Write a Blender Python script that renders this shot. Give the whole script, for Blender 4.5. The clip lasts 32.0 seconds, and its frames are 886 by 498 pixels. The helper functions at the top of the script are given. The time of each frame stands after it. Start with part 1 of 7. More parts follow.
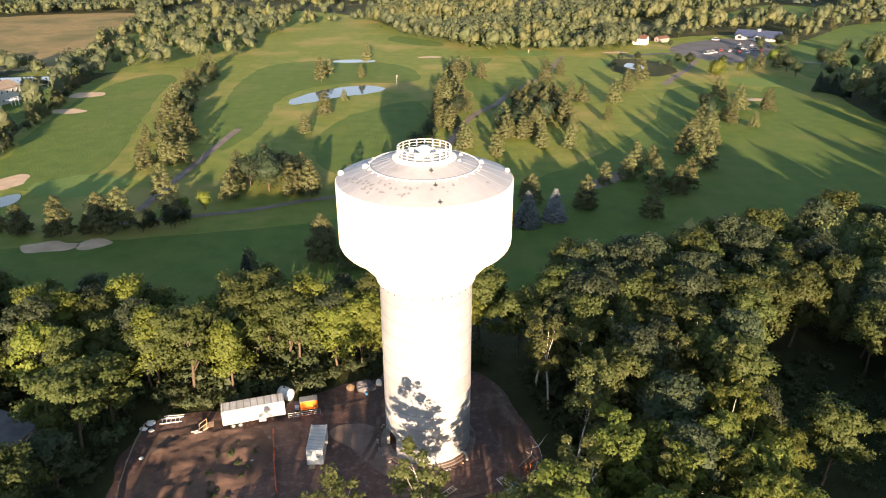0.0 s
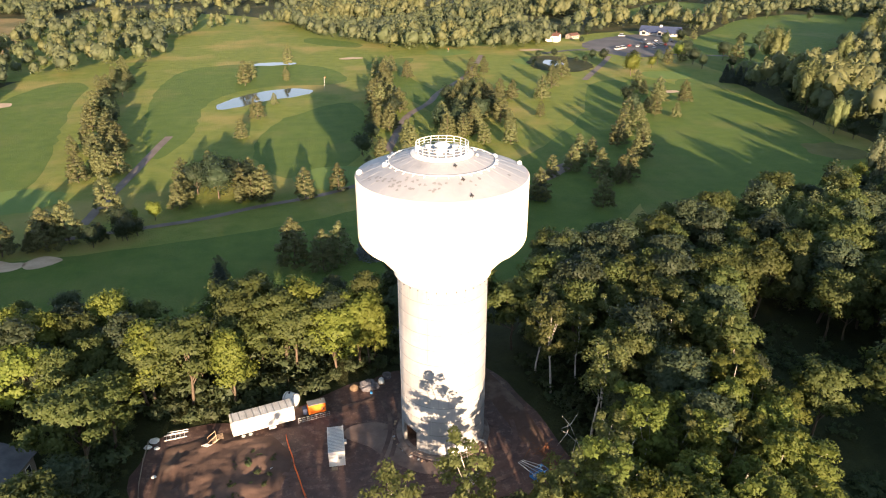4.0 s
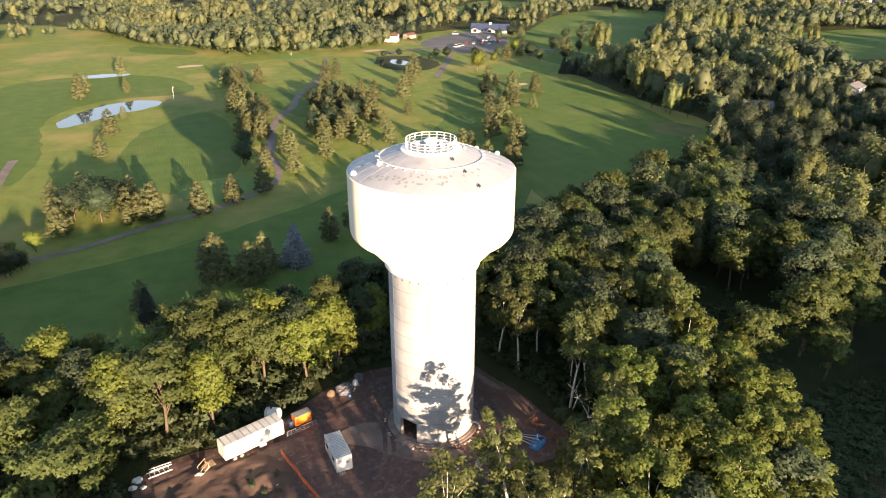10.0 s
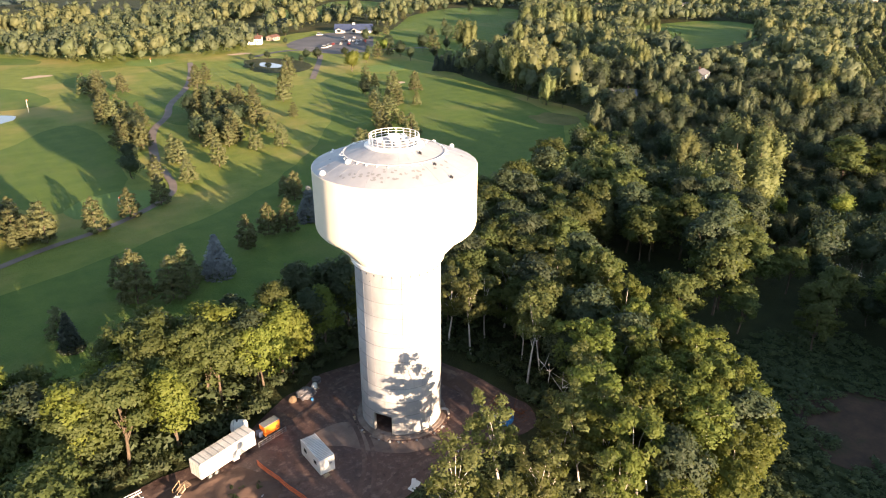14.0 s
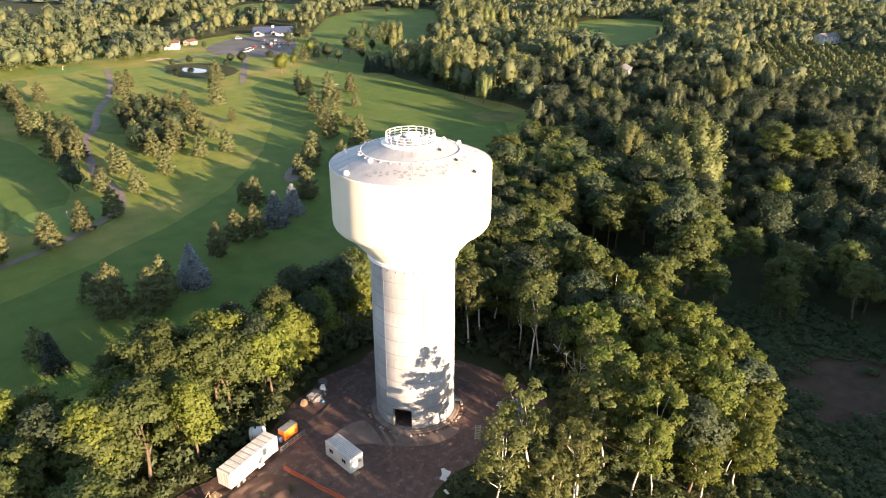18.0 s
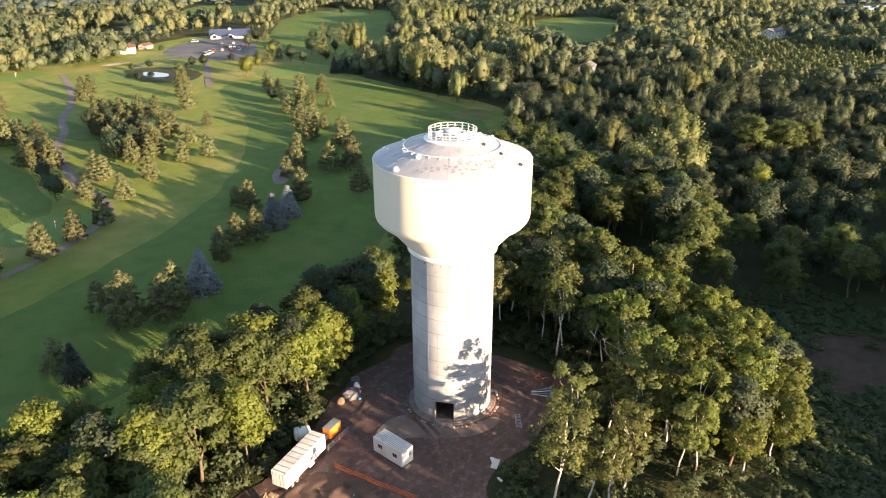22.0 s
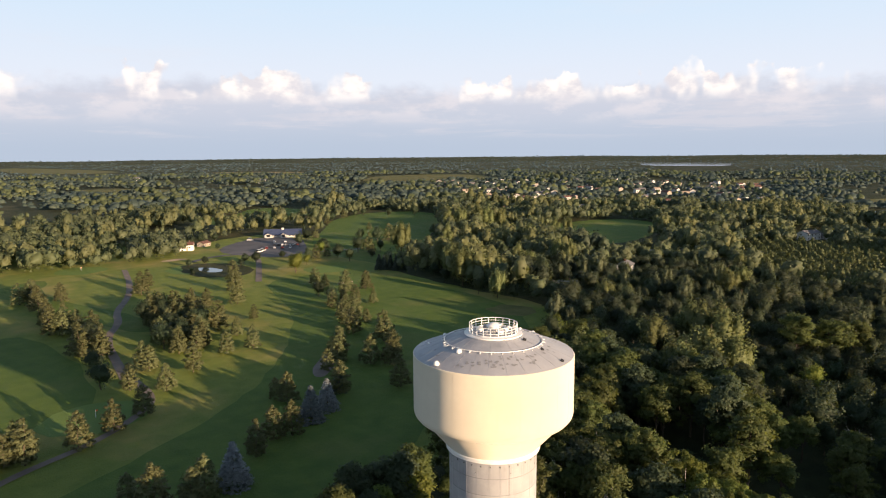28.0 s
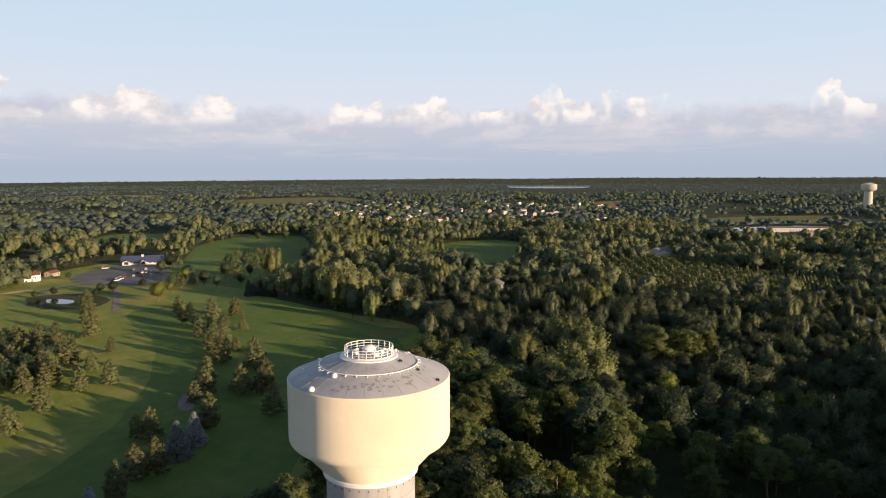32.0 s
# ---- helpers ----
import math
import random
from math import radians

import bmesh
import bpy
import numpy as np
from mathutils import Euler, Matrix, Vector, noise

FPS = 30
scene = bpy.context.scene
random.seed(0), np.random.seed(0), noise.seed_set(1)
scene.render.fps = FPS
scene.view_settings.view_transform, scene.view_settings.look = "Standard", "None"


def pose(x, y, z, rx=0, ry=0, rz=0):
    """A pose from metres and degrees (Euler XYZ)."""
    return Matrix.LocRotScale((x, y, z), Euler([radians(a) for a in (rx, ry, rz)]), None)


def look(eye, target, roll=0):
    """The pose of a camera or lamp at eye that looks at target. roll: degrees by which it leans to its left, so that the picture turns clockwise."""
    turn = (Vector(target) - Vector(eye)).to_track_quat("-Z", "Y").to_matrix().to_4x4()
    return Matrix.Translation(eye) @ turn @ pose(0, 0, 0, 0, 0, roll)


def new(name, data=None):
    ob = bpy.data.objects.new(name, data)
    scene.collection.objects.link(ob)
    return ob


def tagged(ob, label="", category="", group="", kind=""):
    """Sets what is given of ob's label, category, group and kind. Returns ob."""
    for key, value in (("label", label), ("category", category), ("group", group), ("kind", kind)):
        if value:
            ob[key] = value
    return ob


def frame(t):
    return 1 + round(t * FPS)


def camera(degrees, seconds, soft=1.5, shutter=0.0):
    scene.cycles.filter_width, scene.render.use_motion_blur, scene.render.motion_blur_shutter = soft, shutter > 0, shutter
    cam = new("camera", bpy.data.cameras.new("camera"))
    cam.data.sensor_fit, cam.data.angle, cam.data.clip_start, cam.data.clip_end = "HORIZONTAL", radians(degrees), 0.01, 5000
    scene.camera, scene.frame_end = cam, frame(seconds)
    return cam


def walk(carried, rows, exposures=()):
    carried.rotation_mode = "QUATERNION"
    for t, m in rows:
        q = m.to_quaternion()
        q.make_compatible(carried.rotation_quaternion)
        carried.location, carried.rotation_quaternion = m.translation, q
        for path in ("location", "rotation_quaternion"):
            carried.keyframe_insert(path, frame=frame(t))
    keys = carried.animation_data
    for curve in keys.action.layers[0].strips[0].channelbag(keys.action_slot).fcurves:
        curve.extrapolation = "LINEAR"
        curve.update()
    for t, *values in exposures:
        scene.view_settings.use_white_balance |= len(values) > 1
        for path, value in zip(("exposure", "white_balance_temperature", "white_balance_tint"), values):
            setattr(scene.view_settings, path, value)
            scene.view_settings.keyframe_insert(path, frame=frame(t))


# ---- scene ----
cam = camera(64.5, 32.0, soft=1.1)
METRES, EYE, TILT, LEAN, TURN = 84.0, 72.4, 0.0, 0.0, 0.0
ROWS = [
    (0.0, 0.0, 0.0, 0.0, -0.07, -24.03, 0.17),
    (0.5, -0.0223, -0.0036, 0.0003, -1.47, -24.05, 0.17),
    (1.0, -0.0452, -0.0068, 0.0005, -2.86, -24.05, 0.15),
    (1.5, -0.0673, -0.0097, -0.0002, -4.21, -24.02, 0.13),
    (2.0, -0.0899, -0.0117, 0.0002, -5.59, -24.03, 0.13),
    (2.5, -0.1128, -0.0133, 0.0004, -6.97, -24.02, 0.12),
    (4.5, -0.2037, -0.0138, 0.0007, -9.32, -24.01, 0.17),
    (5.0, -0.2274, -0.0139, 0.001, -13.1, -24.01, 0.06),
    (5.5, -0.2505, -0.012, 0.0014, -14.59, -24.02, 0.06),
    (6.0, -0.2729, -0.0103, 0.0016, -15.25, -24.0, 0.07),
    (6.5, -0.2954, -0.0082, 0.0017, -15.96, -23.98, 0.08),
    (7.0, -0.3176, -0.0053, 0.0021, -16.78, -23.97, 0.09),
    (7.5, -0.34, -0.0019, 0.0024, -17.77, -23.95, 0.07),
    (8.0, -0.362, 0.0012, 0.0024, -18.88, -23.95, 0.13),
    (8.5, -0.3844, 0.0051, 0.0019, -19.97, -23.93, 0.12),
    (9.0, -0.4065, 0.0097, 0.0022, -21.04, -23.94, 0.11),
    (9.5, -0.4288, 0.0146, 0.002, -22.09, -23.93, 0.1),
    (10.0, -0.4509, 0.0201, 0.0018, -23.11, -23.92, 0.09),
    (10.5, -0.4732, 0.0257, 0.0017, -23.8, -23.91, 0.11),
    (11.0, -0.4938, 0.031, 0.0014, -25.23, -23.92, 0.14),
    (11.5, -0.515, 0.0367, 0.0016, -27.57, -23.94, 0.11),
    (12.0, -0.5372, 0.0432, 0.0014, -29.98, -23.95, 0.04),
    (12.5, -0.5591, 0.0505, 0.0012, -31.35, -23.94, 0.0),
    (13.0, -0.5798, 0.0581, 0.0013, -32.32, -23.94, 0.03),
    (13.5, -0.6009, 0.0663, 0.0013, -33.46, -23.93, 0.03),
    (14.0, -0.6218, 0.0749, 0.0016, -35.12, -23.92, 0.0),
    (14.5, -0.6427, 0.0842, 0.0015, -36.77, -23.91, -0.01),
    (15.0, -0.6633, 0.0939, 0.0016, -38.07, -23.89, -0.02),
    (15.5, -0.6836, 0.1041, 0.0021, -39.37, -23.9, -0.03),
    (17.5, -0.7625, 0.1505, 0.0025, -42.31, -23.85, -0.05),
    (18.0, -0.7813, 0.1623, 0.0025, -42.68, -23.84, -0.01),
    (18.5, -0.8001, 0.1747, 0.0026, -43.77, -23.84, -0.0),
    (19.0, -0.8189, 0.1876, 0.0024, -45.02, -23.83, 0.0),
    (19.5, -0.8375, 0.2008, 0.0024, -46.28, -23.83, 0.03),
    (20.0, -0.8559, 0.2143, 0.0023, -47.07, -23.82, 0.05),
    (20.5, -0.8736, 0.2283, 0.0018, -47.16, -23.81, 0.09),
    (21.0, -0.8911, 0.2422, 0.0015, -47.25, -23.81, 0.14),
    (21.5, -0.9066, 0.2545, 0.0011, -47.27, -23.81, 0.19),
    (22.0, -0.9144, 0.2603, 0.0005, -47.18, -23.81, 0.21),
    (22.5, -0.9161, 0.2607, 0.0002, -46.77, -23.81, 0.35),
    (23.0, -0.9158, 0.2601, 0.0001, -46.32, -23.77, 0.36),
    (23.5, -0.9148, 0.2598, 0.0001, -45.87, -23.33, 0.36),
    (24.0, -0.9142, 0.2598, 0.0, -45.48, -22.68, 0.37),
    (24.5, -0.9138, 0.2597, 0.0, -45.14, -21.88, 0.38),
    (26.5, -0.9156, 0.2601, 0.0, -44.15, -14.7, 0.33),
    (27.0, -0.9163, 0.2597, 0.0, -44.0, -12.02, 0.34),
    (27.5, -0.9167, 0.2596, 0.0, -43.9, -9.65, 0.34),
    (28.0, -0.9172, 0.2593, 0.0, -43.86, -7.97, 0.35),
    (28.5, -0.9176, 0.2592, 0.0, -43.82, -7.03, 0.38),
    (29.0, -0.918, 0.2588, 0.0, -43.8, -6.44, 0.39),
    (29.5, -0.9179, 0.2586, 0.0, -43.85, -6.15, 0.4),
    (30.0, -0.9181, 0.2584, 0.0, -44.62, -6.11, 0.4),
    (30.5, -0.9183, 0.2576, 0.0, -45.87, -6.12, 0.38),
    (31.0, -0.9189, 0.257, 0.0, -48.42, -6.14, 0.32),
    (31.5, -0.9205, 0.2561, 0.0, -51.85, -6.17, 0.27),
    (32.0, -0.9219, 0.2567, 0.0, -54.25, -6.19, 0.24),
]
walk(cam, [(t, pose(0, 0, EYE, TILT, LEAN, TURN) @ pose(METRES * x, METRES * y, METRES * z, 90 + pitch, roll, yaw)) for t, x, y, z, yaw, pitch, roll in ROWS],
     exposures=[(0.0, 2.0), (10.0, 2.12), (15.0, 2.24), (22.5, 2.34), (24.5, 2.26), (26.5, 1.70), (28.0, 1.14), (32.0, 0.98)])

# ---- light ----
SUN_TO = Vector((0.063, -0.998, 0.158)).normalized()      # towards the low evening sun
world = bpy.data.worlds.new("sky")
scene.world = world
world.use_nodes = True
wn, wl = world.node_tree.nodes, world.node_tree.links
wn.clear()
w_out = wn.new("ShaderNodeOutputWorld")
w_bg = wn.new("ShaderNodeBackground")
w_sky = wn.new("ShaderNodeTexSky")
w_sky.sky_type, w_sky.sun_disc = "NISHITA", False
w_sky.sun_elevation = math.asin(SUN_TO.z)
w_sky.sun_rotation = math.atan2(SUN_TO.x, SUN_TO.y)
w_sky.air_density, w_sky.dust_density, w_sky.ozone_density = 1.0, 1.6, 1.4
w_bg.inputs["Strength"].default_value = 0.092
w_co = wn.new("ShaderNodeTexCoord")
w_sep = wn.new("ShaderNodeSeparateXYZ")
wl.new(w_co.outputs["Generated"], w_sep.inputs[0])


def w_math(op, a, b=None, clamp=False):
    n = wn.new("ShaderNodeMath")
    n.operation, n.use_clamp = op, clamp
    for i, v in enumerate((a, b)):
        if v is None:
            continue
        if isinstance(v, (int, float)):
            n.inputs[i].default_value = v
        else:
            wl.new(v, n.inputs[i])
    return n.outputs[0]


def w_range(v, a, b, c=0.0, d=1.0):
    n = wn.new("ShaderNodeMapRange")
    n.interpolation_type = "SMOOTHSTEP"
    wl.new(v, n.inputs[0])
    for i, x in enumerate((a, b, c, d)):
        n.inputs[i + 1].default_value = x
    return n.outputs[0]


def w_noise(scale, sx, sz, detail=6.0, rough=0.55):
    m = wn.new("ShaderNodeMapping")
    m.inputs["Scale"].default_value = (sx, sx, sz)
    wl.new(w_co.outputs["Generated"], m.inputs[0])
    n = wn.new("ShaderNodeTexNoise")
    n.inputs["Scale"].default_value, n.inputs["Detail"].default_value, n.inputs["Roughness"].default_value = scale, detail, rough
    wl.new(m.outputs[0], n.inputs["Vector"])
    return n.outputs["Fac"]


def w_mix(f, a, b):
    n = wn.new("ShaderNodeMix")
    n.data_type = "RGBA"
    wl.new(f, n.inputs[0])
    for s, v in ((6, a), (7, b)):
        if isinstance(v, tuple):
            n.inputs[s].default_value = (*v, 1)
        else:
            wl.new(v, n.inputs[s])
    return n.outputs[2]


# small sunlit cumulus heads on a long lavender bank, blue-grey haze under it
w_z = w_sep.outputs["Z"]
big = w_noise(4.0, 1.0, 1.0, 4.0, 0.55)
ragged = w_noise(17.0, 1.0, 1.5, 6.0, 0.6)
edge = w_math("ADD", w_math("MULTIPLY", big, 0.075), w_math("MULTIPLY", ragged, 0.050))
below = w_math("SUBTRACT", w_math("ADD", edge, 0.030), w_z)
body = w_range(below, -0.006, 0.018)
lumps = w_range(w_noise(13.0, 1.0, 2.6, 6.0, 0.6), 0.44, 0.64)
w_pink = w_math("MULTIPLY", lumps, w_range(w_z, 0.030, 0.062))
streaks = w_math("MULTIPLY", w_range(w_noise(6.0, 1.0, 11.0, 5.0, 0.6), 0.50, 0.68), w_range(w_z, 0.012, 0.030))
bank = w_mix(w_range(w_z, 0.0, 0.075), (2.36, 2.76, 3.42), (3.15, 3.24, 3.72))
bank = w_mix(w_math("MULTIPLY", streaks, 0.6), bank, (3.52, 3.40, 3.72))
bank = w_mix(w_math("MULTIPLY", w_pink, 0.75), bank, (4.25, 3.95, 4.10))
# heads: rounded towers that stand out of the bank here and there
where = w_range(w_noise(12.0, 1.0, 0.5, 3.0, 0.55), 0.505, 0.57)
round_top = w_math("ADD", w_math("MULTIPLY", w_noise(30.0, 1.0, 0.9, 5.0, 0.5), 0.075), w_math("MULTIPLY", big, 0.070))
over = w_math("SUBTRACT", w_math("ADD", round_top, 0.031), w_z)
heads = w_math("MULTIPLY", w_math("MULTIPLY", w_range(over, -0.001, 0.006), where), w_range(w_z, 0.060, 0.082))
head_light = w_range(w_noise(26.0, 1.0, 1.6, 5.0, 0.55), 0.36, 0.58)
head = w_mix(head_light, (4.05, 3.85, 4.05), (5.75, 5.25, 4.95))
thin = w_math("MULTIPLY", w_range(w_noise(5.0, 1.0, 5.0, 5.0, 0.6), 0.52, 0.74, 0.0, 0.35), w_range(w_z, 0.12, 0.26, 1.0, 0.0))
haze = w_mix(w_range(w_z, 0.06, 0.24), (4.05, 4.25, 4.75), (3.22, 4.02, 4.85))
dome = wn.new("ShaderNodeVectorMath")
dome.operation = "SCALE"
wl.new(w_sky.outputs[0], dome.inputs[0])
dome.inputs["Scale"].default_value = 0.88
clear = w_mix(w_range(w_z, 0.22, 0.50), haze, dome.outputs[0])
clear = w_mix(thin, clear, (3.95, 4.05, 4.45))
sky = w_mix(w_math("MULTIPLY", body, 0.92), clear, bank)
sky = w_mix(heads, sky, head)
wl.new(sky, w_bg.inputs[0])
wl.new(w_bg.outputs[0], w_out.inputs[0])

sun = new("sun", bpy.data.lights.new("sun", "SUN"))
sun.data.energy, sun.data.angle, sun.data.color = 5.2, radians(0.6), (1.0, 0.70, 0.45)
sun.matrix_world = look(SUN_TO * 300, (0, 0, 0))


# ---- materials ----
def material(name, build):
    m = bpy.data.materials.new(name)
    m.use_nodes = True
    nt = m.node_tree
    nt.nodes.clear()
    out = nt.nodes.new("ShaderNodeOutputMaterial")
    build(nt, out)
    return m


def node(nt, kind, **sockets):
    n = nt.nodes.new(kind)
    for k, v in sockets.items():
        s = n.inputs[k.replace("_", " ")]
        if hasattr(v, "is_output"):
            nt.links.new(v, s)
        else:
            s.default_value = v
    return n


def mixc(nt, f, a, b, mode="MIX"):
    n = nt.nodes.new("ShaderNodeMix")
    n.data_type, n.blend_type = "RGBA", mode
    for s, v in ((0, f), (6, a), (7, b)):
        if hasattr(v, "is_output"):
            nt.links.new(v, n.inputs[s])
        else:
            n.inputs[s].default_value = (*v, 1) if isinstance(v, tuple) else v
    return n.outputs[2]


def ranged(nt, v, a, b, c=0.0, d=1.0):
    n = nt.nodes.new("ShaderNodeMapRange")
    nt.links.new(v, n.inputs[0])
    for i, x in enumerate((a, b, c, d)):
        n.inputs[i + 1].default_value = x
    return n.outputs[0]


def place(nt, sx=1.0, sy=1.0, sz=1.0, world_space=True):
    if world_space:
        co = nt.nodes.new("ShaderNodeNewGeometry").outputs["Position"]
    else:
        co = nt.nodes.new("ShaderNodeTexCoord").outputs["Object"]
    m = nt.nodes.new("ShaderNodeMapping")
    m.inputs["Scale"].default_value = (sx, sy, sz)
    nt.links.new(co, m.inputs[0])
    return m.outputs[0]


def cloudy(nt, co, scale, detail=4.0, rough=0.55):
    n = nt.nodes.new("ShaderNodeTexNoise")
    n.inputs["Scale"].default_value, n.inputs["Detail"].default_value, n.inputs["Roughness"].default_value = scale, detail, rough
    nt.links.new(co, n.inputs["Vector"])
    return n.outputs["Fac"]


def surface(name, dark, light, scale=1.0, fine=8.0, rough=0.7, metal=0.0, bump=0.0, third=None, spec=0.4, world_space=True, stretch=(1, 1, 1)):
    """A plain surface that varies at two scales between two colours, with blotches of a third."""
    def build(nt, out):
        co = place(nt, *stretch, world_space=world_space)
        a, b = cloudy(nt, co, scale, 5.0), cloudy(nt, co, fine, 3.0)
        col = mixc(nt, ranged(nt, a, 0.3, 0.7), dark, light)
        col = mixc(nt, ranged(nt, b, 0.35, 0.65, 0.0, 0.35), col, dark)
        if third:
            col = mixc(nt, ranged(nt, cloudy(nt, co, scale * 0.37, 6.0, 0.65), 0.54, 0.64), col, third)
        p = node(nt, "ShaderNodeBsdfPrincipled", Base_Color=col, Roughness=rough, Metallic=metal)
        p.inputs["Specular IOR Level"].default_value = spec
        if bump:
            bp = node(nt, "ShaderNodeBump", Strength=bump, Distance=0.05, Height=b)
            nt.links.new(bp.outputs[0], p.inputs["Normal"])
        nt.links.new(p.outputs[0], out.inputs[0])
    return material(name, build)


def leaves(name, dark, light, through_light=0.25, vary=0.5, patches=None):
    """Foliage: each leaf cluster and each tree a little different."""
    def build(nt, out):
        isl = ranged(nt, nt.nodes.new("ShaderNodeNewGeometry").outputs["Random Per Island"], 0, 1, 0.22, 0.78)
        obj = nt.nodes.new("ShaderNodeObjectInfo").outputs["Random"]
        col = mixc(nt, isl, dark, light)
        if patches:
            co = place(nt, 1.0, 1.0, 0.25)
            col = mixc(nt, ranged(nt, cloudy(nt, co, 0.075, 4.0, 0.75), 0.38, 0.62), col, mixc(nt, isl, patches[0], patches[1]))
            col = mixc(nt, ranged(nt, cloudy(nt, co, 0.022, 3.0, 0.6), 0.52, 0.66), col, mixc(nt, isl, patches[2], patches[3]))
        hue = node(nt, "ShaderNodeHueSaturation", Color=col, Hue=ranged(nt, obj, 0, 1, 0.485, 0.512), Value=ranged(nt, obj, 0, 1, 1 - vary / 2, 1 + vary / 2)).outputs[0]
        p = node(nt, "ShaderNodeBsdfPrincipled", Base_Color=hue, Roughness=0.62)
        p.inputs["Specular IOR Level"].default_value = 0.25
        tr = node(nt, "ShaderNodeBsdfTranslucent", Color=mixc(nt, 0.35, hue, (0.30, 0.34, 0.055)))
        mx = node(nt, "ShaderNodeMixShader", Fac=through_light)
        nt.links.new(p.outputs[0], mx.inputs[1])
        nt.links.new(tr.outputs[0], mx.inputs[2])
        nt.links.new(mx.outputs[0], out.inputs[0])
    return material(name, build)


LEAF_OAK = leaves("oak_leaves", (0.050, 0.072, 0.024), (0.113, 0.140, 0.047), 0.46)
LEAF_MAPLE = leaves("maple_leaves", (0.095, 0.132, 0.026), (0.190, 0.221, 0.050), 0.48)
LEAF_BIRCH = leaves("birch_leaves", (0.074, 0.092, 0.032), (0.142, 0.158, 0.059), 0.46)
LEAF_ASPEN = leaves("aspen_leaves", (0.085, 0.112, 0.026), (0.163, 0.198, 0.050), 0.5)
LEAF_WILLOW = leaves("poplar_leaves", (0.098, 0.123, 0.050), (0.182, 0.204, 0.085), 0.36)
LEAF_PINE = leaves("pine_needles", (0.071, 0.088, 0.039), (0.132, 0.139, 0.062), 0.22)
LEAF_SPRUCE = leaves("spruce_needles", (0.028, 0.042, 0.034), (0.062, 0.080, 0.062), 0.1)
LEAF_BLUE = leaves("blue_spruce_needles", (0.099, 0.123, 0.138), (0.209, 0.233, 0.248), 0.08)
LEAF_FAR = leaves("far_leaves", (0.064, 0.087, 0.044), (0.118, 0.146, 0.073), 0.3, 0.0, ((0.084, 0.107, 0.053), (0.144, 0.171, 0.083), (0.047, 0.071, 0.041), (0.092, 0.117, 0.065)))
LEAF_FAR_OAK = leaves("far_oak_leaves", (0.044, 0.067, 0.040), (0.104, 0.126, 0.070), 0.3, 0.0, ((0.068, 0.091, 0.047), (0.125, 0.148, 0.077), (0.031, 0.051, 0.038), (0.071, 0.094, 0.063)))
LEAF_FAR_POPLAR = leaves("far_poplar_leaves", (0.086, 0.106, 0.053), (0.159, 0.180, 0.091), 0.36, 0.0, ((0.099, 0.118, 0.050), (0.175, 0.191, 0.083), (0.071, 0.097, 0.050), (0.126, 0.143, 0.078)))
# eastern crowns: the wood's shade is put into this darker leaf colour
LEAF_EAST = leaves("shaded_eastern_leaves", (0.017, 0.029, 0.017), (0.040, 0.054, 0.033), 0.28, 0.0, ((0.029, 0.042, 0.026), (0.061, 0.077, 0.047), (0.011, 0.021, 0.017), (0.028, 0.040, 0.031)))
# the two distant palettes carry distance haze as a blue-grey tint
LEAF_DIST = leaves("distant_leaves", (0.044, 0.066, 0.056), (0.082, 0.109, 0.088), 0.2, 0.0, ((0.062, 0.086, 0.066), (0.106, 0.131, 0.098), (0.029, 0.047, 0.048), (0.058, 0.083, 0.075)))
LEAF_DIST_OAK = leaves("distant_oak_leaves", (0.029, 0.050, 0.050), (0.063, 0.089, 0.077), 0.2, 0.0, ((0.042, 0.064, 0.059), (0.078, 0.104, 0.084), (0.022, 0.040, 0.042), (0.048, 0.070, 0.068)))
LEAF_EAST_POPLAR = leaves("eastern_poplar_leaves", (0.074, 0.093, 0.053), (0.138, 0.156, 0.090), 0.34, 0.4)
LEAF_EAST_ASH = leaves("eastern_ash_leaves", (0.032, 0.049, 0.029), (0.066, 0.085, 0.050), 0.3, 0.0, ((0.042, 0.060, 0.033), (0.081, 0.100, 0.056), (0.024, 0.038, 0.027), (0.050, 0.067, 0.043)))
# aerial haze painted into the horizon crowns as a bluer leaf colour
LEAF_HORIZON = leaves("haze_blue_woods", (0.032, 0.061, 0.078), (0.075, 0.112, 0.132), 0.1, 0.0, ((0.058, 0.091, 0.099), (0.113, 0.152, 0.156), (0.021, 0.043, 0.067), (0.046, 0.077, 0.099)))
# darker copy of the oak leaves, with shade painted into its colour
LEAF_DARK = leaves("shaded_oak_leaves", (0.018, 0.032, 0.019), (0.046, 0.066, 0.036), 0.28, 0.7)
LEAF_ASH = leaves("ash_leaves", (0.030, 0.046, 0.026), (0.067, 0.088, 0.048), 0.34, 0.6)
LEAF_PLANT = leaves("plantation_needles", (0.058, 0.080, 0.034), (0.118, 0.140, 0.056), 0.2)
LEAF_SHRUB = leaves("shrub_leaves", (0.036, 0.054, 0.026), (0.078, 0.100, 0.046), 0.3)
BARK = surface("bark", (0.06, 0.045, 0.032), (0.16, 0.125, 0.09), 1.5, 14, 0.9, bump=0.4, world_space=False, stretch=(3, 3, 0.6))
BIRCH_BARK = surface("birch_bark", (0.42, 0.38, 0.33), (0.72, 0.68, 0.62), 2.0, 9, 0.8, third=(0.10, 0.085, 0.07), world_space=False, stretch=(1, 1, 3))


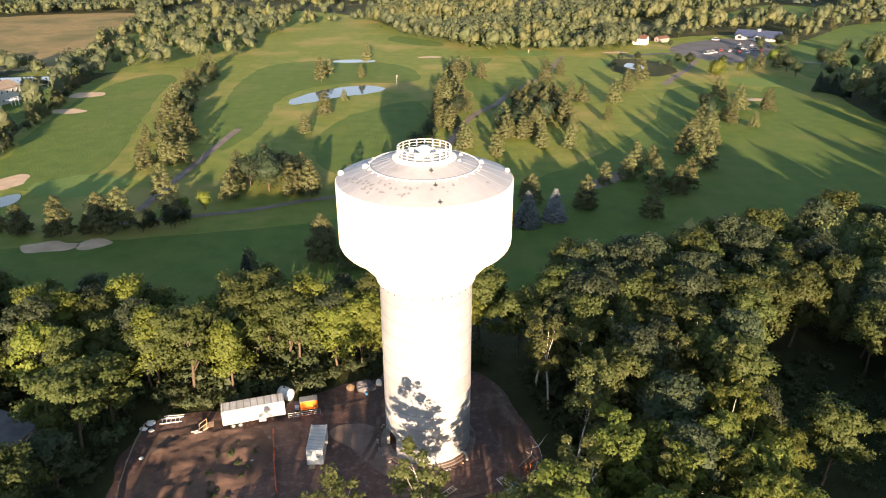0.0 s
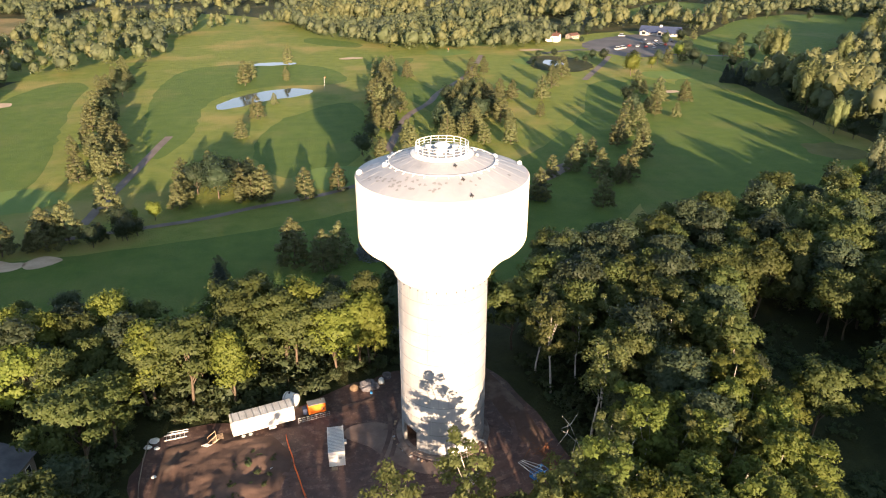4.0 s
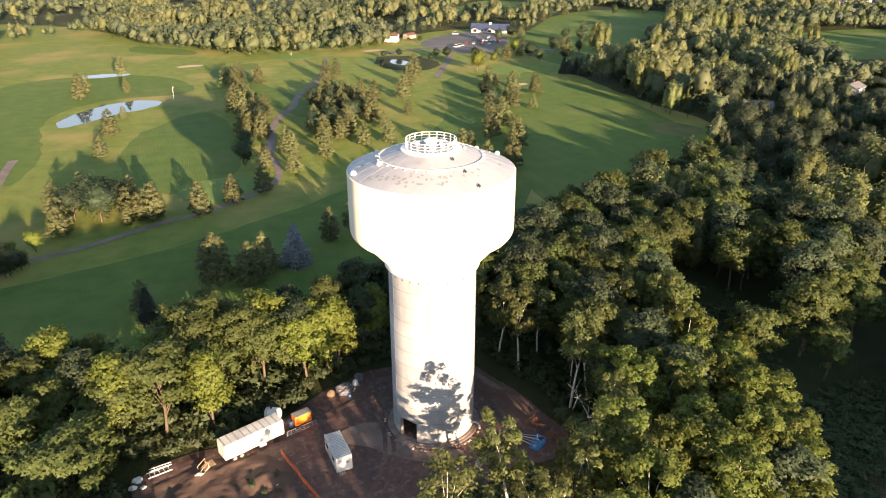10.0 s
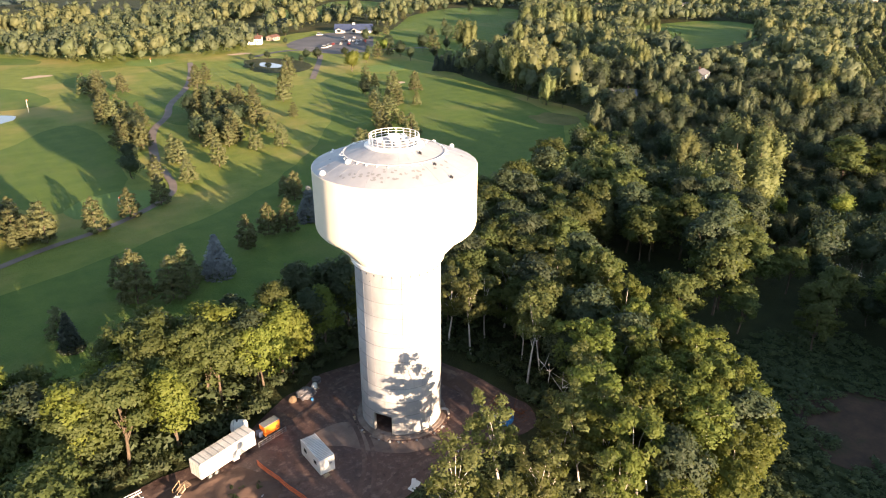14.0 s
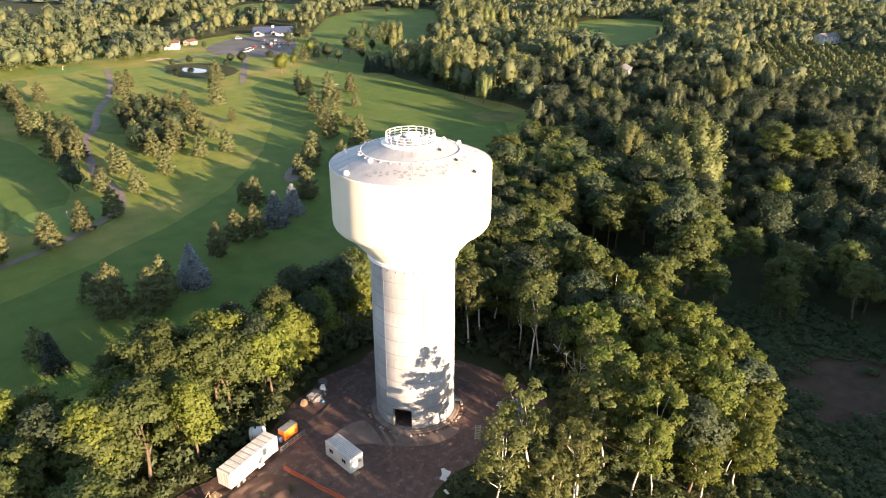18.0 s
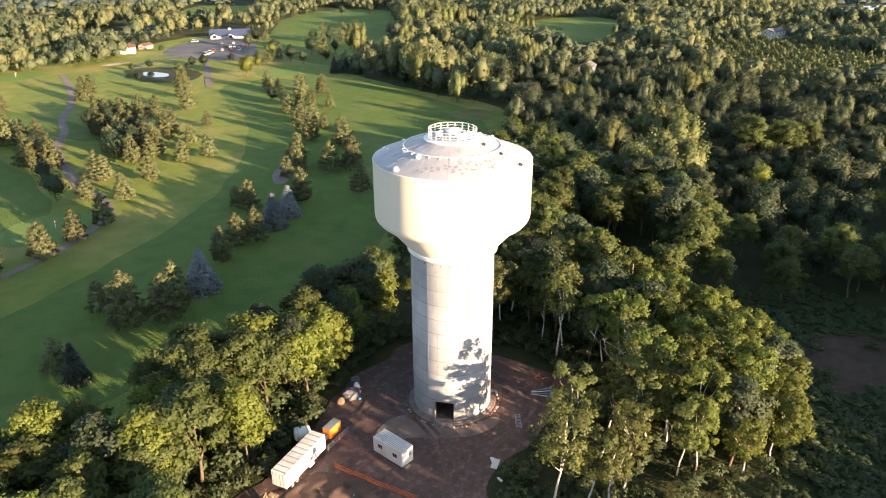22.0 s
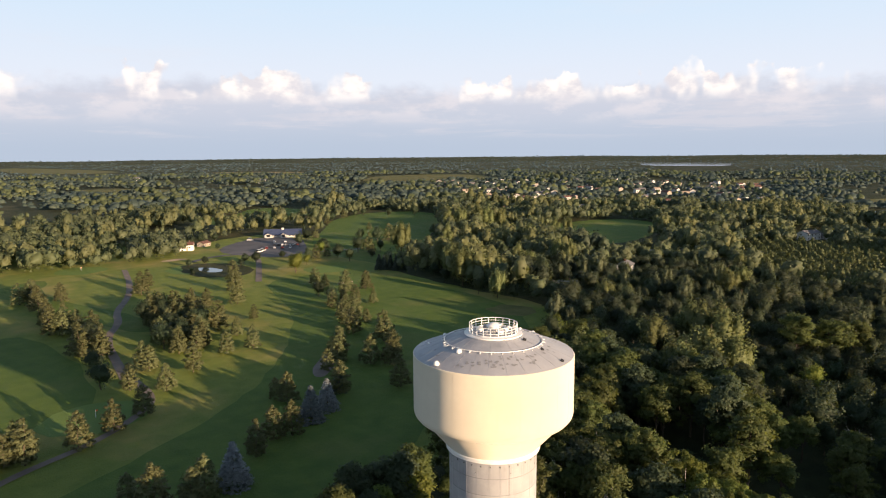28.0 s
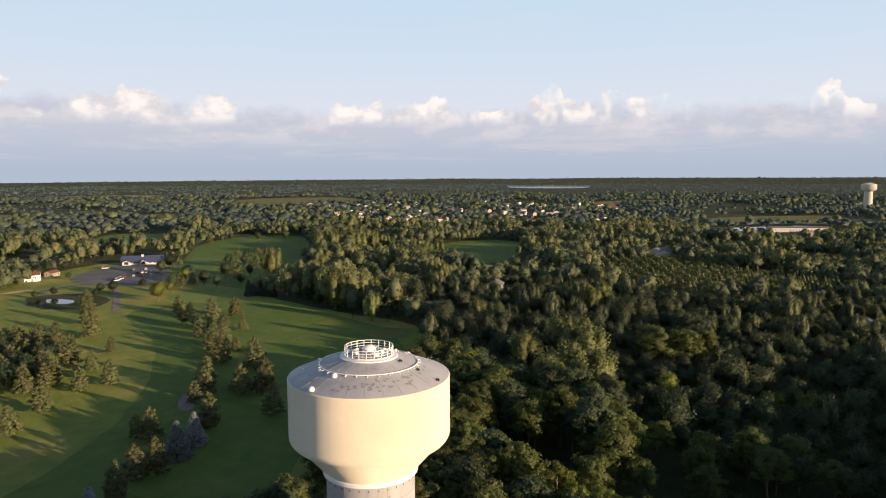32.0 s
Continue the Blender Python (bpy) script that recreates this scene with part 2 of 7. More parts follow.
def grass_material(name, dark, light, dry, dry_at=0.62, stripes=0.0):
    def build(nt, out):
        co = place(nt)
        a, b, c = cloudy(nt, co, 0.018, 6.0, 0.6), cloudy(nt, co, 0.16, 5.0, 0.6), cloudy(nt, co, 1.7, 4.0, 0.7)
        col = mixc(nt, ranged(nt, b, 0.3, 0.7), dark, light)
        col = mixc(nt, ranged(nt, a, dry_at - 0.09, dry_at + 0.07), col, dry)
        col = mixc(nt, ranged(nt, c, 0.3, 0.75, 0.0, 0.45), col, dark)
        if stripes:
            wv = nt.nodes.new("ShaderNodeTexWave")
            wv.inputs["Scale"].default_value, wv.inputs["Distortion"].default_value = 0.045, 1.0
            nt.links.new(place(nt, 1.0, 0.35, 1.0), wv.inputs["Vector"])
            col = mixc(nt, ranged(nt, wv.outputs["Fac"], 0.4, 0.6, 0.0, stripes), col, dark)
        p = node(nt, "ShaderNodeBsdfPrincipled", Base_Color=col, Roughness=0.85)
        p.inputs["Specular IOR Level"].default_value = 0.15
        bp = node(nt, "ShaderNodeBump", Strength=1.0, Distance=0.5, Height=c)
        nt.links.new(bp.outputs[0], p.inputs["Normal"])
        nt.links.new(p.outputs[0], out.inputs[0])
    return material(name, build)


ROUGH = grass_material("woodland_ground", (0.028, 0.036, 0.015), (0.058, 0.066, 0.026), (0.105, 0.095, 0.046), 0.60)
TURF = grass_material("rough_turf", (0.133, 0.181, 0.038), (0.229, 0.255, 0.059), (0.348, 0.284, 0.100), 0.585)
FAIRWAY = grass_material("fairway_turf", (0.079, 0.134, 0.029), (0.137, 0.192, 0.042), (0.183, 0.197, 0.060), 0.62, 0.16)
GREEN = grass_material("putting_green", (0.130, 0.205, 0.055), (0.165, 0.235, 0.065), (0.18, 0.22, 0.07), 0.75)
DRY = grass_material("dry_field", (0.22, 0.17, 0.075), (0.34, 0.26, 0.12), (0.13, 0.13, 0.05), 0.56)
MARSH = grass_material("marsh_grass", (0.13, 0.13, 0.045), (0.21, 0.19, 0.07), (0.09, 0.11, 0.04), 0.6)
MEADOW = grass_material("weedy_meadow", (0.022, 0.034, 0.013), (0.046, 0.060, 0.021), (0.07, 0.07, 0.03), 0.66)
SOIL = surface("bare_soil", (0.080, 0.050, 0.040), (0.160, 0.103, 0.080), 0.16, 1.3, 0.92, bump=1.0, third=(0.205, 0.150, 0.118))
RUT = surface("rut_mud", (0.080, 0.052, 0.047), (0.165, 0.110, 0.092), 0.5, 2.2, 0.8, bump=0.8, third=(0.20, 0.14, 0.115))
GRAVEL = surface("pale_gravel", (0.152, 0.110, 0.096), (0.265, 0.203, 0.174), 0.35, 2.5, 0.9, bump=0.6, third=(0.113, 0.074, 0.067))
BARE_EARTH = surface("clearing_earth", (0.037, 0.022, 0.014), (0.082, 0.046, 0.027), 0.4, 2.0, 0.9, bump=0.8, third=(0.032, 0.030, 0.010))
ASPHALT = surface("asphalt", (0.075, 0.072, 0.078), (0.13, 0.125, 0.13), 0.06, 1.2, 0.85, third=(0.17, 0.155, 0.15))
PATH = surface("path_asphalt", (0.14, 0.115, 0.10), (0.24, 0.195, 0.17), 0.2, 2.0, 0.9)
SAND = surface("bunker_sand", (0.42, 0.31, 0.21), (0.60, 0.46, 0.33), 0.25, 3.0, 0.95, bump=0.5)
DIRTY_CONCRETE = surface("dirty_concrete", (0.15, 0.115, 0.10), (0.30, 0.25, 0.225), 0.5, 3.0, 0.9, bump=0.4, third=(0.11, 0.075, 0.065))
JOINT = surface("joint_stain", (0.194, 0.198, 0.205), (0.266, 0.270, 0.277), 0.4, 3.0, 0.85)
CONCRETE = surface("tower_concrete", (0.50, 0.475, 0.44), (0.66, 0.635, 0.60), 0.22, 1.6, 0.8, bump=0.12, third=(0.56, 0.555, 0.55))
TANK_PAINT = surface("cream_tank_paint", (0.625, 0.575, 0.470), (0.695, 0.642, 0.530), 0.12, 0.9, 0.45, spec=0.4)
TANK_PAINT.node_tree.nodes["Principled BSDF"].inputs["Diffuse Roughness"].default_value = 1.0
ROOF_PAINT = surface("grey_roof_paint", (0.294, 0.306, 0.336), (0.375, 0.388, 0.415), 0.25, 1.1, 0.5, third=(0.250, 0.263, 0.287))
STAIN = surface("weathered_scuff", (0.20, 0.205, 0.215), (0.29, 0.295, 0.31), 0.9, 4, 0.7)
WHITE_STEEL = surface("white_painted_steel", (0.70, 0.70, 0.69), (0.82, 0.82, 0.80), 0.8, 5, 0.45)
WHITE_BOX = surface("white_box_paint", (0.62, 0.62, 0.61), (0.78, 0.78, 0.77), 0.35, 3, 0.5, third=(0.52, 0.50, 0.47))
GREY_STEEL = surface("galvanised_steel", (0.34, 0.35, 0.36), (0.52, 0.53, 0.54), 1.0, 6, 0.45, metal=0.6)
DARK_STEEL = surface("dark_steel", (0.03, 0.03, 0.032), (0.075, 0.075, 0.08), 1.0, 5, 0.6)
RUBBER = surface("tyre_rubber", (0.015, 0.015, 0.015), (0.035, 0.034, 0.033), 2.0, 9, 0.9)
ORANGE = surface("orange_paint", (0.75, 0.17, 0.02), (0.88, 0.24, 0.03), 0.7, 4, 0.45)
ORANGE_NET = surface("orange_plastic", (0.70, 0.12, 0.03), (0.85, 0.2, 0.05), 1.0, 6, 0.6)
BLUE = surface("blue_paint", (0.03, 0.16, 0.42), (0.06, 0.26, 0.58), 0.8, 5, 0.5)
BLUE_DARK = surface("dark_blue_roof", (0.035, 0.05, 0.10), (0.06, 0.08, 0.15), 0.4, 3, 0.6)
TARP = surface("grey_tarpaulin", (0.07, 0.07, 0.08), (0.20, 0.20, 0.23), 0.9, 3.5, 0.5, bump=0.5)
BOULDER = surface("pale_rock", (0.119, 0.083, 0.053), (0.172, 0.125, 0.086), 1.2, 6, 0.9, bump=0.6)
TIMBER = surface("weathered_timber", (0.28, 0.20, 0.13), (0.46, 0.34, 0.23), 1.2, 9, 0.85, stretch=(1, 1, 3))
RUST = surface("dead_brown_branches", (0.14, 0.055, 0.028), (0.27, 0.115, 0.055), 1.5, 8, 0.9)
SIDING = surface("pale_house_siding", (0.40, 0.39, 0.37), (0.54, 0.53, 0.51), 0.5, 2, 0.7, stretch=(1, 1, 6))
SIDING_TAN = surface("tan_house_siding", (0.24, 0.205, 0.17), (0.33, 0.29, 0.24), 0.5, 2, 0.7, stretch=(1, 1, 6))
SHINGLE_RED = surface("red_brown_shingles", (0.10, 0.055, 0.045), (0.17, 0.085, 0.068), 0.6, 4, 0.9)
SHINGLE_GREY = surface("grey_shingles", (0.10, 0.10, 0.11), (0.19, 0.185, 0.19), 0.6, 4, 0.9)
SHINGLE_TAN = surface("tan_shingles", (0.24, 0.19, 0.14), (0.36, 0.29, 0.22), 0.6, 4, 0.9)


def mud_build(nt, out):
    co = place(nt)
    a, b, c = cloudy(nt, co, 0.16, 7.0, 0.68), cloudy(nt, co, 0.75, 6.0, 0.7), cloudy(nt, co, 4.5, 4.0, 0.7)
    col = mixc(nt, ranged(nt, a, 0.38, 0.62), (0.062, 0.038, 0.036), (0.155, 0.098, 0.084))
    col = mixc(nt, ranged(nt, b, 0.52, 0.68, 0.0, 0.75), col, (0.290, 0.205, 0.165))
    col = mixc(nt, ranged(nt, b, 0.44, 0.34, 0.0, 0.7), col, (0.040, 0.026, 0.027))
    col = mixc(nt, ranged(nt, c, 0.35, 0.65, 0.0, 0.4), col, (0.075, 0.046, 0.042))
    p = node(nt, "ShaderNodeBsdfPrincipled", Base_Color=col, Roughness=ranged(nt, a, 0.4, 0.6, 0.45, 0.9))
    p.inputs["Specular IOR Level"].default_value = 0.35
    bp = node(nt, "ShaderNodeBump", Strength=0.9, Distance=0.15, Height=b)
    nt.links.new(bp.outputs[0], p.inputs["Normal"])
    nt.links.new(p.outputs[0], out.inputs[0])


MUD = material("dark_mud", mud_build)


def water_build(nt, out):
    co = place(nt)
    bp = node(nt, "ShaderNodeBump", Strength=0.05, Distance=0.05, Height=cloudy(nt, co, 0.9, 3.0))
    p = node(nt, "ShaderNodeBsdfPrincipled", Base_Color=(0.03, 0.045, 0.05, 1), Roughness=0.06, IOR=1.33)
    p.inputs["Specular IOR Level"].default_value = 0.9
    nt.links.new(bp.outputs[0], p.inputs["Normal"])
    nt.links.new(p.outputs[0], out.inputs[0])


def glass_build(nt, out):
    p = node(nt, "ShaderNodeBsdfPrincipled", Base_Color=(0.03, 0.035, 0.04, 1), Roughness=0.08)
    nt.links.new(p.outputs[0], out.inputs[0])


WATER = material("pond_water", water_build)
PANE = material("window_glass", glass_build)


# ---- mesh helpers ----
def mesh_of(name, verts, faces, mat, smooth=False, normals=None):
    """A mesh from arrays: verts (n, 3) and faces of one size (m, k), or a list of such face arrays."""
    groups = faces if isinstance(faces, list) else [faces]
    groups = [np.asarray(f, dtype=np.int32) for f in groups if len(f)]
    me = bpy.data.meshes.new(name)
    me.vertices.add(len(verts))
    me.vertices.foreach_set("co", np.asarray(verts, dtype=np.float32).ravel())
    loops = np.concatenate([f.ravel() for f in groups])
    totals = np.concatenate([np.full(len(f), f.shape[1], dtype=np.int32) for f in groups])
    me.loops.add(len(loops))
    me.loops.foreach_set("vertex_index", loops)
    me.polygons.add(len(totals))
    me.polygons.foreach_set("loop_start", np.concatenate([[0], np.cumsum(totals)[:-1]]).astype(np.int32))
    me.polygons.foreach_set("loop_total", totals)
    me.polygons.foreach_set("use_smooth", np.full(len(totals), smooth or normals is not None))
    me.update(calc_edges=True)
    if normals is not None:
        me.normals_split_custom_set_from_vertices(np.asarray(normals, dtype=np.float32))
    me.materials.append(mat)
    return me


def thing(name, label, category, x=0.0, y=0.0, z=0.0, turn=0.0, group="", kind="", scale=1.0):
    e = new(name)
    e.empty_display_size = 0.2
    e.matrix_basis = pose(x, y, z, 0, 0, turn) @ Matrix.Scale(scale, 4)
    return tagged(e, label, category, group, kind)


def part(name, data, mat, parent, label="", smooth=False):
    """One mesh object under a thing or a part; data is a bmesh or a mesh."""
    if isinstance(data, bmesh.types.BMesh):
        me = bpy.data.meshes.new(name)
        data.to_mesh(me)
        data.free()
        me.materials.append(mat)
        if smooth:
            me.polygons.foreach_set("use_smooth", [True] * len(me.polygons))
    else:
        me = data
    ob = new(name, me)
    ob.parent = parent
    if label:
        ob["label"] = label
    return ob


def add_box(bm, x, y, z, sx, sy, sz, rx=0.0, ry=0.0, rz=0.0, bevel=0.0):
    """A box with its middle at x, y, z."""
    made = bmesh.ops.create_cube(bm, size=1.0, matrix=pose(x, y, z, rx, ry, rz) @ Matrix.Diagonal((sx, sy, sz, 1)))["verts"]
    if bevel:
        edges = list({e for v in made for e in v.link_edges})
        bmesh.ops.bevel(bm, geom=edges, offset=bevel, segments=1, affect="EDGES")
    return bm


def box(*a, **k):
    return add_box(bmesh.new(), *a, **k)


def add_rod(bm, a, b, r, sides=8, r2=None):
    a, b = Vector(a), Vector(b)
    d = b - a
    m = Matrix.Translation((a + b) / 2) @ d.to_track_quat("Z", "Y").to_matrix().to_4x4()
    bmesh.ops.create_cone(bm, cap_ends=True, segments=sides, radius1=r, radius2=r if r2 is None else r2, depth=d.length, matrix=m)
    return bm


def rod(*a, **k):
    return add_rod(bmesh.new(), *a, **k)


def lathe(profile, sides=96, a0=0.0, a1=360.0, close=False):
    """A bmesh turned round z from (radius, height) pairs; close joins the last pair to the first."""
    bm = bmesh.new()
    full = abs(a1 - a0) >= 360
    n = sides if full else sides + 1
    rings = []
    for i in range(n):
        a = radians(a0 + (a1 - a0) * i / sides)
        rings.append([bm.verts.new((r * math.cos(a), r * math.sin(a), z)) for r, z in profile])
    k = len(profile)
    for i in range(sides):
        p, q = rings[i], rings[(i + 1) % n]
        for j in range(k if close else k - 1):
            bm.faces.new((p[j], q[j], q[(j + 1) % k], p[(j + 1) % k]))
    if not full and close:
        bm.faces.new(rings[0])
        bm.faces.new(rings[-1][::-1])
    return bm


def sheet(name, points, z, mat, label, category, jitter=0.0, step=6.0, seed=1, smooth_rounds=2):
    """A level piece of ground with a rounded, uneven outline."""
    rng = random.Random(seed)
    pts = [Vector((x, y)) for x, y in points]
    for _ in range(smooth_rounds):
        pts = [p for a, b in zip(pts, pts[1:] + pts[:1]) for p in (a * 0.75 + b * 0.25, a * 0.25 + b * 0.75)]
    fine = []
    for a, b in zip(pts, pts[1:] + pts[:1]):
        n = max(1, int((b - a).length / step))
        fine += [a + (b - a) * (i / n) for i in range(n)]
    if jitter:
        fine = [p + Vector((noise.noise((p.x * 0.16, p.y * 0.16, seed)), noise.noise((p.x * 0.16, p.y * 0.16, seed + 9.5)))) * jitter for p in fine]
    bm = bmesh.new()
    vs = [bm.verts.new((p.x, p.y, z)) for p in fine]
    es = [bm.edges.new((a, b)) for a, b in zip(vs, vs[1:] + vs[:1])]
    bmesh.ops.triangle_fill(bm, edges=es, use_beauty=True)
    for f in bm.faces:
        if f.normal.z < 0:
            f.normal_flip()
    me = bpy.data.meshes.new(name)
    bm.to_mesh(me)
    bm.free()
    me.materials.append(mat)
    return tagged(new(name, me), label, category, kind="structure")


def ribbon(name, points, width, z, mat, label, category):
    """A path of even width along a smoothed line."""
    pts = [Vector((x, y)) for x, y in points]
    for _ in range(3):
        pts = [pts[0]] + [p for a, b in zip(pts, pts[1:]) for p in (a * 0.75 + b * 0.25, a * 0.25 + b * 0.75)] + [pts[-1]]
    vs = []
    for i, p in enumerate(pts):
        d = (pts[min(i + 1, len(pts) - 1)] - pts[max(i - 1, 0)]).normalized()
        w = width * (0.5 + 0.06 * noise.noise((p.x * 0.2, p.y * 0.2, 3.0)))
        vs += [(p.x - d.y * w, p.y + d.x * w, z), (p.x + d.y * w, p.y - d.x * w, z)]
    i = np.arange(0, len(vs) - 2, 2)
    me = mesh_of(name, np.array(vs), np.stack([i + 1, i + 3, i + 2, i], 1), mat)
    return tagged(new(name, me), label, category, kind="structure")


def inside(poly, x, y):
    hit = False
    for (x0, y0), (x1, y1) in zip(poly, poly[1:] + poly[:1]):
        if (y0 > y) != (y1 > y) and x < (x1 - x0) * (y - y0) / (y1 - y0) + x0:
            hit = not hit
    return hit


# ---- ground ----
GOLF = [(-150, 128), (-160, 200), (-166, 251), (-176, 294), (-195, 381), (-190, 432), (-142, 430), (-130, 480), (-136, 613), (-70, 690), (-25, 560),
        (29, 490), (82, 488), (125, 497), (152, 480), (168, 446), (205, 450), (226, 412), (197, 364), (190, 325), (186, 290), (184, 262), (187, 235),
        (176, 214), (149, 194), (116, 171), (80, 156), (40, 143), (18, 129), (-12, 123), (-60, 122)]
FAR_FAIRWAY = [(206, 446), (238, 508), (296, 570), (350, 640), (440, 690), (500, 640), (430, 560), (390, 506), (336, 470), (300, 436), (262, 396), (224, 366), (202, 366)]
POPLAR_LAND = [(204, 330), (222, 360), (300, 436), (390, 500), (540, 680), (600, 600), (487, 440), (400, 400), (329, 315), (270, 262), (193, 233), (184, 262)]
POPLARS = ((243, 398, 25), (290, 399, 20), (204, 308, 21), (189, 284, 24), (238, 322, 17), (355, 465, 24), (362, 458, 25), (389, 462, 25), (396, 455, 25), (410, 453, 24), (257, 302, 17), (332, 355, 20), (379, 380, 19), (387, 372, 19),
           (409, 376, 18), (196, 261, 15), (178, 249, 16), (230, 345, 16), (260, 349, 18), (206, 274, 17), (238, 276, 18), (288, 294, 19), (284, 282, 18), (209, 322, 20))
EDGE_TREES = ((205, 252, 14), (222, 257, 17), (250, 266, 15), (226, 351, 13), (222, 339, 12), (236, 374, 12), (310, 379, 10), (292, 354, 11), (200, 318, 8), (188, 296, 9), (178, 262, 9), (180, 240, 8), (198, 300, 9), (214, 300, 10), (230, 300, 10), (250, 330, 10), (275, 330, 11), (300, 330, 10), (320, 350, 10),
              (212, 286, 9), (192, 270, 7), (270, 380, 9), (330, 400, 10), (350, 420, 10))
FAIRWAY_TREES = ((199, 413, 10.9), (197, 423, 8.6), (197, 397, 9.5), (225, 425, 13), (234, 424, 14), (265, 475, 11.5), (270, 459, 14), (281, 458, 15), (240, 418, 9.5), (215, 396, 7.8), (186, 420, 10.4), (178, 417, 9.5), (235, 507, 10.2), (251, 518, 9.5), (212, 482, 12),
                 (344, 627, 10), (371, 644, 11), (387, 645, 8.8), (406, 655, 9.6), (324, 607, 10.2), (412, 617, 11.2), (445, 612, 12.7), (321, 535, 7.9))
NORTH_FAIRWAY = [(250, 706), (300, 760), (384, 862), (425, 757), (340, 690)]
FIELD = [(-480, 720), (-322, 789), (-290, 705), (-250, 563), (-224, 452), (-252, 412), (-420, 430)]
LAKE_LEFT = [(-262, 398), (-217, 408), (-206, 381), (-232, 375), (-262, 384)]
LEFT_YARD = [(-250, 280), (-172, 262), (-186, 330), (-200, 380), (-262, 372)]
STRIP = [(500, 448), (575, 430), (560, 369), (439, 316), (356, 326), (400, 420)]
MARSH_FAR = [(840, 1240), (1260, 1180), (1530, 1560), (1228, 1700)]
LAKE_FAR = [(2781, 1690), (3200, 1960), (3647, 2190), (3790, 1990), (3849, 1760), (3400, 1570), (2936, 1350), (2830, 1500)]
LAKE_SHORE = [(1950, 1130), (2781, 1690), (2936, 1350), (2150, 960)]
REED_SHORE = [(660, 215), (800, 262), (910, 160), (995, 168), (900, 110), (770, 110)]
STRIP_EDGE = [(356, 332), (445, 320), (410, 272), (330, 286)]
LAKE_RIGHT = [(800, 256), (905, 156), (990, 165), (840, 278)]
FIELD_RIGHT = [(1060, 352), (1270, 160), (1046, 130), (908, 283)]
PARKING = [(156, 506), (180, 534), (224, 562), (246, 530), (200, 450), (174, 442), (158, 470)]
SITE = [(-47, 72), (-49, 84), (-48, 95), (-38, 95.5), (-28, 97.5), (-20, 101), (-14.5, 105.5), (-4, 107), (5, 108), (9, 103), (13, 93), (15.5, 80), (14, 72), (8, 73),
        (-1, 72), (-9, 73), (-15, 71), (-19, 62), (-34, 62)]
CLEARING = [(4, 30), (18, 44), (30, 45), (37, 53), (43, 63), (52, 70), (66, 70), (84, 60), (80, 24), (40, 14)]
GLADE = [(50, 80), (52, 106), (60, 113), (70, 112), (76, 100), (72, 84), (64, 76)]
YARD_ROOF = [(-84, 74), (-62, 74), (-56, 84), (-60, 95), (-84, 95)]
PLANTATION = [(296, 136), (350, 205), (462, 252), (480, 172), (440, 128), (410, 46), (380, 70)]
VILLAGE = [(540, 560), (552, 500), (620, 400), (700, 340), (960, 410), (1380, 560), (1350, 830), (1150, 1120), (1080, 1200), (960, 1180), (820, 960), (700, 720), (600, 660)]
ROAD_GAP = [(436, 256), (446, 244), (600, 286), (592, 300)]
CAR_CLEAR = [(128, 484), (146, 545), (226, 585), (268, 545), (222, 424), (165, 440)]
HOUSES = ((216, 236), (283, 242), (522, 222), (362, 76), (295, 49))


def front_yard(x, y, deep=48):
    d = Vector((-77 - x, 22 - y)).normalized()
    n = Vector((-d.y, d.x))
    return [(x + d.x * a + n.x * b, y + d.y * a + n.y * b) for a, b in ((-9, -11), (-9, 11), (deep, 9), (deep, -9))]


def village_plots():
    rng = random.Random(17)
    plots = []
    for i in range(330):
        x, y = rng.uniform(540, 1380), rng.uniform(340, 1200)
        if inside(VILLAGE, x, y) and all(math.hypot(x - u, y - v) > 27 for u, v in plots):
            plots.append((x, y))
    return plots


PLOTS = village_plots()
FIELDS = [[(258, 785), (303, 737), (259, 662), (232, 710)], [(1091, 2475), (1359, 2232), (1156, 1921), (930, 2139)], [(1581, 749), (1789, 610), (1524, 526), (1379, 661)], [(774, 4143), (923, 3317), (895, 2658), (625, 2633), (569, 3152)], [(-41, 584), (3, 541), (-1, 510), (-43, 548)], [(616, 1213), (692, 1156), (626, 1074), (567, 1112)], [(644, 769), (734, 694), (680, 650), (598, 721)], [(300, 1330), (440, 1250), (520, 1400), (380, 1560)], [(1180, 640), (1300, 560), (1420, 610), (1300, 700)]]
CLEARED = FIELDS + [front_yard(*h, 48 if h[0] > 500 else 16) for h in HOUSES] + [front_yard(*h, 14) for h in PLOTS] + [GOLF, FAR_FAIRWAY, NORTH_FAIRWAY, FIELD, LAKE_LEFT, LEFT_YARD, STRIP, MARSH_FAR, LAKE_FAR, LAKE_SHORE, REED_SHORE, STRIP_EDGE, LAKE_RIGHT, FIELD_RIGHT, PARKING, SITE, CLEARING, GLADE,
           YARD_ROOF, PLANTATION, ROAD_GAP, CAR_CLEAR]
SPARSE = [[(150, 560), (300, 900), (480, 760), (350, 560), (240, 520)], [(-262, 398), (-190, 425), (-130, 430), (-110, 620), (-60, 700), (-200, 820), (-300, 800), (-250, 570), (-220, 452)], VILLAGE,
          [(205, 440), (290, 560), (420, 660), (480, 610), (350, 470), (300, 400)]]
CLEARED_BOX = [(min(p[0] for p in c), max(p[0] for p in c), min(p[1] for p in c), max(p[1] for p in c)) for c in CLEARED]


def cleared(x, y):
    return any(x0 <= x <= x1 and y0 <= y <= y1 and inside(c, x, y) for c, (x0, x1, y0, y1) in zip(CLEARED, CLEARED_BOX))


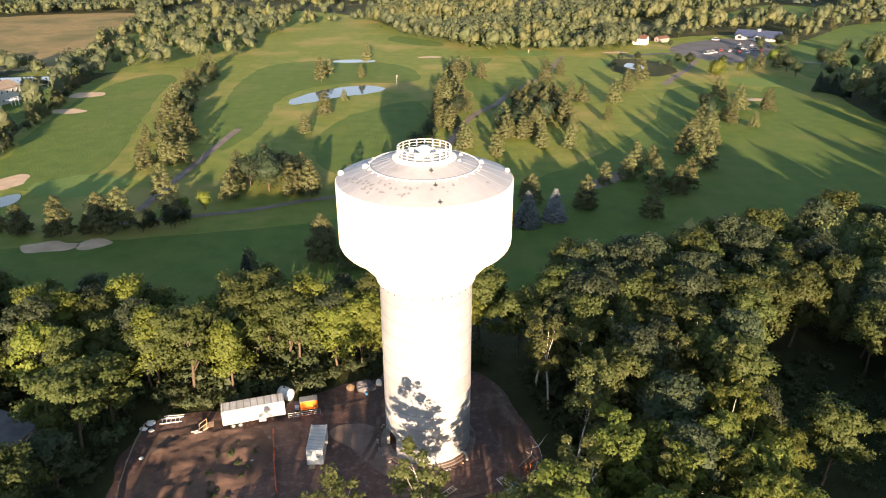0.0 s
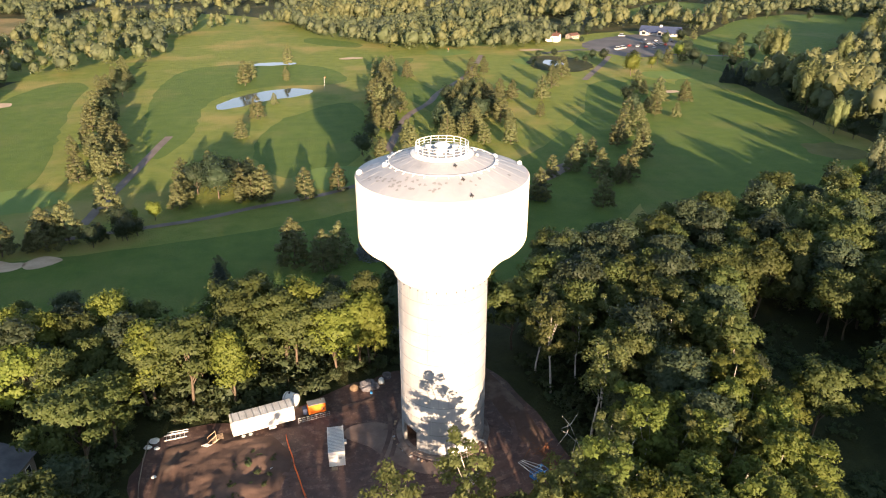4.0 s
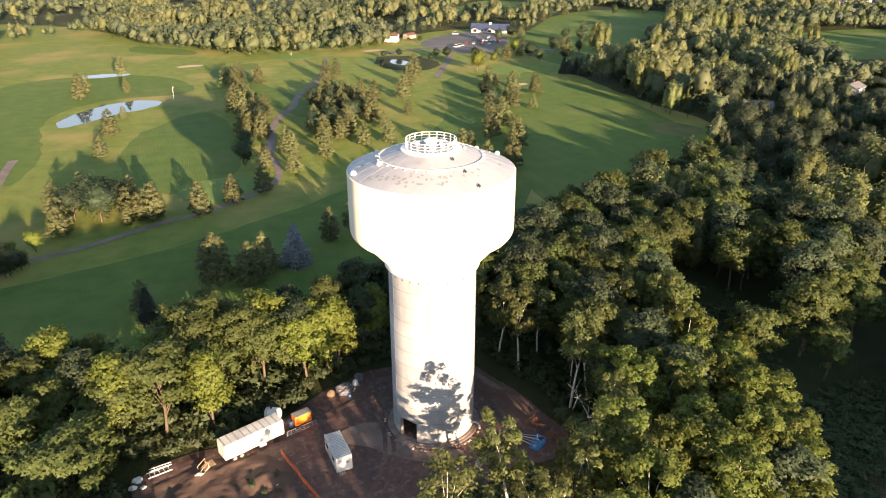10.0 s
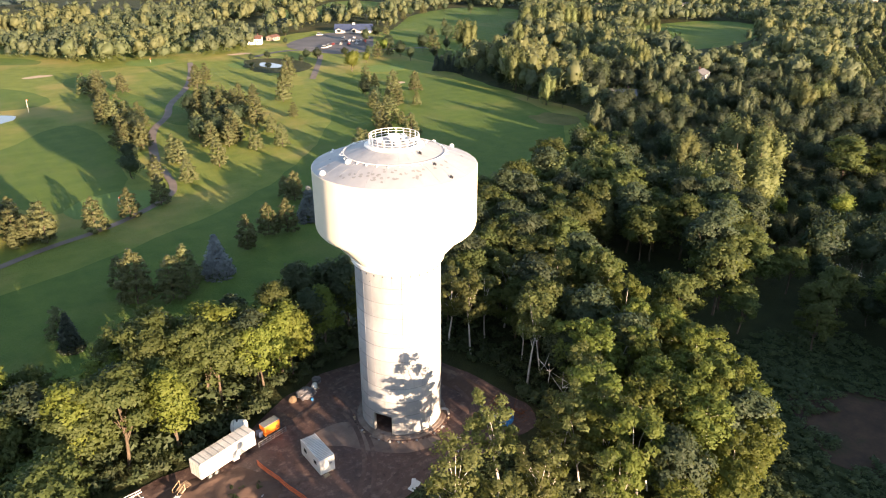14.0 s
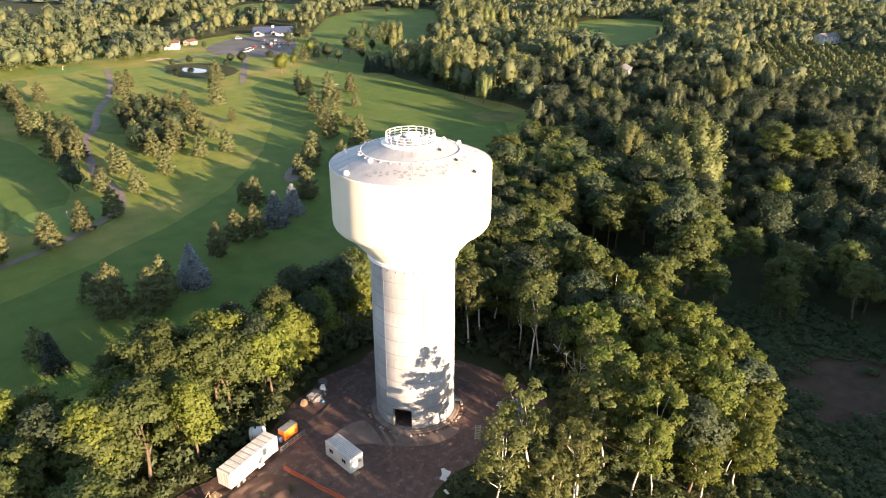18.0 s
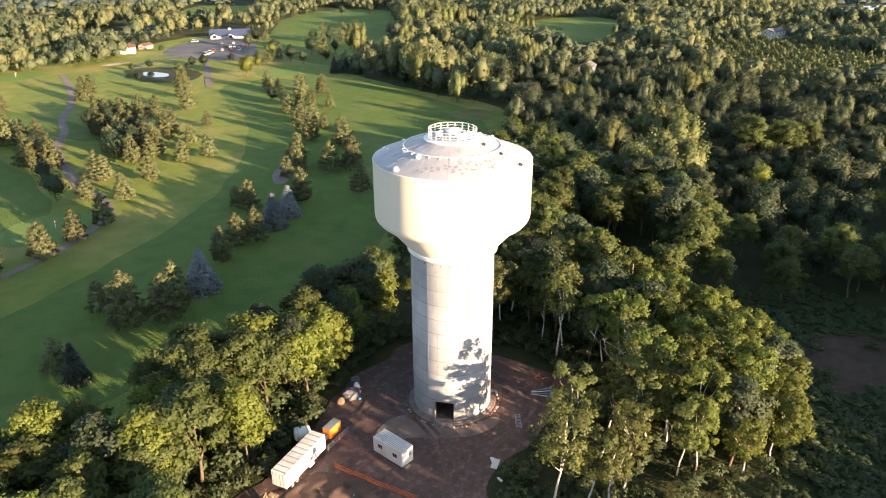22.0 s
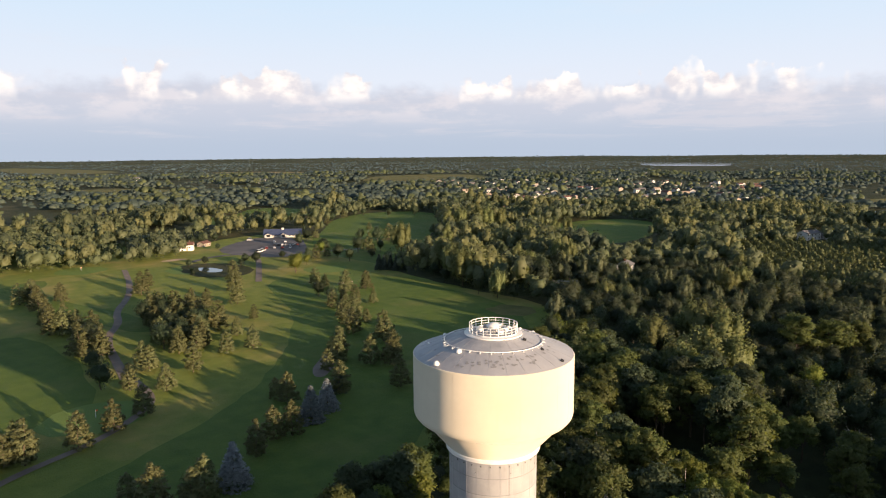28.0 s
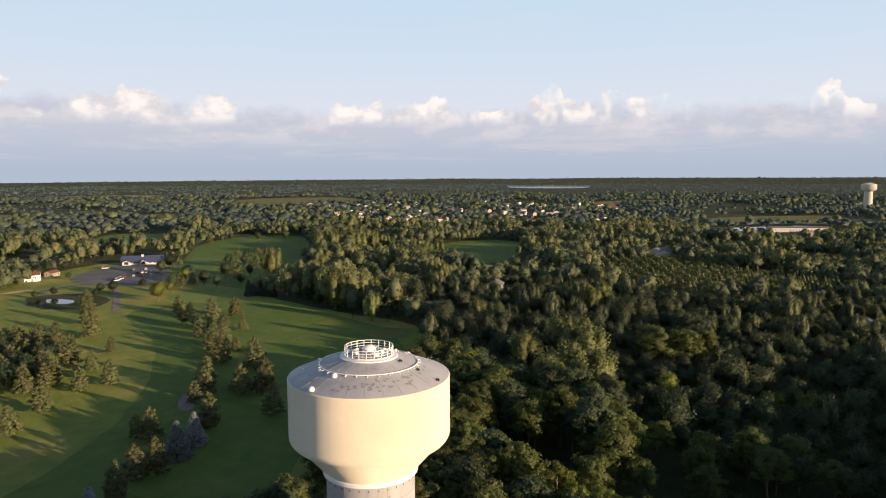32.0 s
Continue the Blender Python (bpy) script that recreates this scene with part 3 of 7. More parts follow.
def ridge(x, y):
    """The low wooded rise that closes the view, higher towards the east."""
    r, a = math.hypot(x, y - 60), math.atan2(y - 60, x)
    k = min(1.0, max(0.0, (r - 4250) / 560))
    crest = 33 - 13 * min(1.0, max(0.0, (a - 0.3) / 1.0)) + 4 * noise.noise((a * 9, 0.0, 3.0)) + 1.5 * noise.noise((a * 41, 0.0, 5.0))
    return k * k * (3 - 2 * k) * crest


def ground_sheet():
    n, rings = 240, [0, 60, 120, 200, 320, 500, 800, 1300, 2100, 3300, 4200, 4350, 4500, 4650, 4810, 4980]
    vs, quads = [], []
    for i, r in enumerate(rings):
        for k in range(n):
            a = 2 * math.pi * k / n
            x, y = r * math.cos(a) + 0.001 * i, 60 + r * math.sin(a)
            vs.append((x, y, ridge(x, y)))
    for i in range(1, len(rings) - 1):
        for k in range(n):
            a, b = i * n + k, i * n + (k + 1) % n
            quads.append((a, a + n, b + n, b))
    tris = [(0, n + k, n + (k + 1) % n) for k in range(n)]
    me = mesh_of("ground", np.array(vs), [np.array(quads), np.array(tris)], ROUGH)
    tagged(new("ground", me), "dark green woodland and meadow ground reaching the horizon", "ground", kind="structure")


def relief(name, points, z, mat, label, category, high, step, seed, stretch=(0.32, 0.32)):
    """A patch of churned earth: humps that fade to nothing at its edge."""
    pts = np.array(points, float)
    x0, y0 = pts.min(0)
    x1, y1 = pts.max(0)
    nx, ny = int((x1 - x0) / step) + 1, int((y1 - y0) / step) + 1
    ab, ba = pts, np.roll(pts, -1, 0)
    ids, vs = {}, []
    for i in range(nx):
        for j in range(ny):
            p = np.array((x0 + i * step, y0 + j * step))
            if not inside(points, p[0], p[1]):
                continue
            t = np.clip(((p - ab) * (ba - ab)).sum(1) / ((ba - ab) ** 2).sum(1), 0, 1)
            d = np.linalg.norm(ab + (ba - ab) * t[:, None] - p, axis=1).min()
            q = (p[0] * stretch[0], p[1] * stretch[1], seed)
            k = 0.5 + 0.9 * noise.noise(q) + 0.35 * noise.noise((q[0] * 3.1, q[1] * 3.1, seed + 3.0)) + 0.12 * noise.noise((p[0] * 2.3, p[1] * 2.3, seed))
            ids[i, j] = len(vs)
            vs.append((p[0], p[1], z - 0.12 + max(0.0, k) * high * min(1.0, d / 2.5) + 0.10 * min(1.0, d / 0.8) * (k > -0.1)))
    f = [(ids[i, j], ids[i + 1, j], ids[i + 1, j + 1], ids[i, j + 1]) for i, j in ids if (i + 1, j) in ids and (i, j + 1) in ids and (i + 1, j + 1) in ids]
    me = mesh_of(name, np.array(vs), np.array(f), mat, True)
    return tagged(new(name, me), label, category, kind="structure")


ground_sheet()
sheet("ground_west_meadow", [(-262, 398), (-190, 420), (-135, 425), (-110, 620), (-60, 700), (-150, 800), (-280, 790), (-252, 570), (-224, 452)], 0.025, TURF, "rough grassland with scattered trees west of the golf course", "grass", 3, seed=60)
sheet("ground_north_meadow", [(-140, 470), (-136, 640), (-70, 760), (40, 640), (150, 600), (160, 490), (29, 470)], 0.03, TURF, "rough grass behind the far end of the golf course", "grass", 3, seed=61)
sheet("ground_golf_turf", GOLF, 0.05, TURF, "mown golf course rough grass with dry yellow patches", "grass", 2.5, seed=3)
sheet("ground_far_fairway", FAR_FAIRWAY, 0.07, FAIRWAY, "distant mown green fairway between trees", "grass", 2, seed=4)
sheet("ground_north_fairway", NORTH_FAIRWAY, 0.05, FAIRWAY, "distant mown green fairway between woods", "grass", 2, seed=5)
sheet("ground_club_lawn", CAR_CLEAR, 0.04, TURF, "mown lawn round the clubhouse and car park", "lawn", 2, seed=17)
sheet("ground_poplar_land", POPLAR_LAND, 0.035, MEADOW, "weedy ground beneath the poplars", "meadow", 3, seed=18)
sheet("ground_marsh_patch", [(156, 239), (171, 236), (172, 217), (158, 214), (150, 226)], 0.16, MARSH, "pale wet patch of reeds at the fairway's edge", "marsh", 3, 2, seed=19)
sheet("ground_dry_field", FIELD, 0.05, DRY, "dry straw-coloured open field beside the golf course", "field", 4, seed=6)
sheet("ground_yard", LEFT_YARD, 0.05, FAIRWAY, "mown lawn round the lakeside houses", "lawn", 2, seed=7)
sheet("ground_strip_field", STRIP, 0.05, FAIRWAY, "green mown field in front of the village", "field", 3, seed=8)
sheet("ground_marsh", MARSH_FAR, 0.06, MARSH, "pale distant marsh meadow", "field", 12, 40, seed=9)
sheet("ground_reed_field", FIELD_RIGHT, 0.06, MARSH, "yellow-green reed field behind the lake", "field", 5, 20, seed=10)
for i, f in enumerate(FIELDS):
    sheet("ground_far_field", f, 0.07, (FAIRWAY, DRY, MARSH, MARSH, FAIRWAY, MARSH, FAIRWAY, MARSH, MARSH)[i], "far open field between the woods", "field", 3, 30, seed=90 + i)
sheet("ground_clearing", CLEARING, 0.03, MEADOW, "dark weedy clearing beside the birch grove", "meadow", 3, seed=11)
sheet("ground_site", SITE, 0.06, MUD, "dark reddish-brown muddy building site ground", "ground", 2.0, 2.0, seed=12)
relief("ground_site_soil", [(-46, 78), (-46, 91), (-38, 94), (-29, 92), (-25, 86), (-27, 79), (-36, 74)], 0.09, SOIL, "bare reddish soil heaped beside the site trailer", "ground", 0.55, 0.45, 13)
relief("ground_site_track", [(8, 106), (12, 94), (14.5, 80), (11, 80), (8, 88), (6.5, 96), (5, 103)], 0.09, SOIL, "sunlit earth bank with wheel ruts behind the tower", "ground", 0.7, 0.4, 14, (0.35, 0.12))
sheet("ground_gravel_apron", [(-18, 92), (-11, 93), (-8, 88), (-6.5, 82.5), (0, 80), (-3, 78.5), (-9, 80), (-13, 85), (-18, 89)], 0.12, GRAVEL, "pale gravel apron at the tower's foot", "ground", 1.0, 1.0, seed=15)
sheet("ground_bare_patch", [(43, 35), (47, 48), (54, 54), (64, 50), (73, 41), (62, 31), (52, 28)], 0.07, BARE_EARTH, "bare dark earth patch in the clearing", "ground", 3, 2, seed=16)

for i, pts in enumerate((((-23, 66), (-18, 76), (-13, 82), (-10, 92), (-12, 100)), ((-21, 66), (-15.5, 76), (-11.5, 82), (-9.5, 90), (-8, 101)), ((-19, 70), (-10, 76), (0, 75.5), (8, 78), (11.5, 86), (10, 97)),
                         ((-19, 72.5), (-9, 78), (0, 77.5), (6.5, 80), (9.5, 87), (8, 98)), ((-44, 76), (-38, 82), (-30, 84), (-22, 80)), ((-45, 79), (-38, 85), (-29, 87), (-21, 82.5)), ((-20, 97), (-14, 98), (-8, 103), (0, 104)))):
    ribbon("ground_wheel_rut", pts, 0.7, 0.14 + 0.004 * i, RUT, "muddy wheel rut across the site", "rut")
# mown fairways and greens
sheet("ground_fairway_west", [(-158, 245), (-172, 300), (-180, 370), (-168, 415), (-148, 405), (-140, 340), (-120, 260), (-112, 215), (-140, 205)], 0.09, FAIRWAY, "mown fairway with pale stripes", "fairway", 2, seed=20)
sheet("ground_fairway_pond", [(-82, 240), (-98, 300), (-112, 380), (-108, 450), (-60, 460), (-20, 440), (-8, 380), (-60, 385), (-82, 345), (-74, 290)], 0.09, FAIRWAY, "mown fairway beside the pond", "fairway", 2, seed=21)
sheet("ground_fairway_mid", [(-45, 225), (-52, 290), (-20, 340), (-6, 330), (-6, 260), (-18, 222)], 0.09, FAIRWAY, "mown fairway behind the tower", "fairway", 2, seed=22)
sheet("ground_fairway_near", [(-130, 140), (-120, 165), (-60, 172), (0, 195), (40, 225), (90, 290), (112, 360), (140, 380), (130, 300), (110, 250), (60, 165), (20, 138), (-50, 130)], 0.09, FAIRWAY, "wide mown fairway along the wood", "fairway", 2, seed=23)
sheet("ground_fairway_east", [(96, 180), (120, 230), (150, 300), (160, 365), (182, 372), (178, 300), (174, 240), (150, 205), (118, 182)], 0.09, FAIRWAY, "mown fairway along the eastern trees", "fairway", 2, seed=24)
sheet("ground_fairway_link", [(58, 164), (104, 250), (124, 300), (136, 378), (164, 366), (156, 300), (126, 232), (100, 178)], 0.086, FAIRWAY, "mown grass joining two fairways", "fairway", 1.5, seed=26)
sheet("ground_fairway_north", [(15, 420), (40, 330), (30, 300), (20, 320), (8, 400), (-5, 450), (40, 475)], 0.09, FAIRWAY, "mown fairway towards the far green", "fairway", 2, seed=25)
for gx, gy, ga, gb, gs in ((58, 486, 16, 15, 30), (168, 382, 15, 13, 31), (-18, 222, 15, 13, 32), (-116, 212, 16, 12, 33), (116, 440, 24, 20, 34)):
    sheet("ground_green", [(gx + ga * math.cos(a / 10 * math.tau), gy + gb * math.sin(a / 10 * math.tau)) for a in range(10)], 0.13, GREEN, "pale close-mown putting green", "putting green", 2.0, 3, seed=gs)
# bunkers: shallow sand bowls with a raised lip
for bx, by, ba, bb, bs in ((-178, 353, 9, 7, 40), (-170, 317, 8, 5, 41), (-101, 164.5, 8.5, 4.2, 42), (-90, 166, 4.8, 3.6, 43), (-140, 216, 5, 9, 44), (117, 487, 9, 4, 45), (150, 337, 5, 3, 46), (-8, 470, 8, 4, 47)):
    sheet("ground_bunker", [(bx + ba * math.cos(a / 9 * math.tau), by + bb * math.sin(a / 9 * math.tau)) for a in range(9)], 0.15, SAND, "kidney-shaped sand bunker in the grass", "bunker", 2.2, 1.5, seed=bs)
# water
sheet("water_pond", [(-74, 330), (-73, 347), (-60, 366), (-43, 377), (-28, 369), (-34, 355), (-51, 348), (-60, 336), (-68, 329)], 0.16, WATER, "golf course pond reflecting the pale sky", "pond", 1.5, 3, seed=50)
sheet("water_club_pond", [(112, 443), (118, 443), (123, 430), (118, 417), (109, 424)], 0.20, WATER, "small pond by the clubhouse green", "pond", 1.5, 3, seed=51)
sheet("ground_pond_reeds", [(104, 455), (121, 463), (138, 445), (139, 417), (118, 394), (97, 412)], 0.15, ROUGH, "dark reeds and rough grass round the clubhouse pond", "reeds", 3, 3, seed=59)
sheet("water_lake_left", LAKE_LEFT, 0.08, WATER, "small lake behind the white houses", "lake", 2, 5, seed=52)
sheet("water_lake_right", LAKE_RIGHT, 0.08, WATER, "distant lake in front of a reed field", "lake", 5, 15, seed=53)
sheet("water_lake_far", LAKE_FAR, 0.3, WATER, "far lake shining below the horizon", "lake", 20, 60, seed=54)
sheet("water_hole_pond", [(-134, 190), (-136, 202), (-129, 206), (-127, 195)], 0.16, WATER, "small pond at the fairway's edge", "pond", 1, 2, seed=55)
sheet("water_far_pond", [(-72, 448), (-66, 462), (-44, 460), (-40, 450)], 0.16, WATER, "narrow far pond on the golf course", "pond", 1.5, 3, seed=56)
# paths
ribbon("path_1", [(-88, 190), (-87, 218), (-86, 236), (-85, 270), (-84, 284)], 3.0, 0.18, PATH, "worn brown cart path across the grass", "path")
ribbon("path_2", [(-90, 180), (-69, 186), (-55, 190), (-42, 198), (-24, 204), (-8, 216), (0, 226), (2, 250)], 2.4, 0.18, PATH, "curving asphalt cart path under pines", "path")
ribbon("path_3", [(78, 470), (75, 459), (64, 422), (50, 384), (32, 352), (26, 329), (12, 306), (4, 268), (0, 250)], 3.2, 0.19, PATH, "winding asphalt cart path", "path")
ribbon("path_4", [(160, 452), (150, 432), (117, 374)], 3.6, 0.18, PATH, "short cart path from the car park", "path")
sheet("path_tee", [(60, 228), (64, 224), (48, 206), (43, 210)], 0.18, PATH, "paved tee beside the spruces", "path", 0.6, 2, seed=57)
sheet("pavement_parking", PARKING, 0.2, ASPHALT, "grey asphalt clubhouse car park", "car park", 1.0, 6, seed=58, smooth_rounds=1)
ribbon("road_1", [(120, 470), (150, 486), (170, 470), (200, 452), (240, 440)], 5, 0.17, ASPHALT, "access road to the car park", "road")
ribbon("road_2", [(430, 246), (470, 258), (520, 272), (600, 294)], 7, 0.1, GRAVEL, "pale lane beside the plantation", "road")


# ---- trees: shared crown and trunk meshes ----
def unit(v):
    return v / np.maximum(np.linalg.norm(v, axis=-1, keepdims=True), 1e-9)


def core_shape():
    v = np.array(((1, 0, 0), (0, 1, 0), (-1, 0, 0), (0, -1, 0), (0, 0, 1), (0, 0, -1)), float)
    f = np.array([(i, (i + 1) % 4, 4) for i in range(4)] + [((i + 1) % 4, i, 5) for i in range(4)])
    return v, f


CORE_V, CORE_F = core_shape()


def cores(rng, centres, radii, size):
    """The dense inside of each clump, as uneven lumps given corner by corner."""
    m = len(centres)
    v = CORE_V[None] * (1 + rng.normal(0, 0.16, (m, 6, 1))) * radii[:, None] * size + centres[:, None]
    mid = centres.mean(0)
    n = unit(CORE_V[None] + 0.5 * unit(centres - mid + (0, 0, 0.5))[:, None])
    return v[:, CORE_F].reshape(-1, 3), n[:, CORE_F].reshape(-1, 3)


def cards(rng, centres, radii, per, size, up=0.35, flat=0.75, shell=0.5, core=0.55):
    """Small leaf sheets scattered over the outside of clumps, round a dense core."""
    v, f, n = sprays(rng, centres, radii, per, size, up, flat, shell)
    if core:
        cv, cn = cores(rng, centres, radii, core)
        v, n = np.concatenate([v, cv]), np.concatenate([n, cn])
    return v, np.arange(len(v)).reshape(-1, 3), n


def sprays(rng, centres, radii, per, size, up, flat, shell):
    c = np.repeat(centres, per, 0)
    r = np.repeat(radii, per, 0)
    n = len(c)
    d = unit(rng.normal(size=(n, 3)) + (0, 0, 0.25))
    p = c + d * r * rng.uniform(shell, 1.05, (n, 1))
    mid = centres.mean(0)
    d = unit(d + 0.85 * unit(c - mid + (0, 0, 0.5)))
    nrm = unit(d * 0.7 + rng.normal(size=(n, 3)) * 0.55 + np.array((0, 0, up)))
    return leaf_tris(rng, p, d, nrm, size * rng.uniform(0.55, 1.25, (n, 1)), flat)


def leaf_tris(rng, p, d, nrm, s, flat=0.75):
    """One three-cornered leaf sheet at each place, facing out, lit as the round crown that it belongs to."""
    n = len(p)
    nrm = nrm * np.sign((nrm * d).sum(1, keepdims=True) + 1e-6)
    u = unit(np.cross(nrm, rng.normal(size=(n, 3))))
    v = np.cross(nrm, u)
    u, v = u * s, v * s * flat
    verts = np.stack([p - u - v * 0.6, p + u - v * 0.6, p + v * 1.2], 1).reshape(-1, 3)
    return verts, np.arange(3 * n).reshape(-1, 3), np.repeat(unit(d * 0.6 + nrm * 0.55), 3, 0)


def tube(points, radii, sides=6):
    pts = np.asarray(points, float)
    rs = []
    for i, p in enumerate(pts):
        d = unit(pts[min(i + 1, len(pts) - 1)] - pts[max(i - 1, 0)])
        a = unit(np.cross(d, (0.31, 0.95, 0.05)))
        b = np.cross(d, a)
        t = np.arange(sides) / sides * math.tau
        rs.append(p + radii[i] * (np.cos(t)[:, None] * a + np.sin(t)[:, None] * b))
    verts = np.concatenate(rs)
    f = []
    for i in range(len(pts) - 1):
        for k in range(sides):
            f.append((i * sides + k, i * sides + (k + 1) % sides, (i + 1) * sides + (k + 1) % sides, (i + 1) * sides + k))
    return verts, np.array(f)


def joined(pieces):
    vs, fs, at = [], [], 0
    for v, f in pieces:
        vs.append(v)
        fs.append(np.asarray(f) + at)
        at += len(v)
    return np.concatenate(vs), np.concatenate(fs)


def limbs(rng, h, r, lean, tips, fork, sides=6):
    """A tapered trunk with limbs towards the clumps."""
    zs = np.linspace(0, 0.86 * h, 6)
    wob = np.cumsum(rng.normal(0, 0.010 * h, (6, 2)), 0) + np.outer(zs / h, lean) * h
    wob[0] = 0
    trunk = np.c_[wob, zs]
    out = [tube(trunk, np.linspace(r, 0.12 * r, 6), sides)]
    for tip in tips:
        z0 = rng.uniform(fork, max(fork + 0.02, min(0.7, tip[2] / h - 0.03))) * h
        base = np.array([np.interp(z0, zs, trunk[:, 0]), np.interp(z0, zs, trunk[:, 1]), z0])
        mid = (base + tip) / 2 + (0, 0, 0.02 * h) + rng.normal(0, 0.012 * h, 3)
        rr = r * (1 - 0.8 * z0 / h) * 0.5
        out.append(tube([base, mid, tip], [rr, rr * 0.6, rr * 0.2], 4))
    return joined(out)


def broadleaf(seed, h=16.0, wide=0.30, low=0.14, clumps=72, per=72, size=0.29, r=0.26, flatness=0.8):
    rng = np.random.default_rng(seed)
    d = unit(rng.normal(size=(clumps, 3)))
    d[:, 2] = np.where(d[:, 2] < -0.55, -d[:, 2], d[:, 2])
    mid = (1 + low) / 2 * h
    rad = np.array((wide * h, wide * h, (1 - low) / 2 * h))
    c = d * rad * rng.uniform(0.45, 0.88, (clumps, 1)) + (0, 0, mid)
    c[:, :2] += rng.normal(0, 0.02 * h, (clumps, 2))
    c[:, :2] *= (1 + 0.28 * np.sin(np.arctan2(c[:, 1], c[:, 0]) * 3 + seed))[:, None]
    cr = h * rng.uniform(0.7, 1.3, (clumps, 1)) * 0.62 / math.sqrt(clumps) * np.array((1.15, 1.15, flatness))
    crown = cards(rng, c, cr, per, size)
    tv, tf = limbs(rng, h, r, rng.normal(0, 0.03, 2), c[rng.permutation(clumps)[:9]], max(low * 0.75, 0.16))
    return (tv, tf), crown, h


def birch(seed, h=15.0, per=70, clumps=36, size=0.2, wide=0.16, low=0.44):
    rng = np.random.default_rng(seed)
    lean = rng.normal(0, 0.05, 2)
    z = rng.uniform(low, 0.97, clumps)
    prof = wide * h * np.sin(np.clip((z - low * 0.8) / (1.05 - low * 0.8), 0, 1) * math.pi) ** 0.6
    a = rng.uniform(0, math.tau, clumps)
    q = prof * np.sqrt(rng.uniform(0.15, 1, clumps))
    c = np.stack([q * np.cos(a) + lean[0] * z * h, q * np.sin(a) + lean[1] * z * h, z * h], 1)
    cr = h * rng.uniform(0.032, 0.066, (clumps, 1)) * np.array((1.05, 1.05, 0.85))
    crown = cards(rng, c, cr, per, size, 0.2, core=0)
    t = limbs(rng, h, 0.17, lean, c[rng.permutation(clumps)[:8]], 0.34)
    return t, crown, h


def lobe_radius(d, lobes, amp, sharp):
    """How far a crown reaches along d: a round body with bulging lobes; and the lobe that it meets there."""
    k = amp[..., None, :] * np.exp(-(1 - np.einsum("...ni,...ki->...nk", d, lobes)) * sharp)
    at = k.argmax(-1)
    return 0.48 + 0.52 * np.take_along_axis(k, at[..., None], -1)[..., 0], np.take_along_axis(lobes, at[..., None], -2)


def ball(sides, rows, z0=-0.75):
    """Directions over a ball and the faces between them, open below."""
    z = np.sin(np.linspace(math.asin(z0), math.pi / 2 - 0.35, rows))
    a = np.arange(sides) / sides * math.tau
    d = np.concatenate([np.stack([np.sqrt(1 - q * q) * np.cos(a + 0.3 * i), np.sqrt(1 - q * q) * np.sin(a + 0.3 * i), np.full(sides, q)], 1) for i, q in enumerate(z)] + [np.array([(0, 0, 1.0)])])
    f = []
    for i in range(rows - 1):
        for k in range(sides):
            p, q = i * sides + k, i * sides + (k + 1) % sides
            f += [(p, q, q + sides), (p, q + sides, p + sides)]
    f += [((rows - 1) * sides + k, (rows - 1) * sides + (k + 1) % sides, rows * sides) for k in range(sides)]
    return d, np.array(f)


def lobed(seed, h=16.0, wide=0.34, low=0.14, lobes=15, sheets=1250, size=0.40, r=0.26, tall=1.0):
    """A full crown: one lobed body, covered all over with small leaf sheets."""
    rng = np.random.default_rng(seed)
    rad = np.array((wide * h, wide * h, (1 - low) / 2 * h))
    mid = np.array((0, 0, (1 + low) / 2 * h))
    ld = unit(rng.normal(size=(lobes, 3)) * (1, 1, tall) + (0, 0, 0.25))
    amp, sharp = rng.uniform(0.70, 1.12, lobes), lobes / 2.4
    bd, bf = ball(14, 8)
    br, bl = lobe_radius(bd, ld, amp, sharp)
    bv = mid + bd * (br * rng.uniform(0.70, 0.84, br.shape))[:, None] * rad
    bn = unit(0.55 * bd + 0.7 * unit(bd * br[:, None] - 0.5 * bl))
    d = unit(rng.normal(size=(sheets, 3)) + (0, 0, 0.2))
    q, near = lobe_radius(d, ld, amp, sharp)
    out = unit(0.5 * d + 0.75 * unit(d * q[:, None] - 0.5 * near))
    p = mid + d * (q * rng.uniform(0.76, 1.12, sheets))[:, None] * rad
    nrm = unit(out * 0.6 + rng.normal(size=(sheets, 3)) * 0.6)
    lv, _, ln = leaf_tris(rng, p, out, nrm, size * rng.uniform(0.5, 1.3, (sheets, 1)))
    ln = unit(ln + 0.5 * np.repeat(nrm, 3, 0))
    v, n = np.concatenate([lv, bv[bf].reshape(-1, 3)]), np.concatenate([ln, bn[bf].reshape(-1, 3)])
    tips = mid + ld * 0.55 * rad
    return limbs(rng, h, r, rng.normal(0, 0.02, 2), tips[:7], max(0.12, low * 0.8)), (v, np.arange(len(v)).reshape(-1, 3), n), h


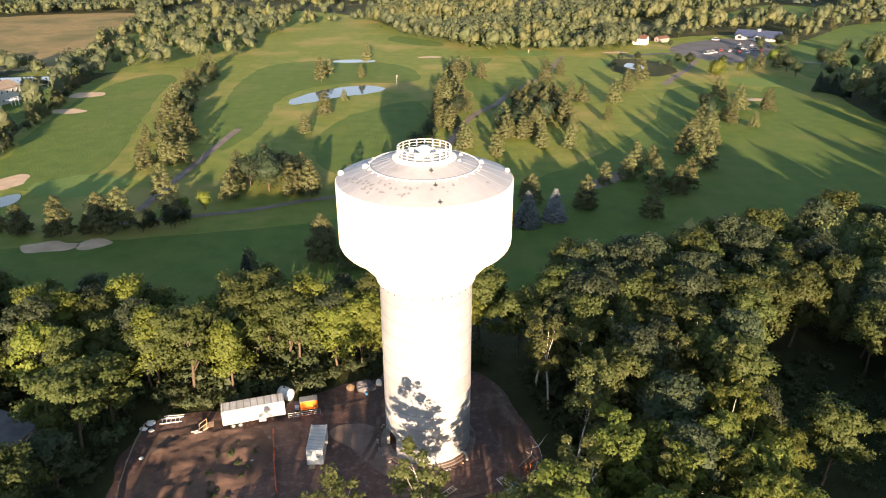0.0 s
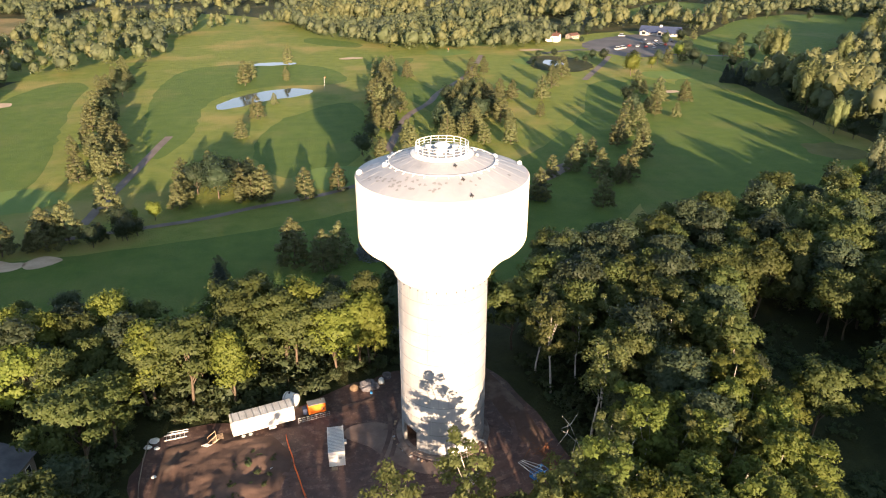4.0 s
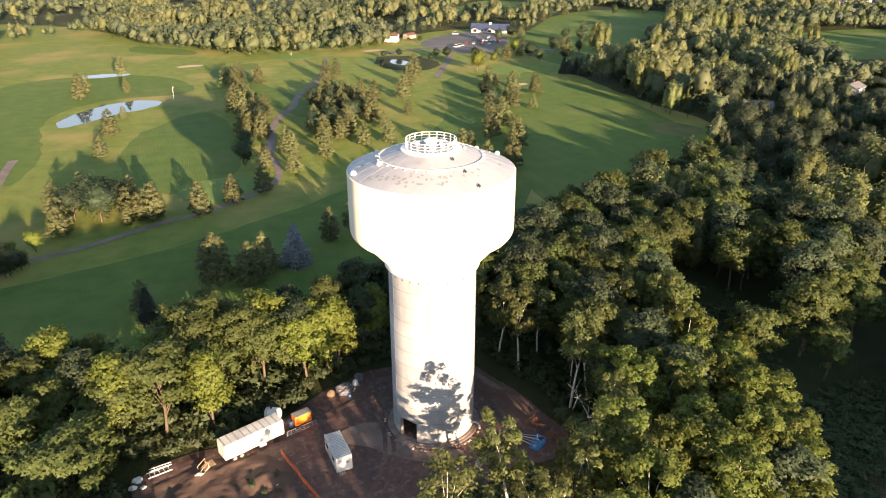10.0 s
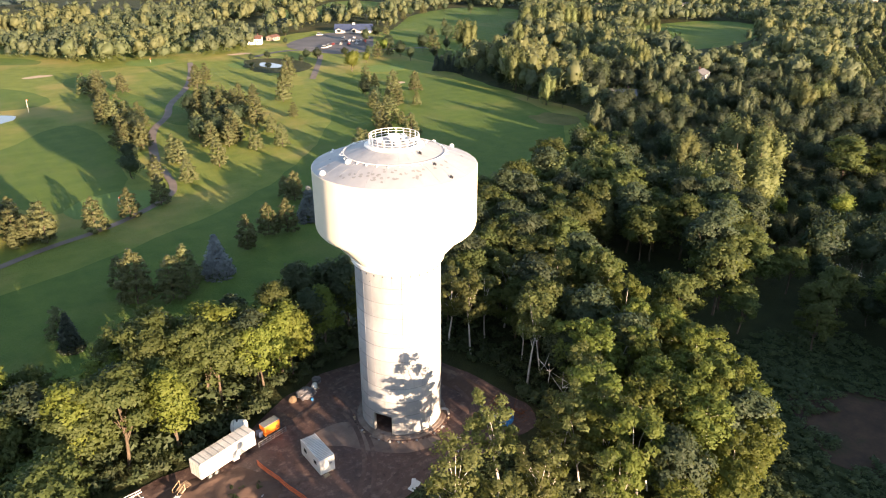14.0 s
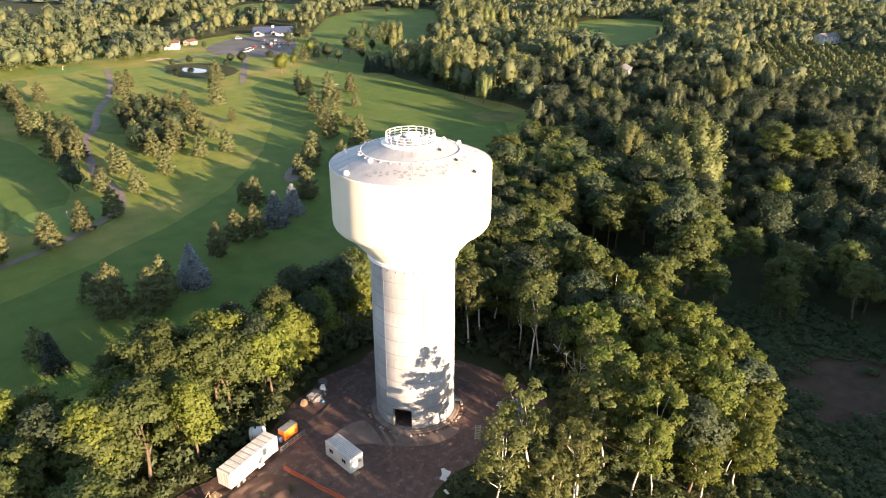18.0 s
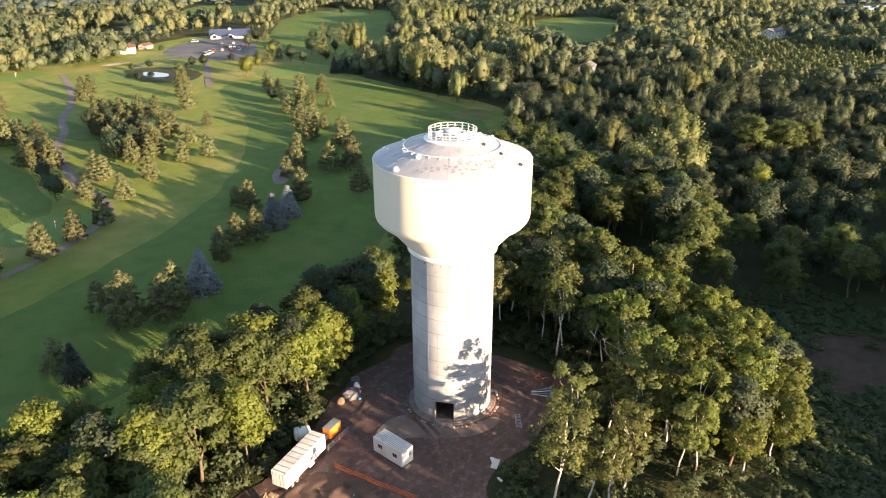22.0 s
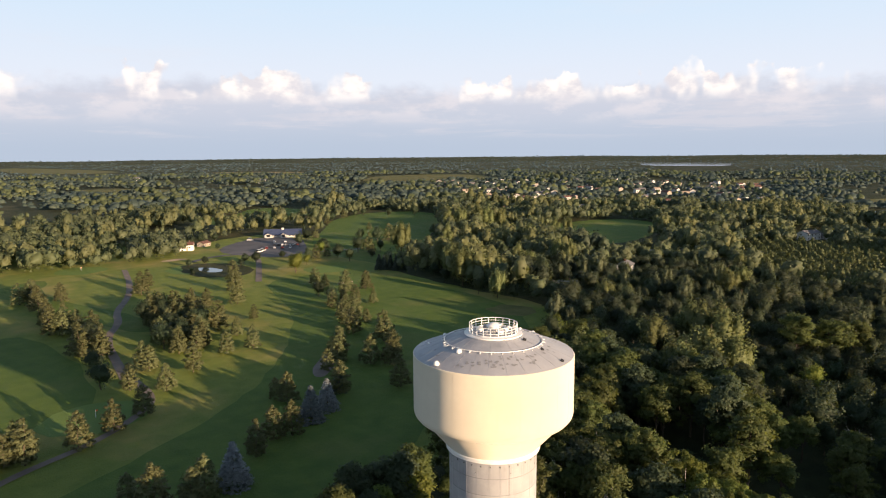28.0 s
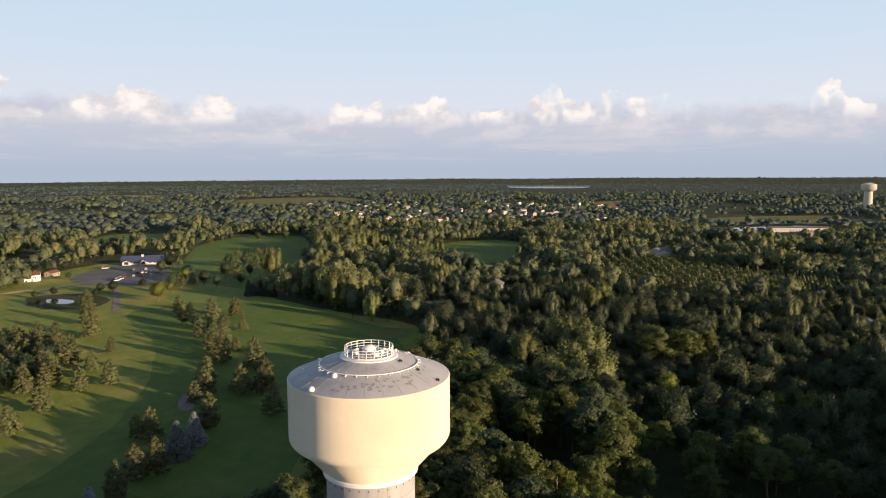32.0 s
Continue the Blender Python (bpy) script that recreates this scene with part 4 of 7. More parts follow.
def poplar(seed, h=20.0, stems=5, sheets=620, size=0.34, r=0.32):
    """A tall poplar: upright limbs, each with its own narrow pointed head."""
    rng = np.random.default_rng(seed)
    turn = rng.uniform(0, math.tau)
    vs, ns, woods = [], [], []
    for i in range(stems):
        k = 1.0 if i == 0 else rng.uniform(0.66, 0.93)
        a, q = turn + i * math.tau / (stems - 1), 0.0 if i == 0 else rng.uniform(0.11, 0.17) * h
        (tv, tf), (v, _, n), _ = lobed(seed * 11 + i, h=h * k, wide=0.155 / k, low=0.05 + (0.0 if i else 0.04), lobes=15, sheets=sheets, size=size, r=r * (1.0 if i == 0 else 0.4), tall=1.7)
        lean = np.stack([v[:, 2] / h, v[:, 2] / h, np.zeros(len(v))], 1) * (math.cos(a), math.sin(a), 0) * q * 0.35
        vs.append(v + (q * math.cos(a) * 0.75, q * math.sin(a) * 0.75, 0) + lean)
        ns.append(n)
        if i == 0:
            woods.append((tv, tf))
    v = np.concatenate(vs)
    return joined(woods), (v, np.arange(len(v)).reshape(-1, 3), np.concatenate(ns)), h


def pine(seed, h=10.0, per=50, size=0.30, wide=0.30, tiers=9):
    rng = np.random.default_rng(seed)
    c, cr = [], []
    for i in range(tiers):
        z = 0.16 + 0.76 * i / (tiers - 1)
        rad = wide * h * (1 - z) ** 0.48 * rng.uniform(0.8, 1.15)
        k = max(2, int(9 * (1 - z) + 2))
        for j in range(k):
            a = (j + rng.uniform(-0.35, 0.35)) / k * math.tau + i
            q = rad * rng.uniform(0.55, 1.0)
            c.append((q * math.cos(a), q * math.sin(a), h * (z + rng.uniform(-0.03, 0.03)) - 0.05 * q))
            s = h * rng.uniform(0.055, 0.085)
            cr.append((s * 1.1, s * 1.1, s * 0.65))
    c.append((0, 0, h * 0.96))
    cr.append((0.05 * h, 0.05 * h, 0.07 * h))
    crown = cards(rng, np.array(c), np.array(cr), per, size, 0.25, 0.5)
    return limbs(rng, h * 1.05, 0.15, (0, 0), np.array(c)[:8], 0.14), crown, h


def spruce(seed, h=10.0, per=22, size=0.34, wide=0.23, tiers=17):
    rng = np.random.default_rng(seed)
    c, cr = [], []
    for i in range(tiers):
        z = 0.05 + 0.93 * (i / (tiers - 1)) ** 0.9
        rad = wide * h * (1 - z) ** 0.85
        k = max(2, int(14 * (1 - z) + 2))
        for j in range(k):
            a = (j + rng.uniform(-0.3, 0.3)) / k * math.tau + i * 0.7
            q = rad * rng.uniform(0.72, 1.05)
            c.append((q * math.cos(a), q * math.sin(a), h * z - 0.18 * q))
            s = h * (0.028 + 0.034 * (1 - z))
            cr.append((s * 1.3, s * 1.3, s * 0.7))
    crown = cards(rng, np.array(c), np.array(cr), per, size, 0.3, 0.45)
    tv = tube([(0, 0, 0), (0, 0, h * 0.5), (0, 0, h)], [0.14, 0.1, 0.02], 6)
    return tv, crown, h


def shrub(seed, h=3.0, per=44, clumps=10, size=0.26, core=0.6):
    rng = np.random.default_rng(seed)
    d = unit(rng.normal(size=(clumps, 3)))
    c = d * np.array((0.62, 0.62, 0.28)) * h * rng.uniform(0.4, 1, (clumps, 1)) + (0, 0, 0.48 * h)
    cr = h * rng.uniform(0.2, 0.34, (clumps, 1)) * np.array((1, 1, 0.85))
    crown = cards(rng, c, cr, per, size, core=core)
    return limbs(rng, h, 0.05, (0, 0), c[:6], 0.1, 5), crown, h


def bare(seed, h=9.0):
    rng = np.random.default_rng(seed)
    tips = np.stack([rng.normal(0, 0.16 * h, 16), rng.normal(0, 0.16 * h, 16), rng.uniform(0.5, 1.0, 16) * h], 1)
    t = limbs(rng, h, 0.16, (0.02, 0.0), tips[:8], 0.3)
    twigs = [tube([p, p + rng.normal(0, 0.06 * h, 3) + (0, 0, 0.05 * h)], [0.03, 0.008], 3) for p in np.repeat(tips, 4, 0)]
    tw = joined(twigs)
    return t, (*tw, None), h


STOCK, SHAPES = {}, {}


def stock(kind, maker, variants, leaf, bark, **k):
    rows = []
    for s in range(variants):
        (tv, tf), (v, f, nn), h = maker(s * 7 + len(STOCK) * 31 + 1, **k)
        SHAPES.setdefault(kind, []).append((v, f, nn, h))
        rows.append((mesh_of(kind + "_trunk", tv, tf, bark, True), mesh_of(kind + "_crown", v, f, leaf, normals=nn), h))
    STOCK[kind] = rows


stock("oak", broadleaf, 4, LEAF_OAK, BARK)
stock("maple", broadleaf, 2, LEAF_MAPLE, BARK, wide=0.25, low=0.16)
stock("birch", birch, 4, LEAF_BIRCH, BIRCH_BARK)
stock("aspen", birch, 4, LEAF_ASPEN, BIRCH_BARK, wide=0.20, low=0.40, clumps=58, per=72, size=0.23)
stock("poplar", poplar, 4, LEAF_WILLOW, BARK)
stock("pine", pine, 4, LEAF_PINE, BARK)
stock("spruce", spruce, 2, LEAF_SPRUCE, BARK)
stock("blue_spruce", spruce, 1, LEAF_BLUE, BARK, wide=0.27)
stock("shrub", shrub, 3, LEAF_SHRUB, BARK)
stock("ash", broadleaf, 3, LEAF_ASH, BARK, wide=0.22, low=0.24)
stock("brush", shrub, 4, LEAF_SHRUB, BARK, per=26, clumps=7, size=0.30, core=0)
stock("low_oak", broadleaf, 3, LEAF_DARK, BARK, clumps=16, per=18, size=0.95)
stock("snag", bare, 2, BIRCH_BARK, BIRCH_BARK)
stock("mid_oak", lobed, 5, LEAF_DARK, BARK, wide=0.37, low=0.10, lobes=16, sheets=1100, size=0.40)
stock("mid_ash", lobed, 4, LEAF_ASH, BARK, wide=0.29, low=0.12, lobes=18, sheets=1050, size=0.38)
stock("mid_maple", lobed, 2, LEAF_MAPLE, BARK, wide=0.31, low=0.12, lobes=16, sheets=1050, size=0.38)
stock("mid_poplar", poplar, 4, LEAF_EAST_POPLAR, BARK, stems=4, sheets=300, size=0.48)
stock("mid_pine", pine, 3, LEAF_PINE, BARK, per=22, size=0.46, tiers=7)

KINDS = {
    "oak": ("oak_tree", "leafy green oak tree with a broad rounded crown", "tree"),
    "maple": ("maple_tree", "bright yellow-green maple tree with a dense crown", "tree"),
    "ash": ("ash_tree", "grey-green ash tree with an open crown", "tree"),
    "birch": ("birch_tree", "slender birch tree with a pale white trunk", "tree"),
    "aspen": ("aspen_tree", "tall aspen tree with a pale trunk and rounded crown", "tree"),
    "poplar": ("poplar_tree", "tall pale grey-green poplar tree", "tree"),
    "pine": ("pine_tree", "sunlit olive-green pine tree on the grass", "pine tree"),
    "spruce": ("spruce_tree", "dark green conical spruce tree on the grass", "spruce tree"),
    "blue_spruce": ("blue_spruce", "silvery blue spruce tree on the fairway's edge", "spruce tree"),
    "shrub": ("shrub", "low leafy green shrub at the wood's edge", "shrub"),
    "snag": ("bare_tree", "bare pale dead tree without leaves", "tree"),
}
tree_rng = random.Random(11)


def tree(kind, x, y, h, wide=1.0, group="", label=""):
    base = kind.replace("mid_", "")
    name, text, cat = KINDS[base]
    trunk, crown, h0 = tree_rng.choice(STOCK[kind])
    e = thing(name, label or text, cat, group=group)
    s = h / h0
    e.matrix_basis = pose(x, y, 0, 0, 0, tree_rng.uniform(0, 360)) @ Matrix.Diagonal((s * wide, s * wide, s, 1))
    part("trunk", trunk, None, e)
    part("crown", crown, None, e)
    return e


def scatter(poly, spacing, seed, keep=1.0):
    rng = random.Random(seed)
    x0, x1 = min(p[0] for p in poly), max(p[0] for p in poly)
    y0, y1 = min(p[1] for p in poly), max(p[1] for p in poly)
    j, y = 0, y0
    while y < y1:
        x = x0 + (j % 2) * spacing / 2
        while x < x1:
            px, py = x + rng.uniform(-0.36, 0.36) * spacing, y + rng.uniform(-0.36, 0.36) * spacing
            if rng.random() < keep and inside(poly, px, py):
                yield px, py, rng
            x += spacing
        y += spacing * 0.87
        j += 1


def pick(rng, mix):
    q = rng.random()
    for kind, w in mix:
        q -= w
        if q <= 0:
            return kind
    return mix[-1][0]


# the wood left of the site
WOOD_WEST = [(-52, 98), (-38, 99), (-28, 102), (-18, 107), (-9, 110), (3, 111), (8, 116), (2, 121), (-20, 121), (-60, 120), (-125, 122), (-130, 60), (-92, 56), (-86, 96), (-60, 97)]
for x, y, rng in scatter(WOOD_WEST, 6.6, 1):
    kind = pick(rng, (("oak", 0.5), ("ash", 0.2), ("maple", 0.3)))
    tree(kind, x, y, rng.uniform(13.0, 18.5), rng.uniform(0.9, 1.12), "trees of the western wood")
for x, y, h, kind in ((-15, 109.5, 16, "maple"), (-19, 107.5, 15, "maple"), (-7, 113, 15, "ash"), (2, 116, 18, "ash"), (7, 119, 17, "oak"), (-55, 85, 17, "oak"), (-53, 91, 15, "oak"),
                      (-56, 68, 16, "oak"), (-66, 66, 15, "oak"), (-74, 68, 15, "ash"), (-54, 76, 12, "ash"), (-12, 112, 13, "maple"), (-26, 109, 16, "oak"), (-36, 106, 15, "oak"), (-50, 101, 15, "oak")):
    tree(kind, x, y, h, 1.1, "trees of the western wood")
# the birch grove in front and right of the tower
for x, y, h in ((-13, 61, 18.4), (-1, 65, 18.3), (-9.5, 58, 14.0), (-3, 56, 15.4), (17, 67, 17.8), (26, 70, 15.8), (20, 83, 18.4), (6.5, 64, 14.4), (23, 60, 14.2), (33, 58, 14.2), (26, 52, 15.2), (31, 87, 14), (33, 81, 15.8), (35, 72, 15.3),
                (4, 60, 15), (8, 58, 15.4), (0, 57, 14.6), (12, 57, 16), (6, 52, 14), (10, 63, 16), (14, 62, 16.6), (-7, 56, 14)):
    tree("birch", x, y, h, 1.12, "birches of the grove")
GROVE = [(6, 50), (14, 62), (20, 68), (24, 78), (40, 82), (46, 76), (45, 68), (40, 58), (30, 46), (16, 44)]
for x, y, rng in scatter(GROVE, 5.3, 2):
    tree(pick(rng, (("aspen", 0.92), ("ash", 0.08))), x, y, rng.uniform(13, 17.5), rng.uniform(0.95, 1.2), "aspens of the grove")
GROVE_BACK = [(17, 74), (20, 86), (17, 98), (13, 110), (17, 123), (38, 137), (50, 122), (46, 100), (50, 84), (40, 80), (24, 78)]
for x, y, rng in scatter(GROVE_BACK, 6.0, 5):
    kind = pick(rng, (("birch", 0.55), ("oak", 0.2), ("ash", 0.25))) if y < 104 else pick(rng, (("oak", 0.7), ("ash", 0.3)))
    tree(kind, x, y, rng.uniform(12, 18) if y < 104 else rng.uniform(15, 19), rng.uniform(0.95, 1.15), "trees behind the tower")
WOOD_EDGE = [(16, 124), (40, 140), (72, 150), (104, 162), (116, 150), (112, 104), (90, 80), (66, 74), (52, 78), (48, 100), (54, 118), (44, 126)]
for x, y, rng in scatter(WOOD_EDGE, 6.8, 3):
    if not cleared(x, y):
        tree(pick(rng, (("oak", 0.6), ("ash", 0.33), ("poplar", 0.07))), x, y, rng.uniform(13, 19), rng.uniform(0.95, 1.15), "trees of the eastern wood")
for x, y, h, kind in ((102, 146, 18, "poplar"), (96, 144, 17, "poplar"), (108, 142, 17, "poplar"), (60, 146, 15, "oak"), (46, 141, 14, "oak"), (124, 115, 23.5, "poplar"), (128, 109, 21, "poplar"), (118, 120, 19, "poplar"), (112, 118, 18, "poplar")):
    tree(kind, x, y, h, 1.2, "tall trees of the eastern wood")
for x, y, h, kind in ((141, 143, 17, "poplar"), (158, 134, 21, "poplar"), (157, 125, 22, "poplar"), (164, 130, 20, "poplar"), (199, 201, 14, "poplar"), (206, 193, 12, "poplar"), (271, 168, 16, "poplar"), (256, 169, 19, "poplar"), (322, 191, 15, "poplar"), (160, 140, 20, "poplar"), (170, 106, 18, "oak"),
                      (178, 98, 16, "oak"), (187, 93, 15, "oak"), (138, 168, 11, "maple")):
    tree(kind, x, y, h, 1.25, "tall trees of the eastern wood")
for x, y, h in POPLARS:
    tree("poplar", x, y, h, 1.1, "poplars beyond the east fairway")
for i, (x, y, h) in enumerate(EDGE_TREES):
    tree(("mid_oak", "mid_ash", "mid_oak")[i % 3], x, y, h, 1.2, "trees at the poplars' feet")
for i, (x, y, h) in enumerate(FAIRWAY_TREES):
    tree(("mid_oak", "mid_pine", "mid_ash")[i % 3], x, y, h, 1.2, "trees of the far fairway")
for x, y, h, wd in ((72, 60, 11, 1.1), (66, 72, 11.5, 1.1), (79, 64, 12, 1.15), (79, 90, 12.5, 1.1), (84, 82, 12, 1.1), (86, 64, 13, 1.15), (84, 50, 13, 1.1), (97, 47, 12, 1.15), (90, 76, 12, 1.1), (90, 38, 11, 1.1), (93, 56, 14, 1.1)):
    tree("oak", x, y, h, wd, "trees beyond the clearing", "dark green oak tree at the edge of the weedy clearing")
for x, y, h in ((12, 45, 11), (18, 43, 12), (24, 44.5, 12.5), (30, 46.5, 12), (33, 50, 13), (36, 54, 13.5), (38.5, 58.5, 13), (41, 63, 13.5), (42.5, 69, 13), (44, 75, 13), (21, 45.5, 8), (27.5, 45, 8.5), (34, 51.5, 8), (39.5, 60, 8), (42, 66, 8.5)):
    tree("aspen", x, y, h, 1.3, "aspens of the grove")
EAST = [(116, 170), (150, 193), (178, 213), (192, 236), (215, 290), (300, 250), (340, 205), (290, 134), (360, 74), (330, 10), (200, -20), (90, 10), (86, 62), (112, 100)]
# southern plots: out of view, filled with trees added only to cast shade
SOUTH_WEST = [(-150, 20), (-150, 62), (-92, 54), (-56, 60), (-47, 48), (-47, 20)]
SOUTH_MID = [(-25, 10), (-25, 34), (-12, 38), (-3, 36), (-3, 10)]
SOUTH = [(54, -60), (54, 0), (66, 8), (90, 10), (130, 0), (210, -25), (210, -70)]
SHADE_TREES = []
FAR_EAST = {"mid_oak": [], "mid_ash": [], "mid_poplar": [], "mid_maple": []}
for x, y, rng in scatter(EAST, 8.2, 4, 0.94):
    if not cleared(x, y):
        tone = noise.noise((x / 34, y / 34, 6.0))
        kind = pick(rng, (("mid_oak", 0.64 - 0.4 * tone), ("mid_ash", 0.24), ("mid_poplar", 0.04 + 0.3 * max(0, tone)), ("mid_maple", 0.08)))
        h = rng.uniform(6.5, 11.0) + 10.0 * max(0, noise.noise((x / 22, y / 22, 2.0))) * (0.3 if x > 260 else 1.0) + (rng.uniform(3, 7) if kind == "mid_poplar" else 0)
        wd = rng.uniform(0.85, 1.25) * (0.8 if kind == "mid_poplar" else 1.0)
        if x < 150 and y > 45 or x < 110 and y > 30:
            tree(kind, x, y, h, wd, "trees of the eastern wood")
        else:
            FAR_EAST[kind].append((kind, x, y, h, wd))
# unseen shade casters, heights set by how far their shadows must reach
for x, y, rng in scatter(SOUTH, 8.6, 14):
    SHADE_TREES.append((pick(rng, (("low_oak", 0.7), ("low_oak", 0.3))), x, y, rng.uniform(18, 23), rng.uniform(1.05, 1.3)))
for x, y, rng in scatter([(8, -24), (8, 2), (54, 2), (54, -24)], 6.0, 26, 0.95):
    SHADE_TREES.append(("mid_ash", x, y, rng.uniform(8, 9.5), 1.3))
for x, y, rng in scatter(SOUTH_WEST, 8.0, 24):
    SHADE_TREES.append((pick(rng, (("low_oak", 0.7), ("low_oak", 0.3))), x, y, rng.uniform(15, 18) if x > -62 else rng.uniform(9, 13), rng.uniform(1.05, 1.3)))
for x, y, rng in scatter([(-47, 10), (-47, 34), (-25, 34), (-25, 10)], 5.5, 27, 0.7):
    SHADE_TREES.append(("low_oak", x, y, rng.uniform(7.5, 10.5), 1.2))
for x, y, rng in scatter(SOUTH_MID, 5.6, 25, 0.85):
    SHADE_TREES.append(("birch", x, y, rng.uniform(11, 14), rng.uniform(1.1, 1.3)))


def joined_wood(name, label, rows, leaf):
    """Crowns and trunks of many trees in one mesh."""
    rng = random.Random(77)
    vs, ns = [], []
    for kind, x, y, h, wd in rows:
        v, f, nn, h0 = rng.choice(SHAPES[kind])
        a, s = rng.uniform(0, math.tau), h / h0
        turn = np.array(((math.cos(a), -math.sin(a), 0), (math.sin(a), math.cos(a), 0), (0, 0, 1)))
        vs.append((v * (s * wd, s * wd, s)) @ turn.T + (x, y, 0))
        ns.append(nn @ turn.T)
    v = np.concatenate(vs)
    tagged(new(name, mesh_of(name, v, np.arange(len(v)).reshape(-1, 3), leaf, normals=np.concatenate(ns))), label, "woods", kind="stuff")


joined_wood("eastern_oak_wood", "green oak wood east of the tower, darkened as if shaded", FAR_EAST["mid_oak"], LEAF_EAST)
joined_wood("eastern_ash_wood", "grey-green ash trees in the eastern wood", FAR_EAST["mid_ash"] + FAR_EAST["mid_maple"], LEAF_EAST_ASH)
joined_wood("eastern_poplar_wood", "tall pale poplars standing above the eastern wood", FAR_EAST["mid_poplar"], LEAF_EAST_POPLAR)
joined_wood("southern_woods", "dense green trees added out of view to shade the site", SHADE_TREES, LEAF_EAST)
# golf course trees
WEST_ROW = ((-64, 206, 8.5), (-47, 207, 8.8), (-66, 217, 9.5), (-46, 220, 8.2), (-59, 225, 9.4), (-44, 204, 7.6), (-112, 173, 7.7), (-101, 171, 10.7), (-91, 173, 10.8), (-87, 177, 11.0), (-84, 200, 10.5), (-101, 229, 9.7), (-94, 236, 7.0), (-98, 266, 9.9), (-64, 199, 8.4), (-41, 206, 9.4), (-47, 202, 5.9),
            (-55, 276, 7.5), (-52, 308, 10), (-47, 336, 5.4), (-66, 387, 12.0), (-64, 404, 9.4), (-47, 448, 11.6), (-45, 395, 7.7), (-30, 165, 7.0))
STRIP_ROW = ((-117, 298, 10.8), (-122, 320, 11.4), (-125, 338, 9.3), (-127, 358, 9.8), (-102, 254, 8.4), (-96, 236, 8.0), (-112, 275, 9.0), (-143, 396, 6.1), (-137, 423, 11.3), (-108, 285, 8), (-121, 307, 8), (-113, 262, 7))
MID_ROW = ((2, 324, 10.4), (3, 280, 9.7), (10, 402, 10.9), (9, 253, 8.5), (10, 312, 10.5), (7, 378, 11.8), (21, 394, 9.2), (-2, 289, 11.4), (-1, 328, 11.6), (2, 345, 10), (6, 360, 9), (14, 415, 9), (-3, 238, 8.3), (8, 256, 9.5), (5, 230, 8.3),
           (19, 242, 9.8), (37, 254, 8.2), (47, 253, 8.4), (70, 294, 6.5), (51, 288, 11.8), (52, 275, 7.3), (66, 331, 8.9), (61, 336, 8.9), (107, 384, 11.9), (80, 328, 11.1), (93, 356, 11.1), (56, 384, 11.4), (66, 401, 9.4))
EAST_ROW = ((-28, 203, 9.2), (-18, 208, 8.5), (-40, 202, 10.7), (-29, 154, 11.8), (-22, 152, 9.6), (-18, 155, 10.1), (1, 168, 9.0), (26, 195, 8.6), (63, 221, 10.9), (86, 244, 10.1), (89, 229, 8), (71, 202, 8.9), (72, 233, 6.7), (63, 227, 4.7), (51, 211, 7.4),
            (134, 343, 9.4), (133, 332, 7.2), (132, 312, 11.5), (120, 288, 9.1), (128, 284, 6.4), (102, 264, 10.1), (25, 200, 6.2), (9, 174, 8.5), (14, 173, 9.0), (-45, 148, 6.5), (-8, 214, 8.6), (41, 190, 9.8), (66, 207, 10.0), (88, 227, 11.5), (76, 207, 9.8), (58, 182, 9.6), (145, 312, 9.8))
for row, grp in ((WEST_ROW, "pines along the path"), (STRIP_ROW, "pines between the fairways"), (MID_ROW, "pines of the middle course"), (EAST_ROW, "pines along the near fairway")):
    for x, y, h in row:
        tree("pine", x, y, h * 1.08, 1.18, grp)
for x, y, h in ((42, 192, 8.2), (190, 357, 9.8), (192, 355, 9.2), (195, 352, 9.2), (196, 348, 9.1), (197, 344, 9.4), (-44, 142, 8.0)):
    tree("spruce", x, y, h, 1.25, "dark spruces on the golf course")
for x, y, h in ((-10, 158, 10.3), (23, 178, 10.0), (31, 182, 9.2)):
    tree("blue_spruce", x, y, h, 1.4, "blue spruces")
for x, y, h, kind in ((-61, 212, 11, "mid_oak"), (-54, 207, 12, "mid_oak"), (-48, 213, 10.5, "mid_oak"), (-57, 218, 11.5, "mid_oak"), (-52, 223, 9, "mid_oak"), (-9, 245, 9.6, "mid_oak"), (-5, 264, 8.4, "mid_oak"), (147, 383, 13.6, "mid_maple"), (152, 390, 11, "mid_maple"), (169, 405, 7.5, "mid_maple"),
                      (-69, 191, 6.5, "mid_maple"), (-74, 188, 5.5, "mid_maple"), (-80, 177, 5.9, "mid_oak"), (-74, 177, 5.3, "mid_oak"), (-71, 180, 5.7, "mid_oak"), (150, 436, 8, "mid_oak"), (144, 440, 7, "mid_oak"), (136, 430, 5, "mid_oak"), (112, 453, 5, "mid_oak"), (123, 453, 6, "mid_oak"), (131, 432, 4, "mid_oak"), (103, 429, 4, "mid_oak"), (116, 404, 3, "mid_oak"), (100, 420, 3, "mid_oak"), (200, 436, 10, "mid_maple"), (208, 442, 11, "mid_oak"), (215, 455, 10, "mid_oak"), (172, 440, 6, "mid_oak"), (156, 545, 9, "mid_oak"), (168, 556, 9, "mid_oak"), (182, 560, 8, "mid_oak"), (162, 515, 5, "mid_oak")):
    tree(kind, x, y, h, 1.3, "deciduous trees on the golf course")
for x, y, rng in scatter([(44, 346), (60, 330), (48, 292), (31, 260), (21, 269), (30, 315)], 5.6, 6, 0.85):
    tree(pick(rng, (("pine", 0.6), ("mid_pine", 0.2), ("mid_oak", 0.2))), x, y, rng.uniform(7, 11.5), 1.1, "copse in the middle of the course")
